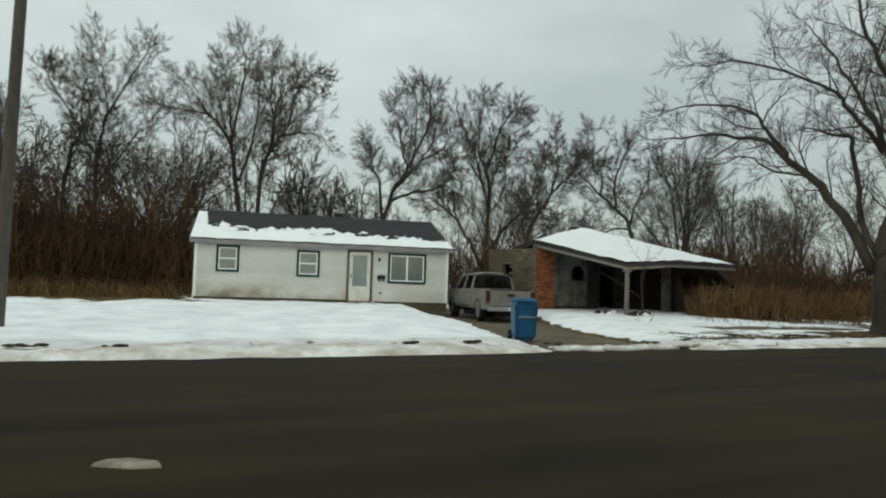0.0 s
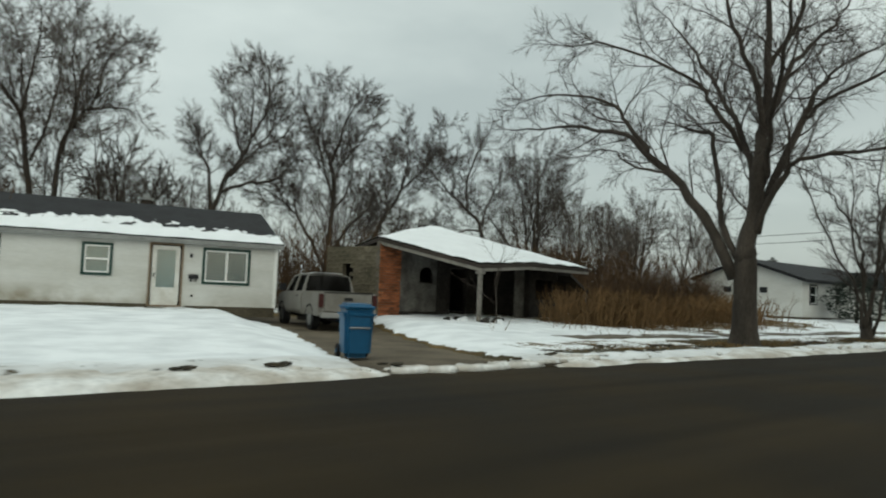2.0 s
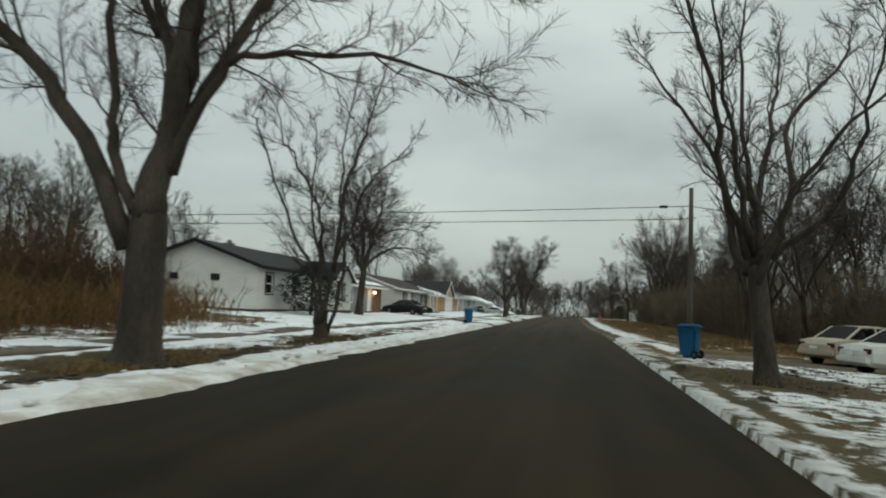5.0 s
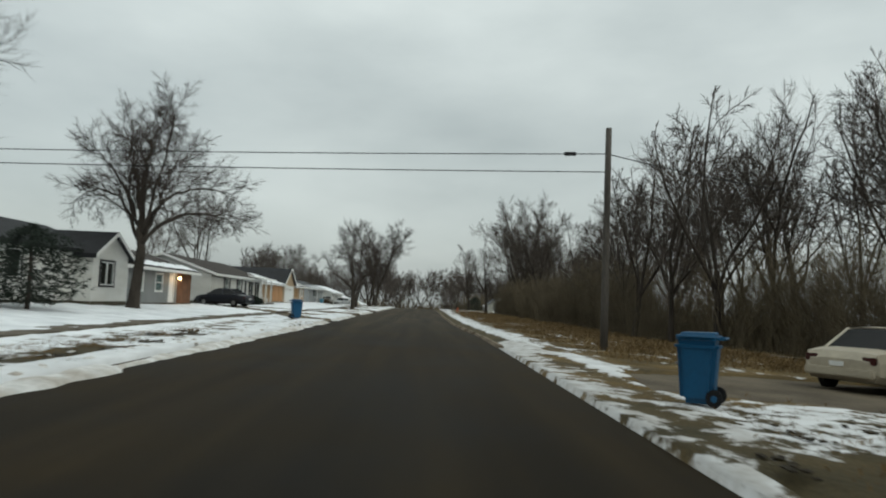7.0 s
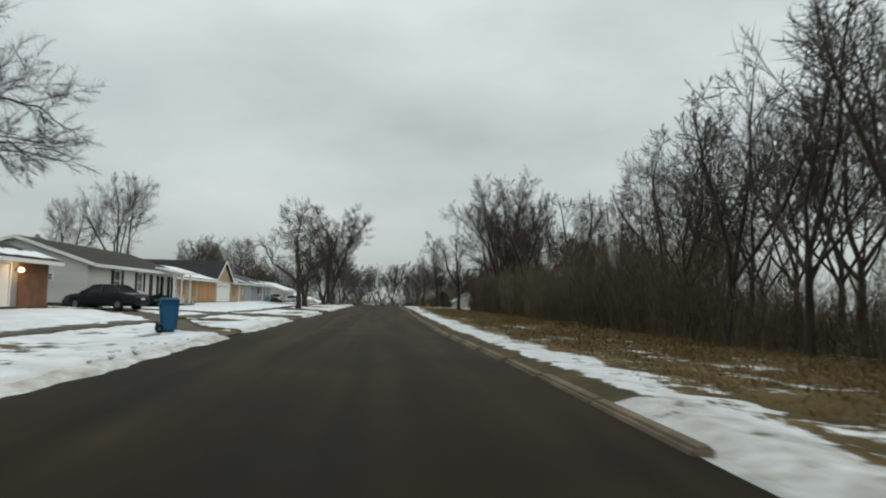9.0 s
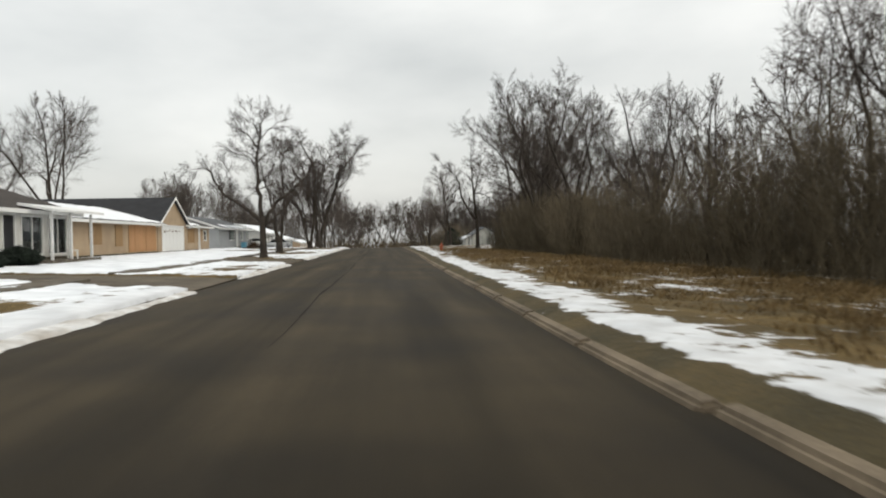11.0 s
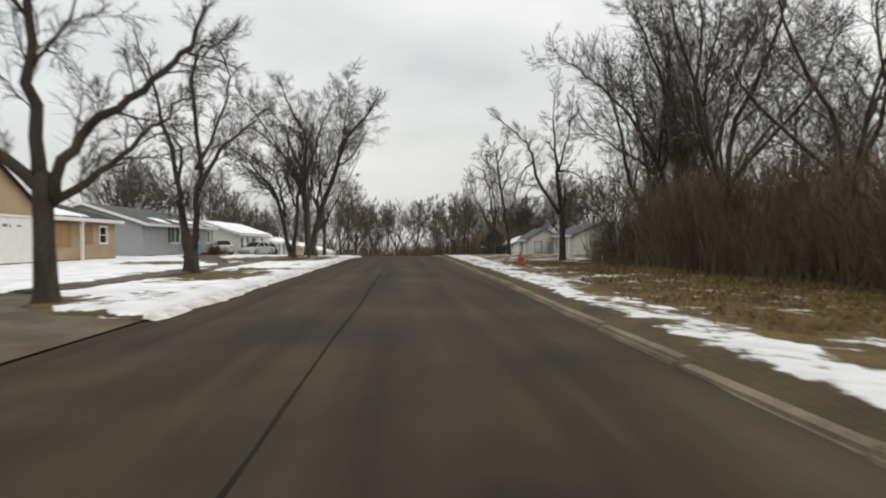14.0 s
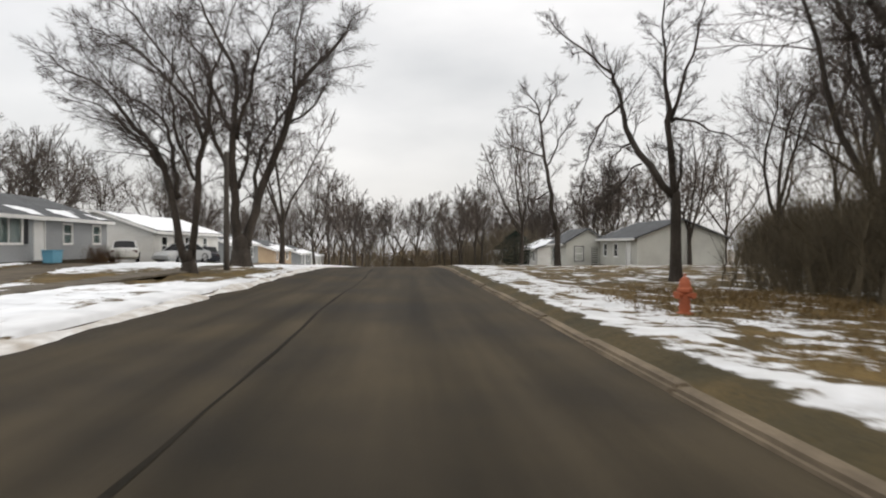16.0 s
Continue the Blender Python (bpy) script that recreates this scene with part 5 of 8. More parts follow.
# street trees and woods that close the far end
for i in range(9):
    fx = 162 + i * 15
    plant(rng.choice((6, 7, 9)), fx, 14.8 + rng.uniform(-0.6, 1.5), rng.uniform(9, 14), rng.uniform(0, 360))
    plant(rng.choice((6, 7, 9)), fx + 6, -1.8 + rng.uniform(-1.5, 0.6), rng.uniform(9, 14), rng.uniform(0, 360))
    plant(rng.choice((6, 7, 9)), fx, -14 + rng.uniform(-6, 3), rng.uniform(11, 15), rng.uniform(0, 360))
for i in range(16):
    plant(rng.choice((8, 9)), 318 + rng.uniform(0, 40), -50 + i * 7.5, rng.uniform(19, 24), rng.uniform(0, 360))


for i in range(26):
    fx = 178 + i * 5.5
    plant(rng.choice((8, 9)), fx, 38 + rng.uniform(-3, 9), rng.uniform(8, 16), rng.uniform(0, 360))
    plant(rng.choice((8, 9)), fx, -21 + rng.uniform(-7, 3), rng.uniform(11, 15), rng.uniform(0, 360))
for i in range(14):
    plant(rng.choice((8, 9)), 262 + rng.uniform(0, 40), -18 + i * 4.2, rng.uniform(15, 19), rng.uniform(0, 360))


# ---------------------------------------------------------------- brush and grass
def thicket_mesh(name, seed, w, d, h, stems, mat, twigs=5):
    rng = random.Random(seed)
    g = Geo()
    for _ in range(stems):
        p = Vector((rng.uniform(-w, w), rng.uniform(-d, d), -0.1))
        hh = h * rng.uniform(0.45, 1.0)
        dr = Vector((rng.gauss(0, 0.22), rng.gauss(0, 0.22), 1)).normalized()
        pts = [p]
        for i in range(2):
            dr = (dr + Vector((rng.gauss(0, 0.18), rng.gauss(0, 0.18), 0.02))).normalized()
            pts.append(pts[-1] + dr * hh / 2)
        g.tube(pts, [0.016, 0.011, 0.005], 3, cap=False)
        for _ in range(twigs):
            t = rng.uniform(0.3, 1.95)
            i = int(t)
            a = pts[i].lerp(pts[i + 1], t - i)
            tw = (dr + Vector((rng.gauss(0, 0.6), rng.gauss(0, 0.6), rng.gauss(0.2, 0.3)))).normalized()
            g.cone(a, a + tw * hh * rng.uniform(0.15, 0.40), 0.013, True)
    return g.mesh(name, mat)


def set_brush(name, mesh, label, places):
    for bx, by, s, turn in places:
        ob = new(name, mesh)
        ob.matrix_basis = pose(bx, by, rise(bx, by), 0, 0, turn) @ Matrix.Diagonal((s, s, s, 1))
        tagged(ob, label, "brush", "bare brush", "stuff")


brown = [thicket_mesh("brush", 41, 3.0, 1.6, 3.6, 220, BRUSH, 6), thicket_mesh("brush", 42, 3.0, 1.6, 3.2, 220, BRUSH, 6)]
rust = [thicket_mesh("canes", 45, 1.5, 1.0, 1.2, 150, RUST, 6)]
olive = [thicket_mesh("brush", 43, 3.0, 1.8, 3.6, 240, BRUSH_OLIVE), thicket_mesh("brush", 44, 3.0, 1.8, 6.2, 200, BRUSH_OLIVE, 7)]
set_brush("brush", brown[0], "dense red-brown leafless brush behind the lawns", [(-22 + 2.6 * i, 35 + rng.uniform(-1.0, 1.5), rng.uniform(1.3, 1.6), rng.uniform(-20, 20)) for i in range(10)])
set_brush("brush", brown[1], "dense red-brown leafless brush behind the lawns", [(-20 + 4.4 * i, 40 + rng.uniform(-1.5, 2.0), rng.uniform(1.3, 1.75), rng.uniform(-20, 20)) for i in range(16)] + [(-21 + 3.1 * i, 37.5 + rng.uniform(-0.5, 0.5), rng.uniform(1.4, 1.7), rng.uniform(-20, 20)) for i in range(8)])
set_brush("brush", brown[1], "red-brown leafless brush between the houses", [(30 + 3.6 * i, 30.5 + rng.uniform(-2, 2.0), rng.uniform(1.1, 1.5), rng.uniform(-20, 20)) for i in range(4)])
set_brush("brush", brown[0], "red-brown leafless brush between the houses", [(32.0 + 2.6 * i, 26.0 + 0.5 * i + rng.uniform(-1, 1.0), rng.uniform(0.55, 0.85), rng.uniform(-20, 20)) for i in range(5)])
set_brush("brush", rust[0], "rust-coloured dead weeds and canes beside the burnt house", [(22.9 + 0.95 * i + rng.uniform(-1.0, 1.0), 20.9 + 0.17 * i + rng.uniform(-1.3, 1.6), rng.choice((0.5, 0.65, 0.85, 1.1, 1.4)), rng.uniform(-90, 90)) for i in range(17)])
set_brush("brush", brown[0], "bare grey-brown shrub before a pale house", [(150.6, 24.3, 0.30, 10), (152.0, 24.2, 0.26, 80)])
wx = 42.0
while wx < 136:
    set_brush("brush", olive[rng.randrange(2)], "dense olive-brown undergrowth under the trees", [(wx + rng.uniform(-1, 1), -7.0 + rng.uniform(-1.2, 0.8) - (2.0 if wx < 60 else 0), rng.uniform(0.7, 1.05), rng.uniform(-15, 15)),
                                                                                              (wx + 2, -11.0 + rng.uniform(-1.5, 1.0), rng.uniform(0.8, 1.1), rng.uniform(-15, 15))])
    wx += 4.4
set_brush("brush", olive[0], "dense olive-brown thicket at the end of the wood", [(137 + 2.9 * i, -13.5 - 0.7 * i + rng.uniform(-0.8, 0.8), rng.uniform(0.9, 1.2), rng.uniform(-20, 20)) for i in range(8)] + [(139 + 5 * i, -20 - 0.6 * i, rng.uniform(1.2, 1.5), rng.uniform(-20, 20)) for i in range(6)])
set_brush("brush", olive[0], "tall dense olive-brown thicket under the trees", [(106 + 2.6 * i, -7.6 + rng.uniform(-0.8, 0.8), rng.uniform(1.25, 1.55), rng.uniform(-20, 20)) for i in range(8)])
set_brush("brush", olive[0], "dense olive-brown undergrowth behind the parked cars", [(16 + 4.5 * i, -11.5 + rng.uniform(-2, 1), rng.uniform(1.0, 1.3), rng.uniform(-15, 15)) for i in range(7)])
set_brush("brush", olive[1], "olive-brown undergrowth far down the street", [(200 + 14 * i, -7 + rng.uniform(-3, 1), rng.uniform(0.8, 1.2), rng.uniform(-15, 15)) for i in range(6)])
haze = thicket_mesh("brush", 46, 4.0, 2.2, 3.4, 90, BRUSH_OLIVE, 4)
set_brush("brush", haze, "grey-brown brush behind the distant houses", [(180 + 7.5 * i, 36 + rng.uniform(-1, 3), rng.uniform(1.3, 1.9), rng.uniform(-20, 20)) for i in range(16)] + [(188 + 7.5 * i, -19 + rng.uniform(-3, 1), rng.uniform(1.3, 1.9), rng.uniform(-20, 20)) for i in range(15)] + [(262 + rng.uniform(0, 14), -14 + 5 * i, rng.uniform(1.7, 2.4), 90) for i in range(9)])
set_brush("brush", brown[0], "brown brush closing the far end of the street", [(322 + rng.uniform(0, 12), -40 + 6 * i, rng.uniform(1.6, 2.4), 90) for i in range(18)])


def blades(name, seed, count, spot, height, mat, label, width=0.012):
    """Dry grass: bent tapering blades where spot() puts them."""
    rng = random.Random(seed)
    g = Geo()
    for _ in range(count):
        x, y, k = spot(rng)
        z = rise(x, y)
        h = height * k * rng.uniform(0.45, 1.1)
        a = rng.uniform(0, 6.28)
        dx, dy = math.cos(a), math.sin(a)
        b = rng.uniform(0.5, 2.0) * h
        s = rng.uniform(0, 6.28)
        sx, sy = math.cos(s) * width * rng.uniform(0.6, 1.5), math.sin(s) * width
        g.add([(x - sx, y - sy, z - 0.02), (x + sx, y + sy, z - 0.02), (x + sx * 0.6 + dx * b * 0.35, y + sy * 0.6 + dy * b * 0.35, z + h * 0.6), (x - sx * 0.6 + dx * b * 0.35, y - sy * 0.6 + dy * b * 0.35, z + h * 0.6), (x + dx * b, y + dy * b, z + h)],
              [(0, 1, 2, 3), (3, 2, 4)])
    ob = new(name, g.mesh(name, mat))
    return tagged(ob, label, "grass", kind="stuff")


def spot_right(r):
    x = r.uniform(42, 132)
    y = 2.0 - 9.5 * r.random() ** 0.8 + 0.7 * fbm(x, 0, 0.2, 3.0)
    while fbm(x, y, 0.9, 21.0) < -0.02 and r.random() < 0.75:
        x += r.uniform(-0.8, 0.8)
        y += r.uniform(-0.4, 0.4)
    return x, min(y + 0.5, 3.9), max(0.2, 0.45 + 0.5 * min(max((1.5 - y) / 5, 0), 1) + 0.7 * fbm(x, y, 0.25, 1.0))


def spot_weeds(r):
    x = r.gauss(30.5, 4.2)
    y = r.gauss(20.6, 1.5) + 0.12 * (x - 30)
    while fbm(x, y, 0.6, 7.0) < 0.0 and r.random() < 0.85:
        x += r.uniform(-1.5, 1.5)
        y += r.uniform(-0.6, 0.6)
    return x, y, max(0.15, 0.55 + 0.8 * fbm(x, y, 0.5, 2.0))


def spot_tufts(r):
    k = r.randrange(4)
    x = r.uniform(14, 46) if k else r.uniform(9, 34)
    y = r.uniform(12.7, 14.6) if k else r.uniform(-3, 3.4)
    while fbm(x, y, 0.5, 12.0) < -0.05 and r.random() < 0.8:
        x += r.uniform(-1, 1)
        y += r.uniform(-0.3, 0.3)
    return x, min(max(y, 12.6), 15.3) if k else min(y, 3.8), 0.6


blades("tall_grass", 51, 52000, spot_right, 0.27, DRYGRASS, "matted tan dead grass along the verge", 0.014)
blades("weeds", 52, 2400, spot_weeds, 0.75, RUST, "tall orange-brown dead weeds beside the burnt house", 0.012)
blades("grass_tufts", 53, 20000, spot_tufts, 0.13, DRYGRASS, "short dead grass poking through thin snow", 0.010)
blades("weeds", 54, 2200, lambda r: (r.gauss(-3, 4), 30.5 + r.gauss(0, 0.8), 0.8), 1.0, DRYGRASS, "brown weeds at the edge of the brush", 0.012)


# ---------------------------------------------------------------- houses
def front(u=0, v=0):
    return Matrix.Translation((u, v, 0))


def left_side(depth, u=0, v=0):
    """Wall frame for the side that faces -x: its u runs from back to front."""
    return Matrix.Translation((u, v + depth, 0)) @ Matrix.Rotation(radians(-90), 4, "Z")


def right_side(depth, u, v=0):
    return Matrix.Translation((u, v, 0)) @ Matrix.Rotation(radians(90), 4, "Z")


def spans(a, b, z0, z1, holes):
    """The stretches of a..b that no hole covers between heights z0 and z1."""
    out, at = [], a
    for u0, u1, h0, h1 in sorted(holes):
        if h0 < z1 - 1e-6 and h1 > z0 + 1e-6 and u1 > at and u0 < b:
            if u0 > at:
                out.append((at, min(u0, b)))
            at = max(at, u1)
    if at < b:
        out.append((at, b))
    return out


def clad(parent, m, width, height, holes, mat, course=0.2, peak=0.0, label="", lap=0.011):
    """A wall of lapped boards with openings through it; peak: height of the gable above the eaves."""
    boards, core = {}, Geo()
    cuts = {0.0, height + peak}
    k = 1
    while k * course < height + peak:
        cuts.add(round(k * course, 4))
        k += 1
    for _, _, h0, h1 in holes:
        cuts |= {h0, h1}
    cuts.add(height)
    cuts = sorted(c for c in cuts if 0 <= c <= height + peak)

    def edge(z):
        q = max(0.0, (z - height) / peak) if peak else 0.0
        return width / 2 * q
    for z0, z1 in zip(cuts, cuts[1:]):
        base = math.floor((z0 + 1e-6) / course) * course
        o0, o1 = lap * (1 - (z0 - base) / course), lap * (1 - (z1 - base) / course)
        for a, b in spans(edge(z0), width - edge(z0), z0, z1, holes):
            a1, b1 = max(a, edge(z1)), min(b, width - edge(z1))
            g = boards.setdefault((round(base, 3), sum(1 for q in holes if q[1] <= a + 1e-6 and q[3] > base and q[2] < base + course)), Geo())
            g.add([(a, -o0, z0), (b, -o0, z0), (b1, -o1, z1), (a1, -o1, z1)], [(0, 1, 2, 3)])
            g.add([(a, 0.0, z0), (b, 0.0, z0), (b, -o0, z0), (a, -o0, z0)], [(0, 1, 2, 3)])
    zs = sorted({0.0, height} | {h for q in holes for h in q[2:] if 0 < h < height})
    for z0, z1 in zip(zs, zs[1:]):
        for a, b in spans(0, width, z0, z1, holes):
            core.box(a, b, 0.004, 0.14, z0, z1)
    if peak:
        core.hull([(0, 0.004, height), (width, 0.004, height), (width / 2, 0.004, height + peak)], [(0, 0.14, height), (width, 0.14, height), (width / 2, 0.14, height + peak)])
    w = part("wall", core.move(m), STUCCO, parent)
    for g in boards.values():
        part("siding_board", g.move(m), mat, w, label)
    return w


def ring(u0, u1, z0, z1, wide, d0, d1):
    g = Geo()
    g.box(u0 - wide, u0, d0, d1, z0 - wide, z1 + wide)
    g.box(u1, u1 + wide, d0, d1, z0 - wide, z1 + wide)
    g.box(u0, u1, d0, d1, z1, z1 + wide)
    g.box(u0, u1, d0, d1, z0 - wide, z0)
    return g


def window(parent, m, u0, u1, z0, z1, trim=GREEN_TRIM, style="sash", blind=BLIND, frame_mat=WHITE, wide=0.09):
    w = part("window", ring(u0 + 0.01, u1 - 0.01, z0 + 0.01, z1 - 0.01, wide, -0.05, -0.002).move(m), trim, parent)
    f = ring(u0 + 0.06, u1 - 0.06, z0 + 0.06, z1 - 0.06, 0.055, -0.03, 0.05)
    part("window_frame", f.move(m), frame_mat, w)
    if style == "sash":
        zm = (z0 + z1) / 2
        part("rail", Geo().box(u0 + 0.06, u1 - 0.06, -0.025, 0.04, zm - 0.03, zm + 0.03).move(m), frame_mat, w)
        cells = [(u0 + 0.06, u1 - 0.06, z0 + 0.06, zm - 0.03), (u0 + 0.06, u1 - 0.06, zm + 0.03, z1 - 0.06)]
    elif style == "slider":
        um = (u0 + u1) / 2
        part("rail", Geo().box(um - 0.035, um + 0.035, -0.025, 0.04, z0 + 0.06, z1 - 0.06).move(m), frame_mat, w)
        cells = [(u0 + 0.06, um - 0.035, z0 + 0.06, z1 - 0.06), (um + 0.035, u1 - 0.06, z0 + 0.06, z1 - 0.06)]
    else:
        cells = [(u0 + 0.06, u1 - 0.06, z0 + 0.06, z1 - 0.06)]
    for a, b, c, d in cells:
        p = part("pane", Geo().box(a, b, 0.0, 0.006, c, d).move(m), PANE, w)
        p.visible_shadow = False
    # with DARK this is a black sheet in place of the room's shade
    part("blind", Geo().box(u0 + 0.02, u1 - 0.02, 0.09, 0.11, z0 + 0.02, z1 - 0.02).move(m), blind, w)
    return w


def gable_roof(parent, width, depth, eave, ridge, over=0.35, side=0.3, mat=SHINGLE, u=0.0, v=0.0, thick=0.12, across=False, fascia=FASCIA):
    """A ridge roof along u (or along v where across is true), with soffit and boards at the eaves."""
    def top(a, b):
        if across:
            half = width / 2
            q = min(abs(a - half), half + over)
            return (u + a, v + b, ridge - (ridge - eave) * q / half)
        half = depth / 2
        q = min(abs(b - half), half + over)
        return (u + a, v + b, ridge - (ridge - eave) * q / half)
    g = Geo()
    ends = []
    for end in (0, 1):
        if across:
            line = [top(-over, (-side, depth + side)[end]), top(width / 2, (-side, depth + side)[end]), top(width + over, (-side, depth + side)[end])]
        else:
            line = [top((-side, width + side)[end], -over), top((-side, width + side)[end], depth / 2), top((-side, width + side)[end], depth + over)]
        ends.append(line + [(x, y, z - thick) for x, y, z in reversed(line)])
    g.hull(*(reversed(ends) if across else ends))
    roof = part("roof", g, mat, parent)
    fz = eave - (ridge - eave) * over / ((width if across else depth) / 2)
    if across:
        fg = Geo().box(u - over - 0.03, u - over - 0.002, v - side, v + depth + side, fz - thick - 0.08, fz - 0.01)
        part("fascia", fg, fascia, roof)
        fg = Geo().box(u + width + over + 0.002, u + width + over + 0.03, v - side, v + depth + side, fz - thick - 0.08, fz - 0.01)
        for a, b in ((-over, width / 2), (width / 2, width + over)):
            rk = Geo()
            p, q = top(a, -side), top(b, -side)
            rk.hull([(p[0], p[1] - 0.03, p[2] - thick - 0.06), (q[0], q[1] - 0.03, q[2] - thick - 0.06), (q[0], q[1] - 0.03, q[2] + 0.01), (p[0], p[1] - 0.03, p[2] + 0.01)],
                    [(p[0], p[1] - 0.003, p[2] - thick - 0.06), (q[0], q[1] - 0.003, q[2] - thick - 0.06), (q[0], q[1] - 0.003, q[2] + 0.01), (p[0], p[1] - 0.003, p[2] + 0.01)])
            part("bargeboard", rk, WHITE, roof)
    else:
        fg = Geo().box(u - side, u + width + side, v - over - 0.03, v - over - 0.002, fz - thick - 0.08, fz - 0.01)
        for b0, b1 in ((-over, depth / 2), (depth / 2, depth + over)):
            rk = Geo()
            p, q = top(-side, b0), top(-side, b1)
            rk.hull([(p[0] - 0.03, p[1], p[2] - thick - 0.06), (q[0] - 0.03, q[1], q[2] - thick - 0.06), (q[0] - 0.03, q[1], q[2] + 0.01), (p[0] - 0.03, p[1], p[2] + 0.01)],
                    [(p[0] - 0.003, p[1], p[2] - thick - 0.06), (q[0] - 0.003, q[1], q[2] - thick - 0.06), (q[0] - 0.003, q[1], q[2] + 0.01), (p[0] - 0.003, p[1], p[2] + 0.01)])
            part("bargeboard", rk, fascia, roof)
    part("fascia", fg, fascia, roof)
    return roof, top


def lay_snow(parent, at, u0, u1, t0, t1, keep, cell=0.16, thick=0.07, label="melting snow with a ragged edge"):
    """Snow over a roof slope: at(u, t) is the roof's surface, keep(u, t) tells where snow lies."""
    nu, nt = max(2, int((u1 - u0) / cell)), max(2, int((t1 - t0) / cell))
    on = {(i, j) for i in range(nu) for j in range(nt) if keep(u0 + (u1 - u0) * (i + 0.5) / nu, t0 + (t1 - t0) * (j + 0.5) / nt)}
    g, ids = Geo(), {}

    def vert(i, j):
        if (i, j) not in ids:
            full = all(c in on for c in ((i, j), (i - 1, j), (i, j - 1), (i - 1, j - 1)))
            jig = random.Random(i * 7919 + j)
            du, dt = (jig.uniform(-0.45, 0.45), jig.uniform(-0.45, 0.45)) if not full and 0 < i < nu and 0 < j < nt else (0, 0)
            x, y, z = at(u0 + (u1 - u0) * (i + du) / nu, t0 + (t1 - t0) * (j + dt) / nt)
            rim = not full and (i in (0, nu) or j == 0)
            h = thick * (0.8 + 0.5 * fbm(x, y, 1.2, z)) if full or rim else 0.006
            ids[(i, j)] = len(g.v)
            g.v.append((x, y, z + max(h, 0.006)))
        return ids[(i, j)]
    for i, j in sorted(on):
        g.f.append((vert(i, j), vert(i + 1, j), vert(i + 1, j + 1), vert(i, j + 1)))
    return part("roof_snow", g, SNOW, parent, label, smooth=True)


def brick_wall(parent, m, width, height, mat, holes=(), bl=0.30, bh=0.10, label="", ragged=0.0, seed=1, joint=0.03, bed_mat=MORTAR):
    """Bricks or blocks one by one before a mortar bed."""
    r = random.Random(seed)
    bed = Geo()
    zs = sorted({0.0, height} | {h for q in holes for h in q[2:] if 0 < h < height})
    for z0, z1 in zip(zs, zs[1:]):
        for a, b in spans(0, width, z0, z1, holes):
            bed.box(a, b, joint, 0.2, z0, z1)
    w = part("masonry", bed.move(m), bed_mat, parent, label)
    sizes = {}
    for k in range(int(height / bh)):
        off = -bl / 2 if k % 2 else 0.0
        while off < width - 0.02:
            a, b = max(off, 0), min(off + bl, width)
            off += bl
            z = k * bh
            if b - a < 0.05 or any(u0 < (a + b) / 2 < u1 and h0 < z + bh / 2 < h1 for u0, u1, h0, h1 in holes) or r.random() < ragged:
                continue
            key = round(b - a, 3)
            if key not in sizes:
                sizes[key] = Geo().hull([(0.006, 0.05, 0.006), (key - 0.006, 0.05, 0.006), (key - 0.006, 0.05, bh - 0.006), (0.006, 0.05, bh - 0.006)],
                                        [(0.014, 0.0, 0.014), (key - 0.014, 0.0, 0.014), (key - 0.014, 0.0, bh - 0.014), (0.014, 0.0, bh - 0.014)]).mesh("brick", mat)
            o = new("brick", sizes[key])
            o.parent = w
            o.matrix_basis = m @ Matrix.Translation((a, r.uniform(-0.02, 0.012), z))
    return w


def chimney(parent, x, y, z, w=0.45, h=0.5, mat=BRICK):
    c = part("chimney", Geo().box(x - w / 2, x + w / 2, y - w / 2, y + w / 2, z, z + h), mat, parent, bevel=0.015)
    part("chimney_cap", Geo().box(x - w / 2 - 0.05, x + w / 2 + 0.05, y - w / 2 - 0.05, y + w / 2 + 0.05, z + h, z + h + 0.08).box(x - w / 4, x + w / 4, y - w / 4, y + w / 4, z + h + 0.08, z + h + 0.25), FASCIA, c)
    return c


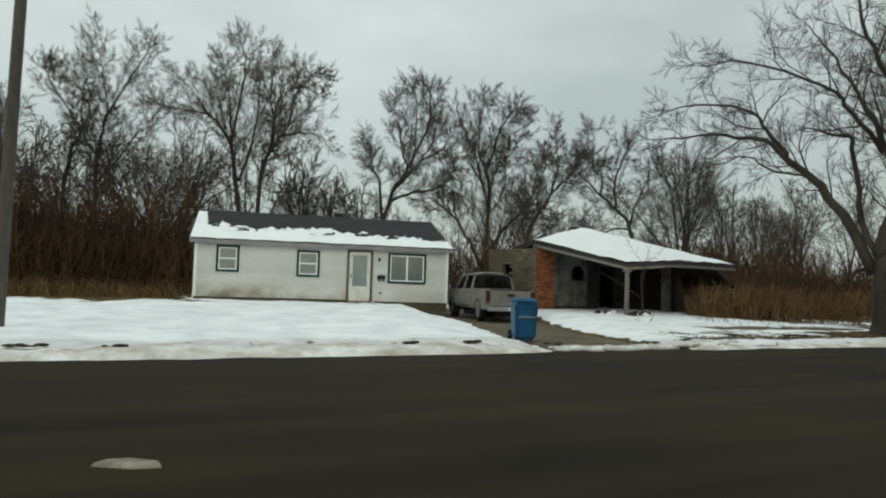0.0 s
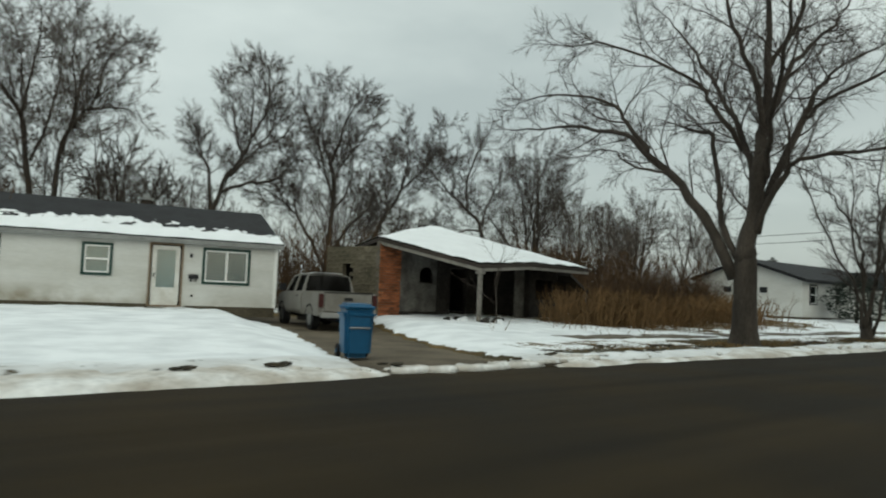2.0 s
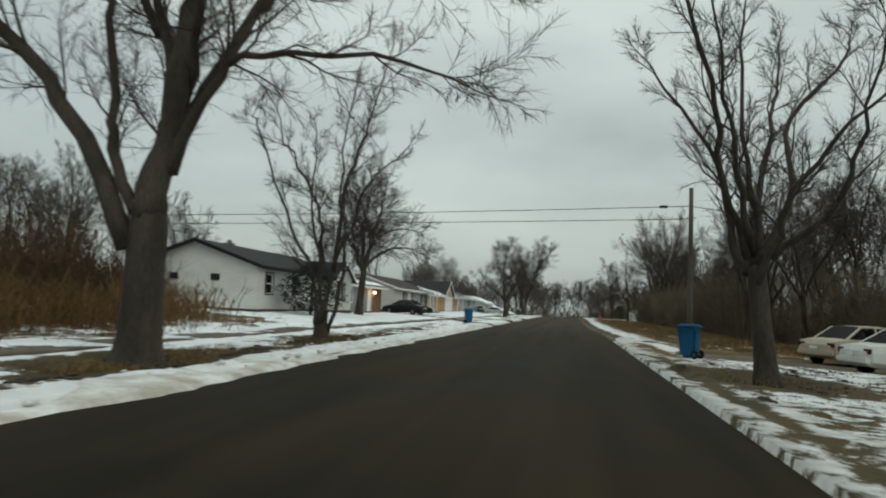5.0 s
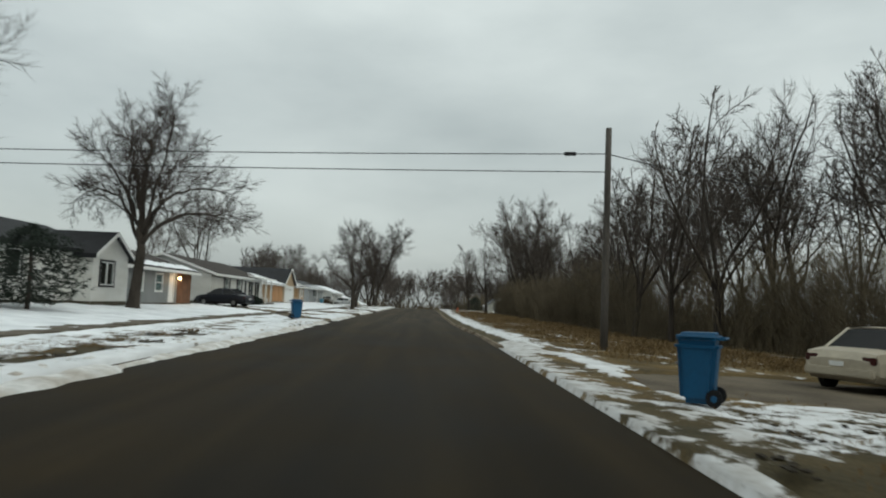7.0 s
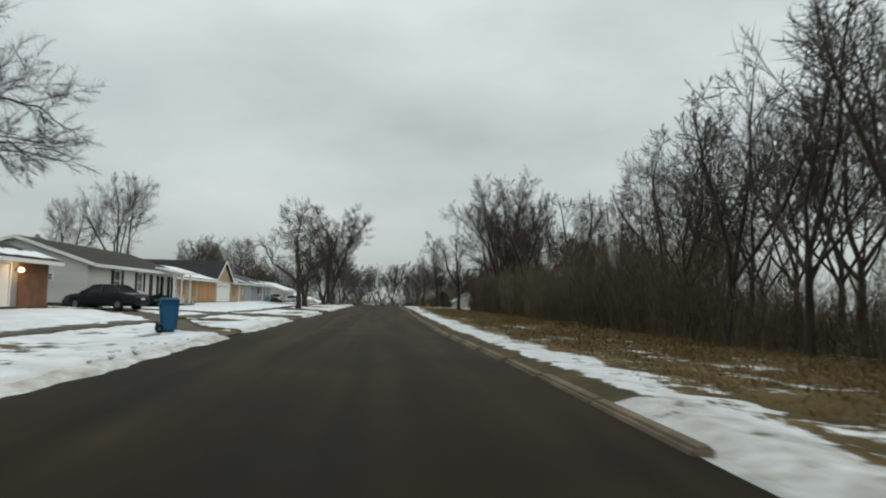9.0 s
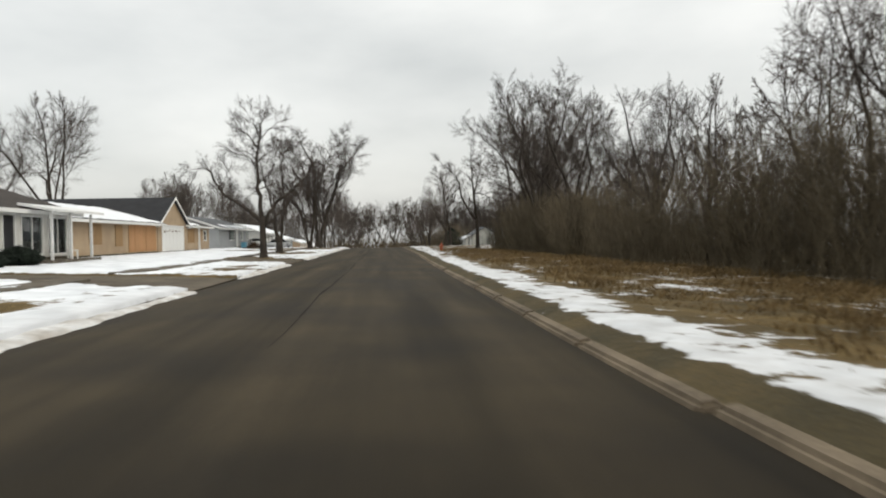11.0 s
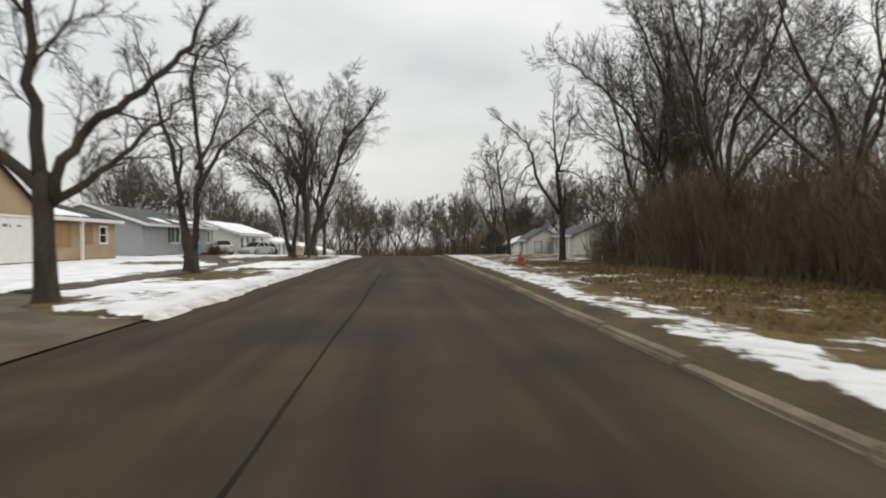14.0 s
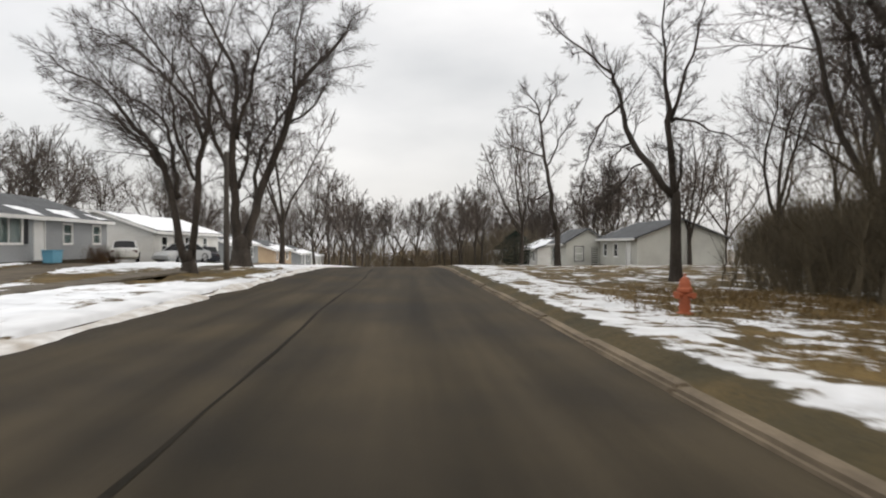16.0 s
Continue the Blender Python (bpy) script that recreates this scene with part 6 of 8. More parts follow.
def build_white_house():
    W, D, H, R = 10.2, 7.6, 2.32, 3.75
    h = thing("house", pose(2.78, 28.42, 0.51, 0, 0, -10.4), "small white vinyl-sided bungalow with dark green window trim", "house", "houses along the street")
    door = (5.95, 6.97, 0.0, 2.13)
    w1, w2, w3 = (0.84, 1.56, 1.16, 2.06), (3.96, 4.72, 1.06, 1.98), (7.72, 9.2, 0.90, 2.02)
    clad(h, front(), W, H, [door, w1, w2, w3], SIDING_STAINED, label="white vinyl boards, mould-stained near the ground")
    clad(h, left_side(D), D, H, [], SIDING, peak=R - H)
    clad(h, right_side(D, W), D, H, [], SIDING, peak=R - H)
    part("back_wall", Geo().box(0, W, D - 0.14, D, 0, H), SIDING, h)
    part("floor_slab", Geo().box(0.05, W - 0.05, 0.05, D - 0.05, -0.3, 0.02), SKIRT, h)
    part("skirting", Geo().box(-0.02, 5.9, -0.05, -0.022, -0.3, 0.09).box(7.1, W + 0.02, -0.05, -0.022, -0.3, 0.05), SKIRT, h, "mouldy brown foundation board")
    for cu in (0.0, W):
        part("corner_board", Geo().box(cu - 0.06, cu + 0.06, -0.045, 0.06, 0.0, H), WHITE, h)
    window(h, front(), *w1)
    window(h, front(), *w2)
    window(h, front(), *w3, style="slider", blind=BLIND_DARK)
    fr = part("door_frame", ring(door[0] + 0.02, door[1] - 0.02, 0.06, door[3] - 0.02, 0.06, -0.045, 0.1), BROWN_TRIM, h, "worn brown wooden door frame")
    dr = part("front_door", ring(door[0] + 0.21, door[1] - 0.21, 0.66, 1.94, 0.14, -0.01, 0.035).box(door[0] + 0.07, door[1] - 0.07, -0.01, 0.035, 0.06, 0.519), DOOR_WHITE, h, "dirty white storm door with a tall glazed light")
    p = part("pane", Geo().box(door[0] + 0.21, door[1] - 0.21, 0.01, 0.016, 0.66, 1.94), PANE, dr)
    p.visible_shadow = False
    part("blind", Geo().box(door[0] + 0.19, door[1] - 0.19, 0.05, 0.07, 0.62, 1.98), BLIND, dr)
    part("handle", Geo().box(door[0] + 0.12, door[0] + 0.16, -0.06, -0.01, 1.0, 1.14), BLACK_TRIM, dr)
    part("step", Geo().box(door[0] - 0.15, door[1] + 0.15, -0.55, -0.05, -0.35, -0.02), CONCRETE, h, bevel=0.02)
    part("letter_box", Geo().box(7.2, 7.52, -0.14, -0.02, 0.98, 1.14).box(7.26, 7.3, -0.10, -0.03, 0.88, 0.98).box(7.42, 7.46, -0.10, -0.03, 0.88, 0.98), BLACK_TRIM, h, "black wall-mounted letter box", bevel=0.01)
    part("wall_lamp", Geo().box(7.22, 7.30, -0.1, -0.02, 1.72, 1.86), BLACK_TRIM, h, bevel=0.01)
    part("outlet", Geo().box(7.3, 7.38, -0.06, -0.02, 0.36, 0.44), BLACK_TRIM, h)
    roof, top = gable_roof(h, W, D, H + 0.1, R + 0.1, over=0.2, side=0.22, mat=SHINGLE, thick=0.08)

    def keep(u, t):
        q = (t + 0.2) / (D / 2 + 0.2)
        lim = 0.44 + 0.22 * fbm(u * 1.0, 3.0, 0.8, 4.0) - 0.20 * max(0, (u - 7.5) / 3.0) + 0.12 * fbm(u, t, 3.0, 2.0)
        if u < 0.75 + 0.3 * fbm(u, t, 2.0, 5.0) and q < 0.92:
            return u < 0.1 + 0.35 * (1 - q) or q < lim
        if 0.28 < q < 0.40 and fbm(u, t * 0.4, 1.5, 8.0) > 0.22:
            return False
        return q < lim
    lay_snow(roof, top, -0.22, W + 0.22, -0.2, D / 2, keep, cell=0.07, thick=0.05)
    chimney(h, 6.0, D / 2 + 0.5, R - 0.15, 0.42, 0.45, SHINGLE_BROWN)
    return h


build_white_house()


def build_burnt_house():
    """Fire-gutted house: low hipped roof under snow, sagging porch, one brick pier."""
    h = thing("house", pose(18.25, 21.5, 0.42, 0, 0, 14.0), "burnt-out derelict house with a snowy sagging roof", "house", "houses along the street")
    P, E, A = (0.15, 0.0, 1.98), (9.0, 0.15, 2.28), (-1.3, 3.75, 2.92)
    X, Y = (4.6, 6.0, 4.0), (5.6, 6.5, 4.0)
    BL, BR = (1.2, 8.2, 2.6), (9.2, 9.6, 2.3)
    t = 0.14
    slopes = []

    def slab(*pts):
        slopes.append(Geo().hull([(x, y, z - t) for x, y, z in pts], list(pts)))
    mid = (3.4, -0.1, 2.22)
    slab(P, mid, X)
    slab(P, X, A)
    slab(mid, E, X)
    slab(E, BR, Y, X)
    slab(BR, BL, Y)
    slab(BL, A, X, Y)
    roof = part("roof", slopes[0], SHINGLE_BROWN, h, "sagging roof charred at its edges")
    for g in slopes[1:]:
        part("roof_slope", g, SHINGLE_BROWN, roof)
    sn = Geo()
    n = 22

    def patch(a, b, c, lift):
        rows = []
        for i in range(n + 1):
            row = []
            for j in range(n + 1 - i):
                u, v = i / n, j / n
                w = 1 - u - v
                q = [a[k] * w + b[k] * u + c[k] * v for k in range(3)]
                row.append(len(sn.v))
                sn.v.append((q[0], q[1], q[2] + lift * (0.75 + 0.5 * fbm(q[0], q[1], 0.9, 3.0))))
            rows.append(row)
        for i in range(n):
            for j in range(n - i):
                sn.f.append((rows[i][j], rows[i + 1][j], rows[i][j + 1]))
                if j < n - i - 1:
                    sn.f.append((rows[i + 1][j], rows[i + 1][j + 1], rows[i][j + 1]))
    patch(P, mid, X, 0.1), patch(P, X, A, 0.1), patch(mid, E, X, 0.1), patch(A, X, BL, 0.07), patch(BL, X, Y, 0.07), patch(E, (9.1, 3.0, 2.2), X, 0.08)
    blanket = part("roof_snow", sn, SNOW, roof, "thick smooth snow over the front slope", smooth=True)
    bms = bmesh.new()
    bms.from_mesh(blanket.data)
    bmesh.ops.remove_doubles(bms, verts=bms.verts, dist=0.03)
    bms.to_mesh(blanket.data)
    bms.free()
    # beams and edge boards
    bm = Geo()
    for a, b in ((P, A), (P, mid), (mid, E)):
        bm.hull([(a[0], a[1], a[2] - 0.24), (b[0], b[1], b[2] - 0.24), (b[0] + 0.1, b[1] + 0.1, b[2] - 0.24), (a[0] + 0.1, a[1] + 0.1, a[2] - 0.24)],
                [(a[0], a[1], a[2] - 0.12), (b[0], b[1], b[2] - 0.12), (b[0] + 0.1, b[1] + 0.1, b[2] - 0.12), (a[0] + 0.1, a[1] + 0.1, a[2] - 0.12)])
    part("porch_beam", bm, POST, h, "peeling grey porch beam")
    part("porch_post", Geo().hull([(0.20, 0.05, -0.3), (0.34, 0.05, -0.3), (0.34, 0.19, -0.3), (0.20, 0.19, -0.3)], [(0.22, 0.05, 1.74), (0.36, 0.05, 1.74), (0.36, 0.19, 1.74), (0.22, 0.19, 1.74)]), POST, h, "leaning peeled porch post", bevel=0.015)
    part("porch_bracket", Geo().box(0.16, 0.42, 0.0, 0.26, 1.66, 1.75), POST, h)
    # masonry
    brick_wall(h, front(-1.3, 3.6), 1.2, 2.75, BRICK, bl=0.30, bh=0.10, label="scorched orange-red brick pier", seed=3)
    brick_wall(h, left_side(2.9, -1.3, 3.62), 2.9, 2.6, STONE, holes=[(0.9, 1.5, 1.3, 2.0)], bl=0.38, bh=0.16, label="pale rubble-stone side wall with a broken opening", ragged=0.12, seed=4, joint=0.008, bed_mat=STONE)
    wl = part("front_wall", Geo().box(-0.25, 1.0, 3.7, 3.9, -0.2, 2.6).box(1.0, 2.1, 3.7, 3.9, -0.2, 1.35).box(1.0, 2.1, 3.7, 3.9, 2.0, 2.6).box(2.1, 3.2, 3.7, 3.9, -0.2, 2.7).box(4.4, 6.4, 3.7, 3.9, -0.2, 2.7).box(3.2, 4.4, 3.7, 3.9, 2.05, 2.7), CHAR, h, "soot-blackened front wall with an empty doorway")
    pl = Geo().box(-0.22, 2.2, 3.66, 3.697, 0.15, 1.3).box(-0.22, 1.12, 3.66, 3.697, 1.3, 2.5).box(1.98, 2.2, 3.66, 3.697, 1.3, 2.5)
    for i in range(10):
        ua, ub = 1.12 + 0.086 * i, 1.12 + 0.086 * (i + 1)
        arch = math.sqrt(max(0.0, 1 - (((ua + ub) / 2 - 1.55) / 0.43) ** 2))
        pl.box(ua, ub, 3.66, 3.697, 1.62 + 0.34 * arch, 2.5)
    part("plaster_patch", pl, PLASTER, wl, "sooty grey plaster round an empty arched window")
    part("front_wall", Geo().box(6.4, 6.9, 1.7, 1.9, -0.2, 2.2).box(6.9, 8.9, 1.7, 1.9, -0.2, 0.8).box(6.9, 8.9, 1.7, 1.9, 1.7, 2.2).box(8.7, 8.9, 1.9, 9.3, -0.2, 2.2).box(6.4, 6.6, 1.9, 3.9, -0.2, 2.2), CHAR, h, "charred projecting wall with a gaping window")
    part("pale_panel", Geo().box(5.6, 6.35, 1.95, 2.02, -0.15, 2.15), PLASTER, h, "pale sooty door leaning in the porch")
    part("back_wall", Geo().box(1.7, 8.9, 8.3, 8.5, -0.2, 2.3).hull([(-1.1, 6.5, -0.2), (-0.95, 6.4, -0.2), (1.85, 8.3, -0.2), (1.7, 8.4, -0.2)], [(-1.1, 6.5, 2.3), (-0.95, 6.4, 2.3), (1.85, 8.3, 2.3), (1.7, 8.4, 2.3)]), CHAR, h)
    # unseen ceiling added to block light and darken the porch
    part("shade_ceiling", Geo().box(1.8, 8.6, 2.6, 8.2, 2.28, 2.36), CHAR, h)
    part("porch_floor", Geo().box(-1.1, 9.0, 0.25, 8.4, -0.4, -0.08), CHAR, h)
    r = random.Random(8)
    for i in range(16):
        a = r.uniform(0, 6.28)
        s = r.uniform(0.12, 0.34)
        x, y = r.uniform(-0.4, 5.2), r.uniform(-0.8, 1.6)
        part("rubble", Geo().hull([(x - s, y - s * 0.6, -0.3), (x + s, y - s * 0.5, -0.3), (x + s * 0.8, y + s * 0.6, -0.3), (x - s * 0.7, y + s * 0.5, -0.3)],
                                  [(x - s * 0.6, y - s * 0.3, s * 0.1), (x + s * 0.5, y - s * 0.3, s * 0.3), (x + s * 0.4, y + s * 0.3, s * 0.25), (x - s * 0.4, y + s * 0.3, s * 0.05)]), SNOW if i % 4 == 0 else CHAR, h, "snow-capped rubble")
    chimney(h, 5.2, 6.9, 3.55, 0.45, 0.6, SHINGLE_BROWN)
    # collapsed lean-to
    lean = thing("lean_to", h.matrix_basis @ pose(9.25, 1.2, -0.1), "collapsed charred lean-to beside the burnt house", "shed")
    part("roof", Geo().hull([(0, 0, 2.05), (0, 3.2, 2.3), (1.9, 3.2, 1.5), (1.9, 0, 1.3)], [(0, 0, 2.2), (0, 3.2, 2.45), (1.9, 3.2, 1.62), (1.9, 0, 1.42)]), CHAR, lean)
    for px, py, ph in ((1.75, 0.1, 1.3), (1.75, 3.0, 1.5)):
        part("post", Geo().box(px - 0.07, px + 0.07, py - 0.07, py + 0.07, -0.3, ph), POST, lean)
    part("side_board", Geo().box(0.1, 1.7, 0.02, 0.06, -0.2, 1.0), CHAR, lean)
    sap = thing("sapling", pose(18.0, 20.2, 0.38), "thin bare sapling before the porch", "tree")
    sg = Geo()
    rr = random.Random(4)
    branch(sg, sg, Vector((0, 0, 0)), Vector((0.03, 0, 1)), 2.9, 0.022, 2, dict(TREE, levels=4, up=(0, 0, 0.02, 0.05, 0.05, 0)), rr)
    part("stem", sg, TWIG, sap)


build_burnt_house()


def simple_house(m, W, D, H, R, wall, roof_mat, label, fronts, lefts=(), snow=None, cross=False, group="houses along the street", trim=WHITE, style="sash", over=0.35, rake=WHITE):
    """A one-storey house: openings on its front and left side are (u0, u1, z0, z1, kind)."""
    h = thing("house", m, label, "house", group)
    clad(h, front(), W, H, [q[:4] for q in fronts], wall, peak=(R - H) if cross else 0.0)
    clad(h, left_side(D), D, H, [q[:4] for q in lefts], wall, peak=0.0 if cross else R - H)
    clad(h, right_side(D, W), D, H, [], wall, peak=0.0 if cross else R - H)
    part("back_wall", Geo().box(0, W, D - 0.14, D, 0, H), wall, h)
    part("foundation", Geo().box(-0.03, W + 0.03, -0.04, D + 0.03, -0.6, 0.03), SKIRT, h)
    for mm, qs in ((front(), fronts), (left_side(D), lefts)):
        for u0, u1, z0, z1, kind in qs:
            if kind == "board":
                part("window_board", Geo().box(u0 - 0.06, u1 + 0.06, -0.05, -0.024, z0 - 0.06, z1 + 0.06).move(mm), PLYTAN, h, "plywood board screwed over a window")
            elif kind == "vent":
                part("gable_vent", Geo().add(*louvre(u0, u1, z0, z1, 5)).box(u0, u1, 0.0, 0.03, z0, z1).move(mm), BLACK_TRIM, h, "dark louvred gable vent")
            elif kind == "bigboard":
                n = max(1, int(round((u1 - u0) / 1.22)))
                for i in range(n):
                    part("window_board", Geo().box(u0 + (u1 - u0) * i / n + 0.012, u0 + (u1 - u0) * (i + 1) / n - 0.012, -0.05 - 0.012 * (i % 2), -0.024, z0, z1).move(mm), PLYWOOD, h, "orange plywood sheet over a wide opening")
            elif kind == "door":
                d = part("front_door", Geo().box(u0 + 0.05, u1 - 0.05, 0.0, 0.05, z0, z1 - 0.05).move(mm), BLACK_TRIM if wall is SIDING else WHITE, h, bevel=0.01)
                part("door_frame", ring(u0 + 0.02, u1 - 0.02, z0 + 0.08, z1 - 0.02, 0.08, -0.05, 0.1).move(mm), WHITE, d)
            elif kind == "garage":
                gd = part("garage_door", Geo().box(u0 + 0.02, u1 - 0.02, 0.03, 0.07, z0, z1 - 0.02).move(mm), WHITE, h, "white sectional garage door with peeling paint")
                for i in range(4):
                    za, zb = z0 + (z1 - z0) * i / 4, z0 + (z1 - z0) * (i + 1) / 4
                    for j in range(6):
                        ua, ub = u0 + (u1 - u0) * j / 6, u0 + (u1 - u0) * (j + 1) / 6
                        part("panel", Geo().box(ua + 0.07, ub - 0.07, 0.008, 0.03, za + 0.07, zb - 0.07).move(mm), WHITE, gd)
                part("door_frame", ring(u0 + 0.01, u1 - 0.01, z0 + 0.11, z1 - 0.01, 0.1, -0.04, 0.05).move(mm), WHITE, gd)
                rr = random.Random(2)
                for j in range(9):
                    a = u0 + 0.4 + 0.55 * j + rr.uniform(-0.1, 0.1)
                    if a < u1 - 0.5:
                        part("stain", Geo().box(a, a + rr.uniform(0.12, 0.4), 0.002, 0.0075, z1 - 0.5 + rr.uniform(-0.05, 0.1), z1 - 0.34 + rr.uniform(-0.05, 0.05)).move(mm), BROWN_TRIM, gd, "brown patch of peeled paint")
            else:
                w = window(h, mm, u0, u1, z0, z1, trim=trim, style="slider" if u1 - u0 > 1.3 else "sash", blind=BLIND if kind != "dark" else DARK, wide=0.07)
                if kind == "shutters":
                    for a, b in ((u0 - 0.48, u0 - 0.10), (u1 + 0.10, u1 + 0.48)):
                        s = part("shutter", ring(a + 0.05, b - 0.05, z0 + 0.05, z1 - 0.05, 0.05, -0.06, -0.022).move(mm), BLACK_TRIM, w)
                        k = 9
                        part("louvre_panel", [Geo()][0].add(*louvre(a + 0.05, b - 0.05, z0 + 0.05, z1 - 0.05, k)).move(mm), BLACK_TRIM, s)
    roof, top = gable_roof(h, W, D, H + 0.08, R + 0.08, over=over, mat=roof_mat, across=cross, fascia=rake)
    if snow:
        lay_snow(roof, top, *snow)
    return h, roof, top


def louvre(a, b, z0, z1, k):
    vs, fs = [], []
    for i in range(k):
        za, zb = z0 + (z1 - z0) * i / k, z0 + (z1 - z0) * (i + 1) / k
        o = len(vs)
        vs += [(a, -0.052, za), (b, -0.052, za), (b, -0.026, zb), (a, -0.026, zb)]
        fs.append((o, o + 1, o + 2, o + 3))
    return vs, fs


def build_gabled_white_house():
    h, roof, top = simple_house(pose(44.6, 22.3, 0.72), 13.2, 7.0, 2.35, 3.55, SIDING, SHINGLE, "white gabled house with two small attic-side windows",
                                [(1.0, 1.9, 0.85, 1.95, "dark"), (4.6, 5.5, 0.9, 2.0, "dark")], [(2.0, 2.5, 1.45, 1.8, "vent"), (4.4, 4.9, 1.45, 1.8, "vent")], style="sash", trim=BLACK_TRIM, rake=BLACK_TRIM)
    chimney(h, 4.2, 3.9, 3.2, 0.4, 0.5, FASCIA)
    wing = thing("house_wing", pose(54.2, 21.5, 0.72), "white front gable with a four-light window", "house wing")
    clad(wing, front(), 3.6, 2.2, [(0.7, 2.1, 0.75, 1.85)], SIDING, peak=1.0)
    clad(wing, left_side(0.75), 0.75, 2.2, [], SIDING)
    window(wing, front(), 0.7, 2.1, 0.75, 1.85, trim=BLACK_TRIM, style="slider", blind=DARK)
    part("foundation", Geo().box(-0.02, 3.62, -0.04, 0.78, -0.5, 0.02), SKIRT, wing)
    gable_roof(wing, 3.6, 2.4, 2.28, 3.28, over=0.25, side=0.25, mat=SHINGLE, across=True, fascia=BLACK_TRIM)


build_gabled_white_house()


def build_grey_house():
    h, roof, top = simple_house(pose(58.6, 24.3, 0.5), 17.2, 7.5, 2.4, 3.6, SIDING_GREY, SHINGLE_BROWN, "long grey-sided house with white window casings and a porch light",
                                [(6.9, 8.2, 0.8, 1.95, "blind"), (10.2, 11.4, 0.8, 1.95, "blind"), (12.6, 13.5, 0.05, 2.05, "door")], [], trim=WHITE,
                                snow=(6.0, 17.5, -0.35, 1.6, lambda u, t: t < 0.35 + 0.5 * fbm(u, 0, 0.5, 3.0) or (u > 9 and t < 0.9 + 0.4 * fbm(u, t, 1.2, 3.0))), over=0.6)
    part("porch_wall", Geo().box(14.2, 17.0, -0.06, -0.024, 0.0, 2.2), BRICK_FRONT, h, "soft orange brick facing beside the door")
    part("plain_panel", Geo().box(0.2, 4.9, -0.05, -0.024, 0.05, 2.25), SIDING_GREY, h, "plain grey panel")
    part("downpipe", cyl((5.6, -0.1, 0), (5.6, -0.1, 2.3), 0.045, 8), WHITE, h)
    lamp = thing("porch_lamp", pose(72.55, 24.16, 2.25), "lit porch lamp glowing warm on the wall", "lamp")
    part("bracket", Geo().box(-0.04, 0.04, -0.05, 0.12, -0.05, 0.03), BLACK_TRIM, lamp)
    bulb = Geo()
    bmx = bmesh.new()
    bmesh.ops.create_uvsphere(bmx, u_segments=14, v_segments=10, radius=0.11)
    bulb.add([v.co + Vector((0, -0.13, 0)) for v in bmx.verts], [[v.index for v in f.verts] for f in bmx.faces])
    bmx.free()
    part("bulb", bulb, BULB, lamp, smooth=True)
    li = new("porch_light", bpy.data.lights.new("porch_light", "POINT"))
    li.data.energy, li.data.color, li.data.shadow_soft_size = 26, (1.0, 0.55, 0.22), 0.12
    li.matrix_basis = pose(72.55, 23.7, 2.25)


build_grey_house()


def build_shuttered_house():
    # the two wide dark windows put the shade of the porch recess into black
    h, roof, top = simple_house(pose(79.8, 24.0, 0.62), 17.2, 8.0, 2.4, 3.75, SIDING, SHINGLE_BROWN, "white house with black shutters and a posted porch",
                                [(3.9, 4.9, 0.75, 2.05, "shutters"), (8.0, 9.0, 0.75, 2.05, "shutters"), (10.3, 11.3, 0.05, 2.05, "door"), (11.9, 13.9, 0.15, 2.05, "dark"), (14.5, 16.5, 0.15, 2.05, "dark")],
                                [(2.6, 3.3, 1.2, 1.7, "dark"), (5.6, 6.1, 1.3, 1.7, "dark")], trim=WHITE, over=0.5)
    chimney(h, 3.6, 4.6, 3.3, 0.4, 0.6, FASCIA)
    for u in (12.2, 14.2, 16.6):
        part("porch_post", Geo().box(u - 0.06, u + 0.06, -1.3, -1.18, -0.2, 2.2), WHITE, h, bevel=0.01)
    part("porch_roof", Geo().hull([(11.6, -1.6, 2.2), (17.5, -1.6, 2.2), (17.5, 0.0, 2.5), (11.6, 0.0, 2.5)], [(11.6, -1.6, 2.32), (17.5, -1.6, 2.32), (17.5, 0.0, 2.62), (11.6, 0.0, 2.62)]), WHITE, h)
    part("porch_floor", Geo().box(11.7, 17.2, -1.5, -0.05, -0.6, -0.1), CONCRETE, h)


build_shuttered_house()


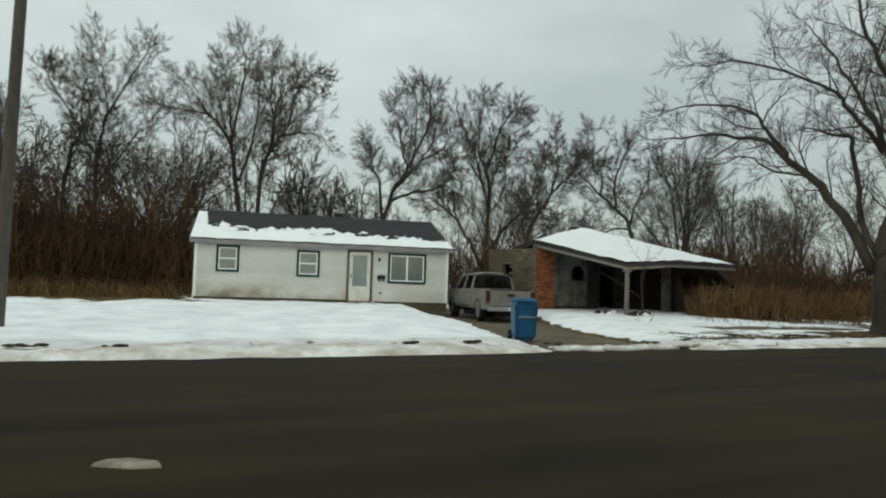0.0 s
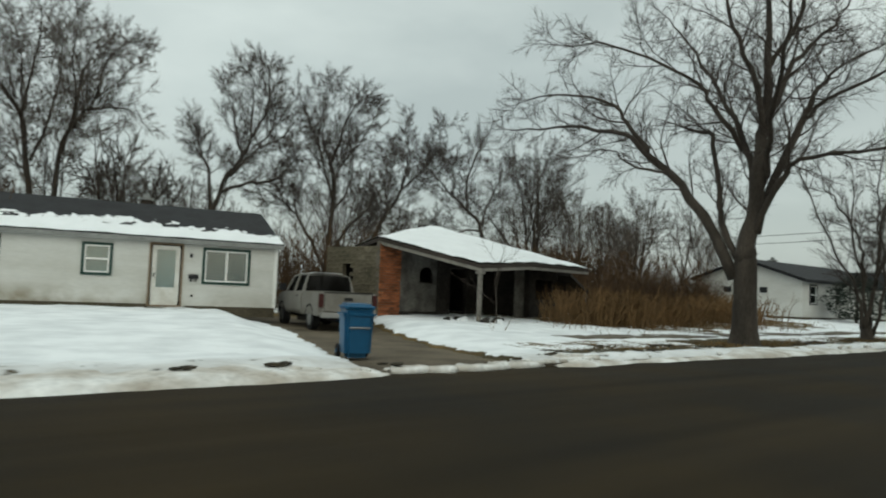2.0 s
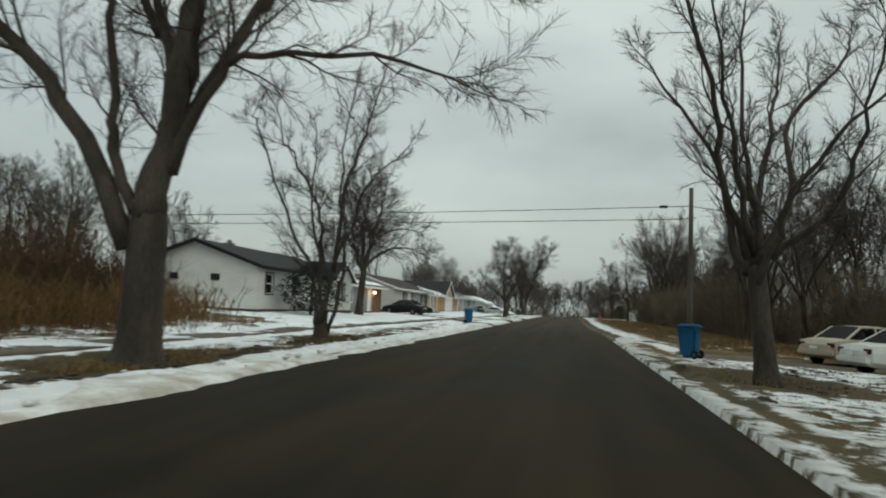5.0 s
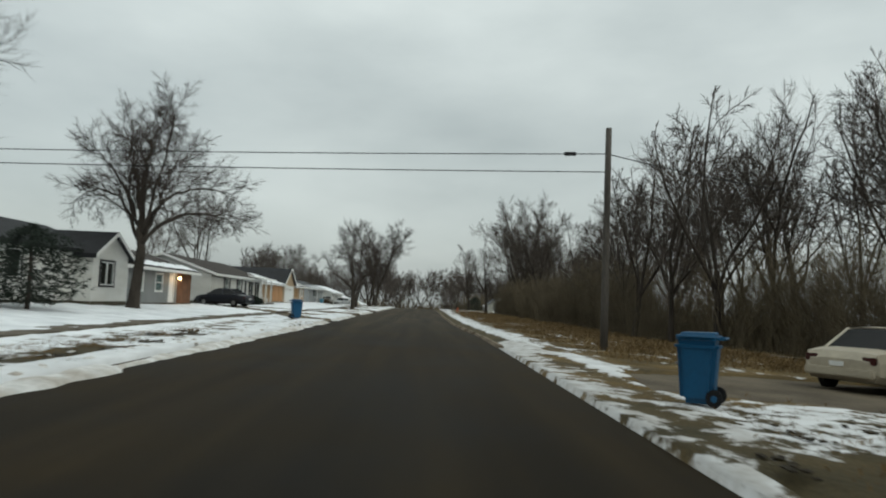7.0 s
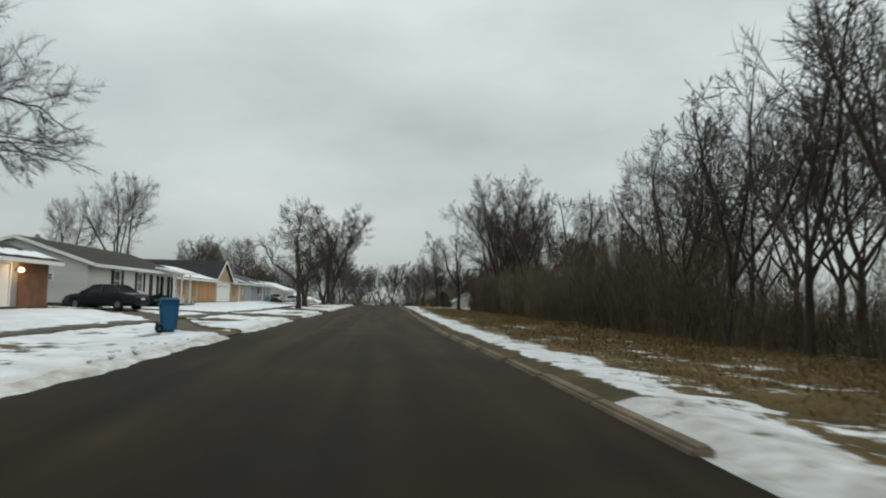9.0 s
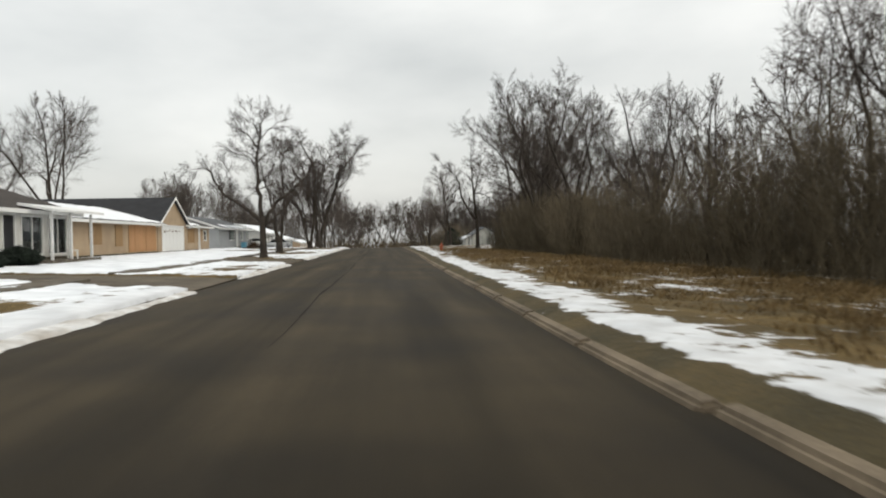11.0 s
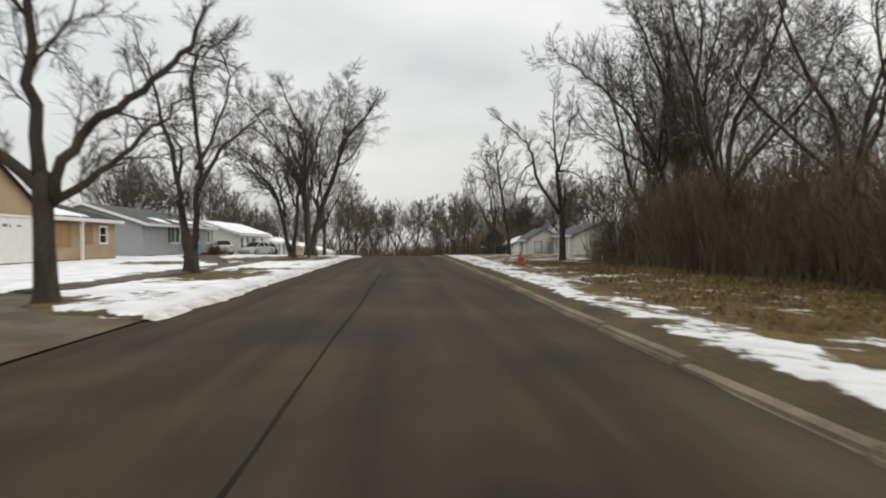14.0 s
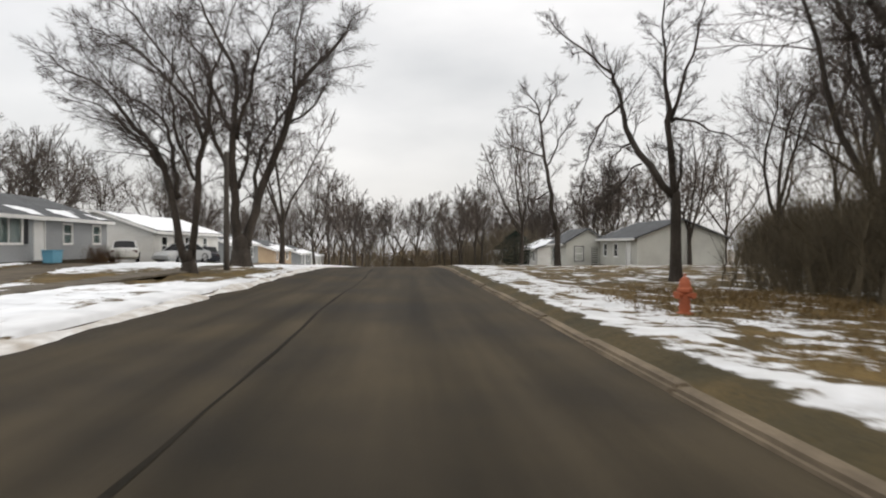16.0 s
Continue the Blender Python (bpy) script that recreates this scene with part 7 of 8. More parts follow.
def build_tan_house():
    h, roof, top = simple_house(pose(98.6, 25.4, 0.5), 17.4, 8.0, 2.35, 3.55, SIDING_TAN, SHINGLE_BROWN, "long tan house, its windows boarded with plywood",
                                [(4.0, 5.8, 0.75, 1.95, "board"), (8.2, 9.4, 0.6, 2.0, "board"), (10.6, 16.6, 0.1, 2.1, "bigboard")], [(3.0, 4.2, 1.0, 1.9, "board")],
                                snow=(-0.3, 17.4, -0.55, 3.9, lambda u, t: u + t * 0.5 < 17.2 + 0.3 * fbm(u, t, 1, 1) and t < 3.7 + 0.4 * fbm(u, 0, 0.6, 2.0)), over=0.55)
    g, groof, gtop = simple_house(pose(115.6, 25.35, 0.46), 8.2, 13.0, 2.4, 4.6, SIDING_TAN, SHINGLE, "tan front-gabled garage with a peeling white door",
                                  [(1.1, 7.2, 0.02, 2.15, "garage")], [], cross=True, over=0.45)
    clad(g, left_side(13.0, 0.002, 0), 13.0, 2.35, [], SIDING_TAN)
    r, rroof, rtop = simple_house(pose(123.9, 25.5, 0.46), 8.8, 7.0, 2.35, 3.3, SIDING_TAN, SHINGLE_BROWN, "low tan wing with boarded windows",
                                  [(0.8, 3.0, 0.75, 1.95, "board"), (4.6, 5.6, 0.9, 1.9, "board"), (6.6, 7.6, 0.9, 1.9, "dark")], [],
                                  snow=(-0.2, 6.0, -0.45, 3.4, lambda u, t: t > 0.4 * fbm(u, t, 1, 1) + 0.3 - 0.4 and u < 5.4 - t * 0.2), over=0.45)
    part("porch_post", Geo().box(3.6, 3.75, -0.4, -0.25, -0.1, 2.2), WHITE, r)


build_tan_house()


def build_blue_house():
    h, roof, top = simple_house(pose(137.6, 25.6, 0.45), 17.6, 8.0, 2.35, 3.7, SIDING_BLUE, SHINGLE_GREY, "pale blue-grey house with white casings",
                                [(5.6, 7.9, 0.9, 2.2, "shutters"), (9.0, 10.0, 0.05, 2.1, "door"), (12.0, 13.0, 0.9, 2.0, "blind"), (15.6, 16.6, 0.9, 2.0, "blind")], [(2.5, 3.4, 1.0, 2.0, "blind")], trim=WHITE,
                                snow=(-0.3, 17.9, -0.35, 2.2, lambda u, t: fbm(u, t, 0.5, 6.0) > 0.25 and t < 1.2))
    w, wr, wt = simple_house(pose(160.5, 24.6, 0.45 + crest(166)), 17.0, 8.0, 2.4, 3.8, SIDING, SHINGLE_GREY, "white house with a snowy roof and dark porch windows",
                             [(1.6, 2.8, 0.7, 2.0, "dark"), (4.2, 5.2, 0.05, 2.1, "door"), (7.0, 9.0, 0.8, 2.0, "dark"), (12.0, 13.2, 0.8, 2.0, "dark")], [], snow=(-0.3, 17.3, -0.35, 4.0, lambda u, t: t < 3.6 + 0.5 * fbm(u, t, 1, 1)))
    # darker walls and thinner snow stand in for shade on the distant houses
    for fx, fy, lab, wall in ((185, 25.5, "distant grey house under a patchy snowy roof", SIDING_GREY), (208, 25, "distant tan house under a patchy snowy roof", SIDING_TAN), (232, 25, "distant grey house under a snowy roof", SIDING_GREY), (258, 25.5, "distant white house under a snowy roof", SIDING)):
        simple_house(pose(fx, fy, 0.4 + crest(fx + 5)), 15.0, 8.0, 2.4, 3.8, wall, SHINGLE_GREY, lab, [(2.0, 3.2, 0.8, 2.0, "dark"), (6.0, 7.0, 0.05, 2.1, "door"), (10.0, 12.0, 0.8, 2.0, "dark")], [(3.0, 4.0, 1.0, 1.9, "dark")],
                     snow=(-0.3, 15.3, -0.35, 4.0, lambda u, t: t < 1.3 + 1.6 * fbm(u, t, 0.4, 1)))


build_blue_house()


def build_right_houses():
    def facing(x, y, z, W):
        return pose(x + W, y, z, 0, 0, 180)
    z = -0.05 + crest(164)
    h, roof, top = simple_house(facing(162.4, -10.9, z, 10.0), 10.0, 6.9, 2.4, 3.75, STUCCO, SHINGLE_GREY, "pale house with its gable to the wood",
                                [(1.2, 2.2, 0.8, 1.9, "dark"), (4.2, 5.2, 0.8, 1.9, "dark"), (7.4, 8.4, 0.05, 2.05, "door")], [], trim=WHITE)
    g, gr, gt = simple_house(facing(172.6, -7.8, -0.05 + crest(174), 6.5), 6.5, 4.0, 2.4, 3.6, STUCCO, SHINGLE_GREY, "pale gabled porch house across the street",
                             [(1.2, 2.2, 0.7, 2.0, "dark"), (3.6, 4.6, 0.05, 2.05, "door")], [], trim=BLACK_TRIM)
    face = right_side(4.0, 6.5) @ Matrix.Translation((0, -0.004, 0))
    clad(g, face, 4.0, 2.4, [(0.8, 1.6, 0.7, 2.0), (2.3, 3.0, 0.05, 2.0)], STUCCO, peak=1.2)
    window(g, face, 0.8, 1.6, 0.7, 2.0, trim=BLACK_TRIM, blind=DARK, wide=0.06)
    part("side_door", Geo().box(2.34, 2.96, 0.0, 0.05, 0.05, 1.96).move(face), BLACK_TRIM, g)
    for fx in (192, 214, 240):
        simple_house(facing(fx, -9.0, 0.1 + crest(fx + 5), 12.0), 12.0, 7.5, 2.4, 3.7, SIDING, SHINGLE_GREY, "distant white house across the street", [(2.0, 3.2, 0.8, 2.0, "dark"), (6.0, 7.0, 0.05, 2.1, "door"), (9.0, 10.4, 0.8, 2.0, "dark")], [],
                     snow=(-0.3, 12.3, -0.35, 3.6, lambda u, t: t < 3.0 + 0.7 * fbm(u, t, 0.8, 1)))


build_right_houses()


# ---------------------------------------------------------------- poles and wires
def sag(g, a, b, drop, r=0.018):
    a, b = Vector(a), Vector(b)
    pts = [a.lerp(b, i / 16) - Vector((0, 0, drop * 4 * (i / 16) * (1 - i / 16))) for i in range(17)]
    g.tube(pts, [r] * 17, 5)


def build_pole(x, y, height, lean, label, arm):
    p = thing("utility_pole", pose(x, y, rise(x, y)), label, "utility pole", "utility poles")
    g = Geo().tube([Vector((lean[0] * t, lean[1] * t, -0.4 + (height + 0.4) * t)) for t in (0, 0.25, 0.5, 0.75, 1)], [0.135, 0.125, 0.115, 0.11, 0.1], 12)
    part("shaft", g, POLE, p, smooth=True)
    t = (height - 0.8) / height
    part("insulator", cyl((lean[0] * t + 0.12, lean[1] * t, height - 0.8), (lean[0] * t + 0.24, lean[1] * t, height - 0.8), 0.05, 8), RUBBER, p)
    part("insulator", cyl((lean[0] * t + 0.1, lean[1] * t, height - 1.5), (lean[0] * t + 0.22, lean[1] * t, height - 1.5), 0.05, 8), RUBBER, p)
    if arm:
        part("bracket_arm", Geo().tube([Vector((lean[0], lean[1], height - 0.15)), Vector((lean[0] - 0.5, lean[1] - 0.3, height + 0.1))], [0.03, 0.03], 6), STEEL, p)
    return p


build_pole(-2.12, 16.0, 9.2, (0.08, -0.05), "leaning weathered wooden utility pole at the corner", True)
build_pole(46.4, 0.66, 7.62, (0.0, 0.0), "weathered wooden utility pole on the verge", False)
build_pole(141.3, 14.7, 5.2, (0.0, 0.0), "thin dark pole beside a tree", False)


def build_wires():
    w = thing("wire", pose(0, 0, 0), "two dark overhead cables crossing the street", "cable")
    a, b = Geo(), Geo()
    sag(a, (46.4, 0.68, 6.66), (49.8, 44.0, 6.1), 0.2)
    sag(b, (46.4, 0.68, 6.03), (49.2, 44.0, 5.5), 0.15)
    part("cable", a, WIRE, w)
    part("cable", b, WIRE, w)
    part("splice", cyl((46.49, 1.75, 6.632), (46.52, 2.15, 6.622), 0.07, 8), WIRE, w, "dark cable splice")
    c = Geo()
    sag(c, (46.4, 0.68, 6.66), (52.0, -14.0, 6.4), 0.3)
    part("cable", c, WIRE, w)
    end = thing("utility_pole", pose(49.5, 44.05, 0.4), "far wooden utility pole behind the houses", "utility pole", "utility poles")
    part("shaft", cyl((0, 0, -0.5), (0, 0, 6.9), 0.14, 10, 0.1), POLE, end, smooth=True)


build_wires()


# ---------------------------------------------------------------- bins and hydrant
def build_bin():
    b = thing("wheeled_bin", pose(9.05, 14.4, 0.0, 0, 0, -18), "blue plastic wheeled bin standing in the snow", "bin", "blue wheeled bins")
    body = Geo().hull([(-0.255, -0.28, 0.03), (0.255, -0.28, 0.03), (0.255, 0.24, 0.03), (-0.255, 0.24, 0.03)], [(-0.29, -0.345, 0.92), (0.29, -0.345, 0.92), (0.29, 0.31, 0.92), (-0.29, 0.31, 0.92)])
    part("body", body, BLUE, b, bevel=0.085)
    part("rim", Geo().hull([(-0.30, -0.36, 0.76), (0.30, -0.36, 0.76), (0.30, 0.325, 0.76), (-0.30, 0.325, 0.76)], [(-0.325, -0.385, 0.94), (0.325, -0.385, 0.94), (0.325, 0.345, 0.94), (-0.325, 0.345, 0.94)]), BLUE, b, bevel=0.07)
    part("lift_bar", cyl((-0.2, -0.345, 0.6), (0.2, -0.345, 0.6), 0.018, 8), STEEL, b)
    part("lid", Geo().hull([(-0.33, -0.39, 0.945), (0.33, -0.39, 0.945), (0.33, 0.35, 0.945), (-0.33, 0.35, 0.945)], [(-0.27, -0.31, 1.05), (0.27, -0.31, 1.05), (0.27, 0.31, 1.06), (-0.27, 0.31, 1.06)]), BLUE, b, bevel=0.05)
    part("handle", cyl((-0.24, 0.42, 0.98), (0.24, 0.42, 0.98), 0.018, 8), BLUE, b)
    for s in (-1, 1):
        part("handle_arm", Geo().box(s * 0.22 - 0.015, s * 0.22 + 0.015, 0.3, 0.43, 0.955, 1.0), BLUE, b)
        w = part("wheel", cyl((s * 0.24, 0.27, 0.13), (s * 0.31, 0.27, 0.13), 0.13, 18), RUBBER, b, bevel=0.012)
        part("hub", cyl((s * 0.25, 0.27, 0.13), (s * 0.318, 0.27, 0.13), 0.05, 12), BLUE, w)
    part("axle", cyl((-0.24, 0.27, 0.13), (0.24, 0.27, 0.13), 0.014, 8), STEEL, b)
    part("emblem", Geo().box(-0.06, 0.06, -0.335, -0.322, 0.66, 0.78), WHITE, b, "small pale printed emblem").rotation_euler = (radians(-7), 0, 0)
    return b


first_bin = build_bin()
for bx, by, turn in ((33.0, 2.85, 150), (59.6, 13.4, 20)):
    o = copy_thing(first_bin, pose(bx, by, rise(bx, by) + 0.03, 0, 0, turn) @ Matrix.Diagonal((0.92, 0.84, 0.97, 1)))
    tagged(o, "blue plastic wheeled bin at the kerb")


def build_hydrant():
    x, y = 123.6, 1.6
    h = thing("fire_hydrant", pose(x, y, rise(x, y), 0, 0, 30), "faded orange fire hydrant in dead grass", "hydrant")
    prof = [(0.16, -0.1), (0.16, 0.04), (0.11, 0.06), (0.10, 0.42), (0.15, 0.45), (0.15, 0.50), (0.12, 0.53), (0.11, 0.62), (0.07, 0.70), (0.03, 0.73)]
    part("barrel", Geo().tube([Vector((0, 0, z)) for _, z in prof], [r for r, _ in prof], 18), HYDRANT, h, smooth=False)
    part("top_nut", cyl((0, 0, 0.72), (0, 0, 0.79), 0.03, 5), HYDRANT, h)
    for a in (0, 90, 180):
        d = az(a, 0)
        n = part("nozzle", Geo().tube([d * 0.08 + Vector((0, 0, 0.38)), d * 0.20 + Vector((0, 0, 0.38))], [0.055, 0.055], 12), HYDRANT, h)
        part("cap", Geo().tube([d * 0.19 + Vector((0, 0, 0.38)), d * 0.23 + Vector((0, 0, 0.38))], [0.07, 0.065], 6), HYDRANT, n)


build_hydrant()


# ---------------------------------------------------------------- vehicles
def loft(sections):
    """A closed body from cross-sections along x: each is (x, list of (y, z)) on one side, mirrored."""
    g = Geo()
    k = None
    for x, half in sections:
        full = [(x, y, z) for y, z in half] + [(x, -y, z) for y, z in reversed(half)]
        k = len(full)
        g.v += full
    n = len(sections)
    for i in range(n - 1):
        for j in range(k):
            g.f.append((i * k + j, i * k + (j + 1) % k, (i + 1) * k + (j + 1) % k, (i + 1) * k + j))
    g.f.append(tuple(range(k)))
    g.f.append(tuple(reversed(range((n - 1) * k, n * k))))
    return g


def add_wheels(car, xs, half, r, width):
    for x in xs:
        for s in (-1, 1):
            w = part("wheel", cyl((x, s * (half - width), r), (x, s * half, r), r, 26), RUBBER, car, bevel=0.03)
            part("rim", cyl((x, s * (half - 0.03), r), (x, s * (half + 0.008), r), r * 0.62, 20, r * 0.56), STEEL, w)
            part("arch", Geo().tube([Vector((x + math.cos(a) * (r + 0.07), s * (half + 0.004), r + math.sin(a) * (r + 0.07))) for a in np.linspace(0, math.pi, 13)], [0.03] * 13, 5), RUBBER, w)


def build_sedan(paint, m, label):
    c = thing("car", m, label, "car", "parked cars")
    lo = 0.22

    def sec(x, half, belt, bot=lo):
        return (x, [(half * 0.86, bot), (half, bot + 0.14), (half * 1.0, belt * 0.78), (half * 0.95, belt), (half * 0.5, belt + 0.035)])
    body = loft([sec(-2.28, 0.66, 0.72, 0.38), sec(-2.18, 0.80, 0.88, 0.3), sec(-1.5, 0.86, 0.96), sec(-0.8, 0.88, 0.95), sec(0.3, 0.88, 0.93), sec(1.0, 0.87, 0.92), sec(1.8, 0.84, 0.82), sec(2.2, 0.74, 0.70, 0.3), sec(2.32, 0.58, 0.58, 0.36)])
    part("body", body, paint, c, smooth=False, bevel=0.02)
    # solid black block added so that no daylight shows through the windows
    part("cabin_block", Geo().hull([(-1.35, -0.62, 0.9), (0.95, -0.62, 0.9), (0.95, 0.62, 0.9), (-1.35, 0.62, 0.9)], [(-0.85, -0.5, 1.33), (0.3, -0.5, 1.33), (0.3, 0.5, 1.33), (-0.85, 0.5, 1.33)]), DARK, c, "black block filling the cabin to stop light through the glass")

    def cab(x, half, z):
        return (x, [(half + 0.12 if z < 1.0 else half, 0.86), (half, z), (half * 0.5, z + 0.03)])
    part("roof", loft([(-0.86, [(0.60, 1.36), (0.55, 1.41), (0.3, 1.43)]), (-0.3, [(0.64, 1.37), (0.58, 1.43), (0.3, 1.455)]), (0.35, [(0.62, 1.35), (0.56, 1.41), (0.3, 1.43)])]), paint, c, smooth=True)
    glass_geo = loft([(-1.62, [(0.70, 0.90), (0.66, 0.95), (0.3, 0.97)]), (-0.92, [(0.78, 0.90), (0.60, 1.36), (0.3, 1.40)]), (0.38, [(0.78, 0.89), (0.61, 1.345), (0.3, 1.39)]), (1.15, [(0.74, 0.88), (0.68, 0.93), (0.3, 0.96)])])
    part("window_glass", glass_geo, CARGLASS, c)
    for s in (-1, 1):
        for (x0, z0, y0), (x1, z1, y1) in (((-1.62, 0.93, 0.69), (-0.86, 1.38, 0.6)), ((1.15, 0.92, 0.70), (0.38, 1.37, 0.61)), ((-0.25, 0.93, 0.80), (-0.25, 1.39, 0.635))):
            part("pillar", Geo().tube([Vector((x0, s * y0, z0)), Vector((x1, s * y1, z1))], [0.045, 0.04], 6), paint, c)
    for s in (-1, 1):
        part("tail_light", Geo().box(-2.27, -2.12, s * 0.62 - 0.14, s * 0.62 + 0.14, 0.66, 0.82), TAIL, c, bevel=0.015)
        part("headlight", Geo().box(2.1, 2.27, s * 0.56 - 0.16, s * 0.56 + 0.16, 0.56, 0.68), LAMPGLASS, c, bevel=0.02)
        part("mirror", Geo().box(0.78, 0.92, s * 0.98 - 0.08, s * 0.98 + 0.08, 0.92, 1.04), paint, c, bevel=0.02)
        part("door_handle", Geo().box(-0.15, 0.02, s * 0.885 - 0.02, s * 0.885 + 0.02, 0.78, 0.81), paint, c)
    part("bumper", Geo().box(-2.36, -2.2, -0.74, 0.74, 0.38, 0.56), paint, c, bevel=0.03)
    part("bumper", Geo().box(2.22, 2.38, -0.70, 0.70, 0.34, 0.52), paint, c, bevel=0.03)
    part("number_plate", Geo().box(-2.375, -2.362, -0.15, 0.15, 0.6, 0.7), WHITE, c)
    add_wheels(c, (-1.38, 1.36), 0.86, 0.31, 0.2)
    return c


def on_ground(x, y, turn, lift=-0.03):
    return pose(x, y, rise(x, y) + lift, 0, 0, turn)


build_sedan(CAR_BEIGE, on_ground(39.0, -4.2, -62), "old beige saloon car parked on a driveway")
build_sedan(CAR_WHITE, on_ground(34.5, -4.2, -78), "white saloon car parked on a slushy yard")
build_sedan(CAR_DARK, on_ground(79.6, 22.8, 72), "dark saloon car parked on a driveway")
build_sedan(CAR_WHITE, on_ground(157.0, 25.2, 20), "white saloon car parked before a house")
build_sedan(CAR_SILVER, on_ground(160.5, 22.6, 160), "pale silver saloon car on a driveway")
build_sedan(CAR_DARK, on_ground(168, 23.0, 20), "dark car parked far along the driveways")


def build_pickup():
    t = thing("pickup_truck", pose(13.4, 22.2, -0.04, 0, 0, 79), "dirty silver crew-cab pickup truck on the driveway", "truck")

    def sec(x, half, top, bot):
        return (x, [(half * 0.9, bot), (half, bot + 0.12), (half, top * 0.82), (half * 0.975, top), (half * 0.6, top + 0.01)])
    # x runs from the tailgate forwards
    part("body", loft([sec(2.1, 0.98, 1.28, 0.48), sec(3.2, 0.98, 1.26, 0.48), sec(4.3, 0.98, 1.25, 0.48), sec(5.1, 0.96, 1.20, 0.5), sec(5.65, 0.90, 1.12, 0.5), sec(5.78, 0.80, 1.0, 0.55)]), SILVER, t, bevel=0.03)
    part("roof", loft([(2.25, [(0.70, 1.80), (0.66, 1.88), (0.3, 1.91)]), (3.1, [(0.74, 1.82), (0.69, 1.91), (0.3, 1.94)]), (3.95, [(0.70, 1.80), (0.65, 1.87), (0.3, 1.9)])]), SILVER, t, smooth=True)
    part("window_glass", loft([(2.13, [(0.88, 1.27), (0.71, 1.80), (0.3, 1.84)]), (3.95, [(0.88, 1.26), (0.70, 1.79), (0.3, 1.84)]), (4.6, [(0.82, 1.24), (0.76, 1.28), (0.3, 1.3)])]), CARGLASS, t)
    for s in (-1, 1):
        for x0, z0, y0, x1, z1, y1 in ((2.16, 1.26, 0.88, 2.2, 1.83, 0.72), (4.6, 1.25, 0.82, 3.95, 1.81, 0.7), (3.2, 1.26, 0.89, 3.2, 1.83, 0.73)):
            part("pillar", Geo().tube([Vector((x0, s * y0, z0)), Vector((x1, s * y1, z1))], [0.06, 0.05], 6), SILVER, t)
    # black filler added to keep light from passing through the cab glass
    part("cabin_block", Geo().hull([(2.25, -0.72, 1.2), (4.3, -0.72, 1.2), (4.3, 0.72, 1.2), (2.25, 0.72, 1.2)], [(2.25, -0.6, 1.78), (3.8, -0.6, 1.78), (3.8, 0.6, 1.78), (2.25, 0.6, 1.78)]), DARK, t, "black block filling the cab to stop light through the glass")
    bed = Geo()
    for s in (-1, 1):
        bed.hull([(0.05, s * 0.98, 0.5), (2.08, s * 0.98, 0.5), (2.08, s * 0.80, 0.5), (0.05, s * 0.80, 0.5)], [(0.05, s * 0.96, 1.26), (2.08, s * 0.96, 1.27), (2.08, s * 0.84, 1.27), (0.05, s * 0.84, 1.26)])
    bed.box(0.05, 2.08, -0.8, 0.8, 0.62, 0.68)
    part("cargo_bed", bed, SILVER, t, bevel=0.02)
    gate = part("tailgate", Geo().box(0.0, 0.07, -0.80, 0.80, 0.64, 1.24), SILVER, t, bevel=0.02)
    part("handle", Geo().box(-0.02, 0.0, -0.14, 0.14, 1.0, 1.1), BLACK_TRIM, gate)
    part("top_strip", Geo().box(-0.01, 0.09, -0.8, 0.8, 1.24, 1.27), BLACK_TRIM, gate)
    part("bumper", Geo().box(-0.2, 0.02, -0.94, 0.94, 0.46, 0.62), CHROME, t, bevel=0.03)
    part("number_plate", Geo().box(-0.215, -0.203, -0.15, 0.15, 0.48, 0.58), WHITE, t)
    for s in (-1, 1):
        part("tail_light", Geo().box(-0.02, 0.1, s * 0.90 - 0.075, s * 0.90 + 0.075, 0.78, 1.2), TAIL, t, bevel=0.015)
        part("headlight", Geo().box(5.66, 5.8, s * 0.66 - 0.18, s * 0.66 + 0.18, 0.82, 1.0), LAMPGLASS, t, bevel=0.02)
        part("mirror", Geo().box(4.05, 4.2, s * 1.12 - 0.12, s * 1.12 + 0.12, 1.26, 1.52), BLACK_TRIM, t, bevel=0.02)
        part("door_handle", Geo().box(2.5, 2.68, s * 0.99 - 0.02, s * 0.99 + 0.02, 1.08, 1.12), BLACK_TRIM, t)
    part("roof_snow", loft([(2.35, [(0.55, 1.89), (0.5, 1.925), (0.2, 1.94)]), (3.8, [(0.55, 1.89), (0.5, 1.925), (0.2, 1.94)])]), SNOW, t, "thin snow on the cab roof", smooth=True)
    part("chassis", Geo().box(0.2, 5.5, -0.5, 0.5, 0.34, 0.52), RUBBER, t)
    add_wheels(t, (1.05, 4.75), 0.96, 0.39, 0.26)
    return t


build_pickup()


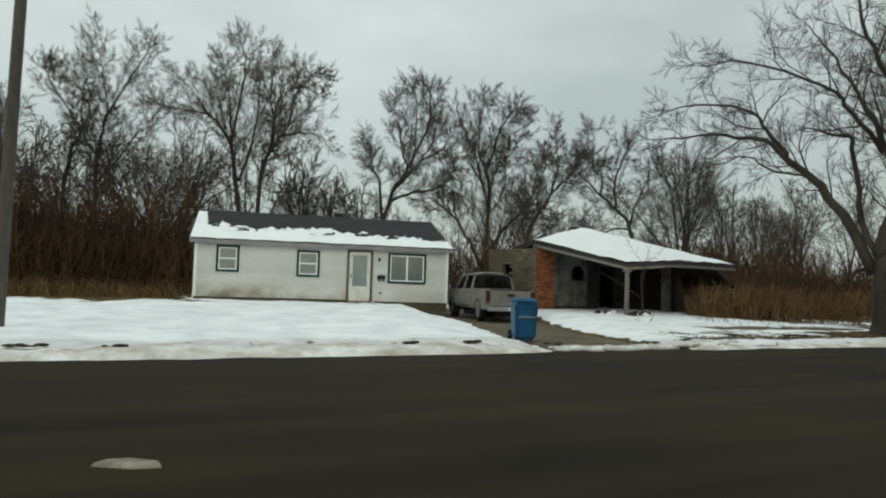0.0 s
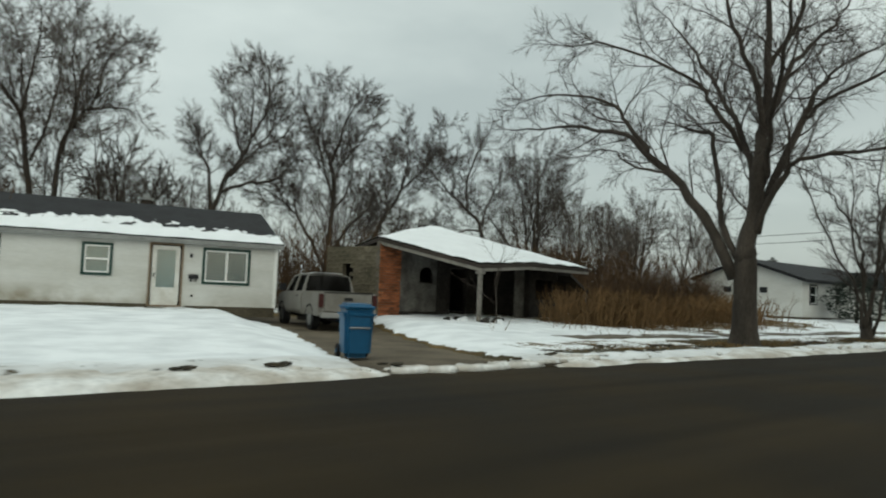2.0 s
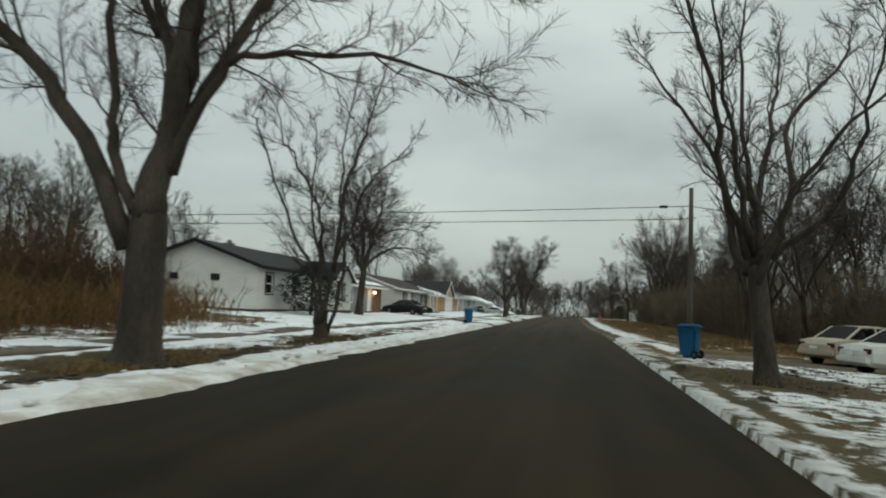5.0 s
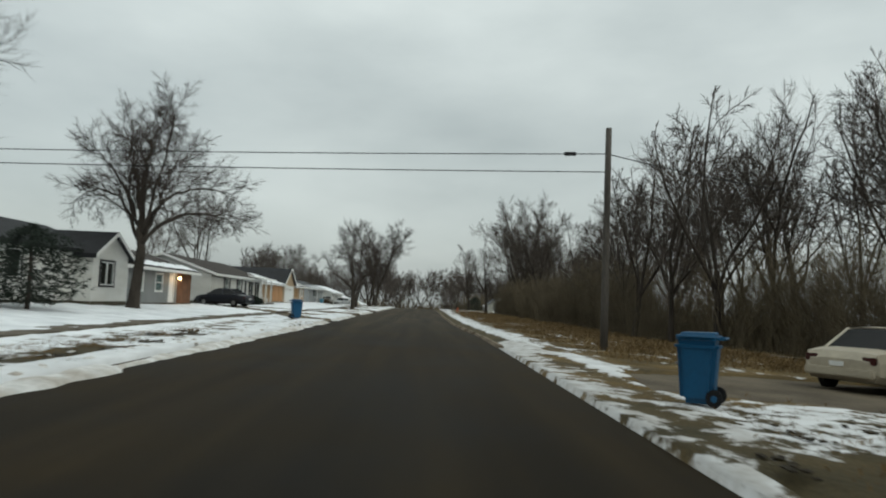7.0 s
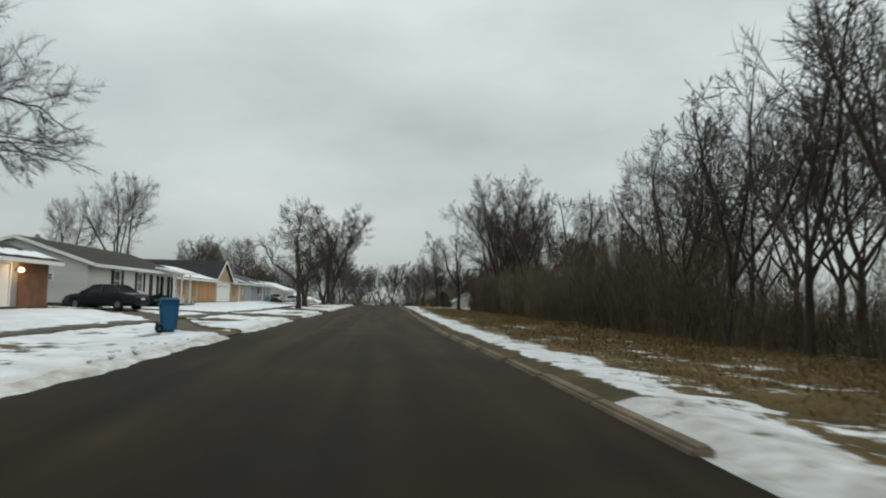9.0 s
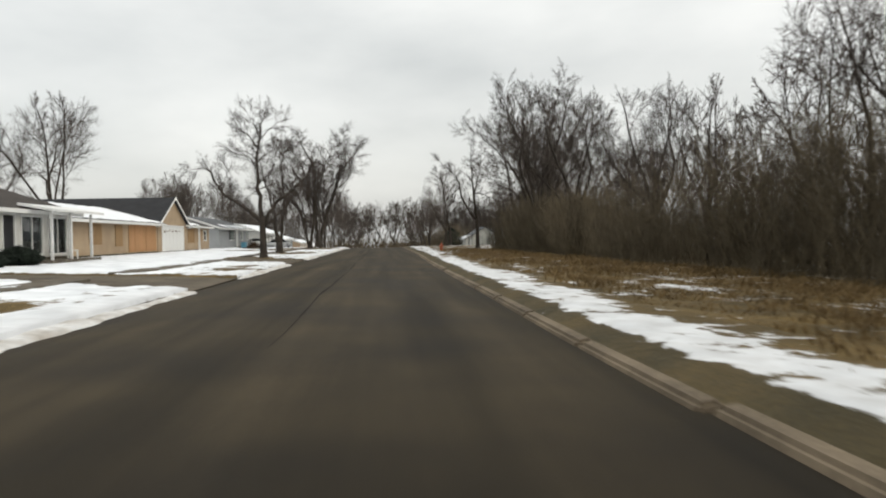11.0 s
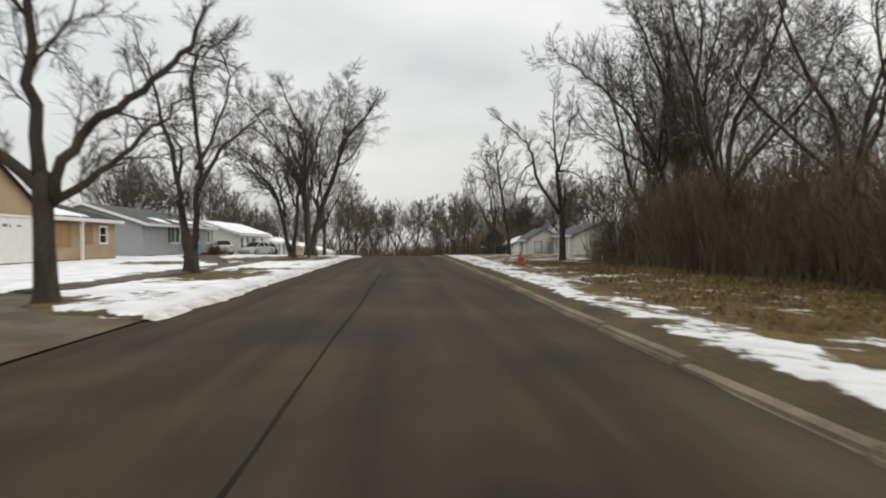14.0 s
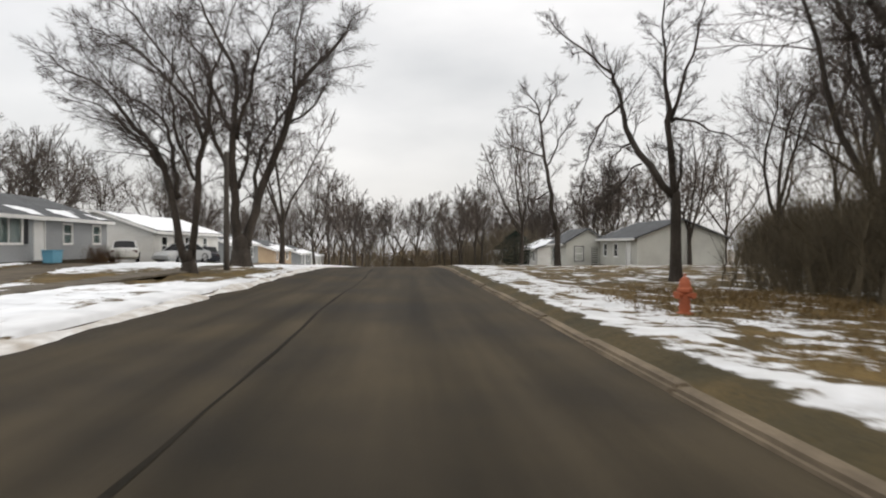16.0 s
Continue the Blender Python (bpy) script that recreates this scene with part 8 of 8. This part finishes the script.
# ---------------------------------------------------------------- shrubs and small things
def build_evergreen(x, y, height, spread, trunk, seed, label, round_top=False):
    rng = random.Random(seed)
    t = thing("evergreen_shrub", pose(x, y, rise(x, y)), label, "shrub", "evergreens")
    st, lf = Geo(), Geo()
    st.tube([Vector((0, 0, -0.1)), Vector((0.05, 0, height * 0.5)), Vector((0, 0.05, height * 0.9))], [0.09, 0.07, 0.03], 7)
    for _ in range(1500):
        z = trunk + (height - trunk) * rng.random()
        q = (z - trunk) / (height - trunk)
        wide = spread * (math.sin(math.pi * min(0.12 + q * 0.9, 1.0)) ** 0.6 if round_top else (0.35 + 0.65 * math.sin(math.pi * (0.18 + 0.8 * q)) ** 0.7))
        a = rng.uniform(0, 6.28)
        rr = wide * rng.random() ** 0.45 * (1 + 0.45 * fbm(math.cos(a) * 1.3, math.sin(a) * 1.3 + z * 1.2, 1.0, seed))
        p = Vector((math.cos(a) * rr, math.sin(a) * rr, z))
        for _ in range(5):
            d = Vector((rng.gauss(0, 1) + math.cos(a) * 0.8, rng.gauss(0, 1) + math.sin(a) * 0.8, rng.gauss(0.1, 0.7))).normalized()
            s = d.orthogonal().normalized() * 0.022
            ln = rng.uniform(0.08, 0.26)
            lf.add([p - s, p + s, p + d * ln * 0.6 + s * 0.8, p + d * ln], [(0, 1, 2), (0, 2, 3)])
    part("trunk", st, BARK, t)
    part("foliage", lf, EVERGREEN, t)
    return t


build_evergreen(47.2, 20.3, 2.9, 1.75, 0.25, 61, "dark green clipped evergreen before a white house", True)
build_evergreen(89.2, 22.9, 0.8, 1.0, 0.0, 62, "low dark shrub under a window", True)
build_evergreen(86.5, 22.9, 0.7, 0.9, 0.0, 65, "low dark shrub under a window", True)
build_evergreen(190.0, -6.0, 4.2, 1.9, 0.1, 63, "dark rounded evergreen beside a distant house", True)

chair = thing("garden_chair", pose(94.6, 22.95, 0.53, 0, 0, 20), "white moulded garden chair on a porch", "chair")
part("seat", Geo().box(-0.24, 0.24, -0.24, 0.24, 0.4, 0.44), WHITE, chair, bevel=0.015)
part("backrest", Geo().hull([(-0.24, 0.2, 0.44), (0.24, 0.2, 0.44), (0.24, 0.24, 0.44), (-0.24, 0.24, 0.44)], [(-0.2, 0.28, 0.88), (0.2, 0.28, 0.88), (0.2, 0.32, 0.88), (-0.2, 0.32, 0.88)]), WHITE, chair, bevel=0.012)
for lx, ly in ((-0.21, -0.21), (0.21, -0.21), (-0.21, 0.21), (0.21, 0.21)):
    part("leg", Geo().box(lx - 0.025, lx + 0.025, ly - 0.025, ly + 0.025, 0.0, 0.4), WHITE, chair)

storage = thing("storage_box", pose(146.4, 24.6, rise(146, 24.6) + 0.02) @ Matrix.Diagonal((0.6, 0.6, 0.75, 1)), "pale blue plastic tub against a house wall", "box")
part("tub", Geo().hull([(-0.8, -0.4, 0), (0.8, -0.4, 0), (0.8, 0.4, 0), (-0.8, 0.4, 0)], [(-0.9, -0.46, 0.8), (0.9, -0.46, 0.8), (0.9, 0.46, 0.8), (-0.9, 0.46, 0.8)]), PALEBLUE, storage, bevel=0.04)
part("lid", Geo().box(-0.95, 0.95, -0.5, 0.5, 0.8, 0.88), PALEBLUE, storage, bevel=0.03)


# ---------------------------------------------------------------- ploughed snow along the kerb
def build_clods():
    rng = random.Random(77)
    g = Geo()
    spots = [(rng.choice((rng.uniform(-4, 8.3), rng.uniform(11.5, 13.5))), rng.gauss(12.35, 0.25), rng.uniform(0.03, 0.09)) for _ in range(200)] + [(rng.uniform(13, 60), rng.gauss(12.5, 0.3), rng.uniform(0.03, 0.09)) for _ in range(200)]
    for x, y, s in spots:
        y = max(y, 12.02)
        z = rise(x, y) + 0.05
        bmx = bmesh.new()
        bmesh.ops.create_icosphere(bmx, subdivisions=1, radius=s)
        k = rng.uniform(0, 100)
        g.add([(x + v.co.x * 1.4 * (1 + 0.4 * fbm(v.co.x * 5 + k, v.co.y * 5, 1.0)), y + v.co.y * (1 + 0.4 * fbm(v.co.z * 5 + k, v.co.y * 5, 1.0)), z + v.co.z * 0.55) for v in bmx.verts], [[v.index for v in f.verts] for f in bmx.faces])
        bmx.free()
    ob = new("snow_clods", g.mesh("snow_clods", DIRTY_SNOW, smooth=True))
    tagged(ob, "lumps of ploughed snow along the kerb", "snow", kind="stuff")


build_clods()


def build_soil_clods():
    rng = random.Random(78)
    g = Geo()
    bmx = bmesh.new()
    bmesh.ops.create_icosphere(bmx, subdivisions=1, radius=1.0)
    ball, faces = [v.co.copy() for v in bmx.verts], [[v.index for v in f.verts] for f in bmx.faces]
    bmx.free()
    nests = [(-3.4, 12.2), (-1.3, 12.3), (0.1, 12.15), (5.2, 12.2), (6.6, 12.3), (8.3, 12.2), (11.4, 12.2), (12.5, 12.6)]
    nests += [(rng.uniform(13, 46), rng.choice((12.9, 13.2, 13.7)) + rng.gauss(0, 0.15)) for _ in range(46)] + [(rng.uniform(10, 32), rng.uniform(-1.5, 3.9)) for _ in range(40)]
    for cx, cy in nests:
        for _ in range(rng.randrange(3, 6) if cx < 13 else rng.randrange(8, 18)):
            x, y, w = cx + rng.gauss(0, 0.16 if cx < 13 else 0.3), cy + rng.gauss(0, 0.1), rng.uniform(0.025, 0.10 if cx < 13 and cy > 10 else 0.085 if cy > 10 else 0.055)
            if 4.0 < y < 12.1:
                continue
            z = rise(x, y) + (0.11 if y > 12 and x < 13 else 0.05)
            k = rng.uniform(0, 99)
            g.add([(x + v.x * w * (1.5 + 0.6 * fbm(v.x + k, v.y, 1.0)), y + v.y * w * (1 + 0.6 * fbm(v.z + k, v.y, 1.0)), z + v.z * w * 0.35) for v in ball], faces)
    ob = new("soil_clods", g.mesh("soil_clods", CLOD, smooth=False))
    tagged(ob, "dark clods of torn turf and soil on the snowy verge", "soil", kind="stuff")


CLOD = material("wet_dark_turf", (0.055, 0.043, 0.024), 0.95, vary=0.45, scale=4, fine=25, bump=0.6, tint=(0.022, 0.018, 0.012))
build_soil_clods()


def build_slabs():
    """Flat broken slabs of ploughed snow across the driveway's mouth."""
    rng = random.Random(9)
    for x, y, w in ((8.7, 12.1, 0.45), (9.3, 11.95, 0.3), (10.1, 12.0, 0.62), (10.75, 12.2, 0.22), (11.3, 12.1, 0.5)):
        n = 11
        low, high = [], []
        for i in range(n):
            a = 6.283 * i / n
            k = 1 + rng.uniform(-0.2, 0.2)
            low.append((math.cos(a) * w * k, math.sin(a) * 0.24 * k, -0.02))
            high.append((math.cos(a) * w * k * 0.8, math.sin(a) * 0.17 * k, 0.075 + rng.uniform(-0.02, 0.02)))
        c = thing("snow_slab", pose(x, y, 0.03, 0, 0, rng.uniform(-8, 8)), "flat slab of dirty ploughed snow at the driveway", "snow", "snow slabs")
        part("slab", Geo().hull(low, high), DIRTY_SNOW, c, smooth=True)


build_slabs()

ice = thing("ice_slab", pose(0.05, 5.1, 0.02, 0, 0, -20), "flat piece of grey dirty ice on the asphalt", "ice")
part("slab", Geo().hull([(-0.24, -0.06, -0.02), (0.05, -0.11, -0.02), (0.26, -0.07, -0.02), (0.22, 0.05, -0.02), (-0.02, 0.12, -0.02), (-0.2, 0.08, -0.02)],
                        [(-0.2, -0.04, 0.025), (0.05, -0.08, 0.03), (0.22, -0.05, 0.02), (0.18, 0.03, 0.025), (-0.02, 0.08, 0.03), (-0.16, 0.05, 0.025)]), DIRTY_ICE, ice, smooth=True)
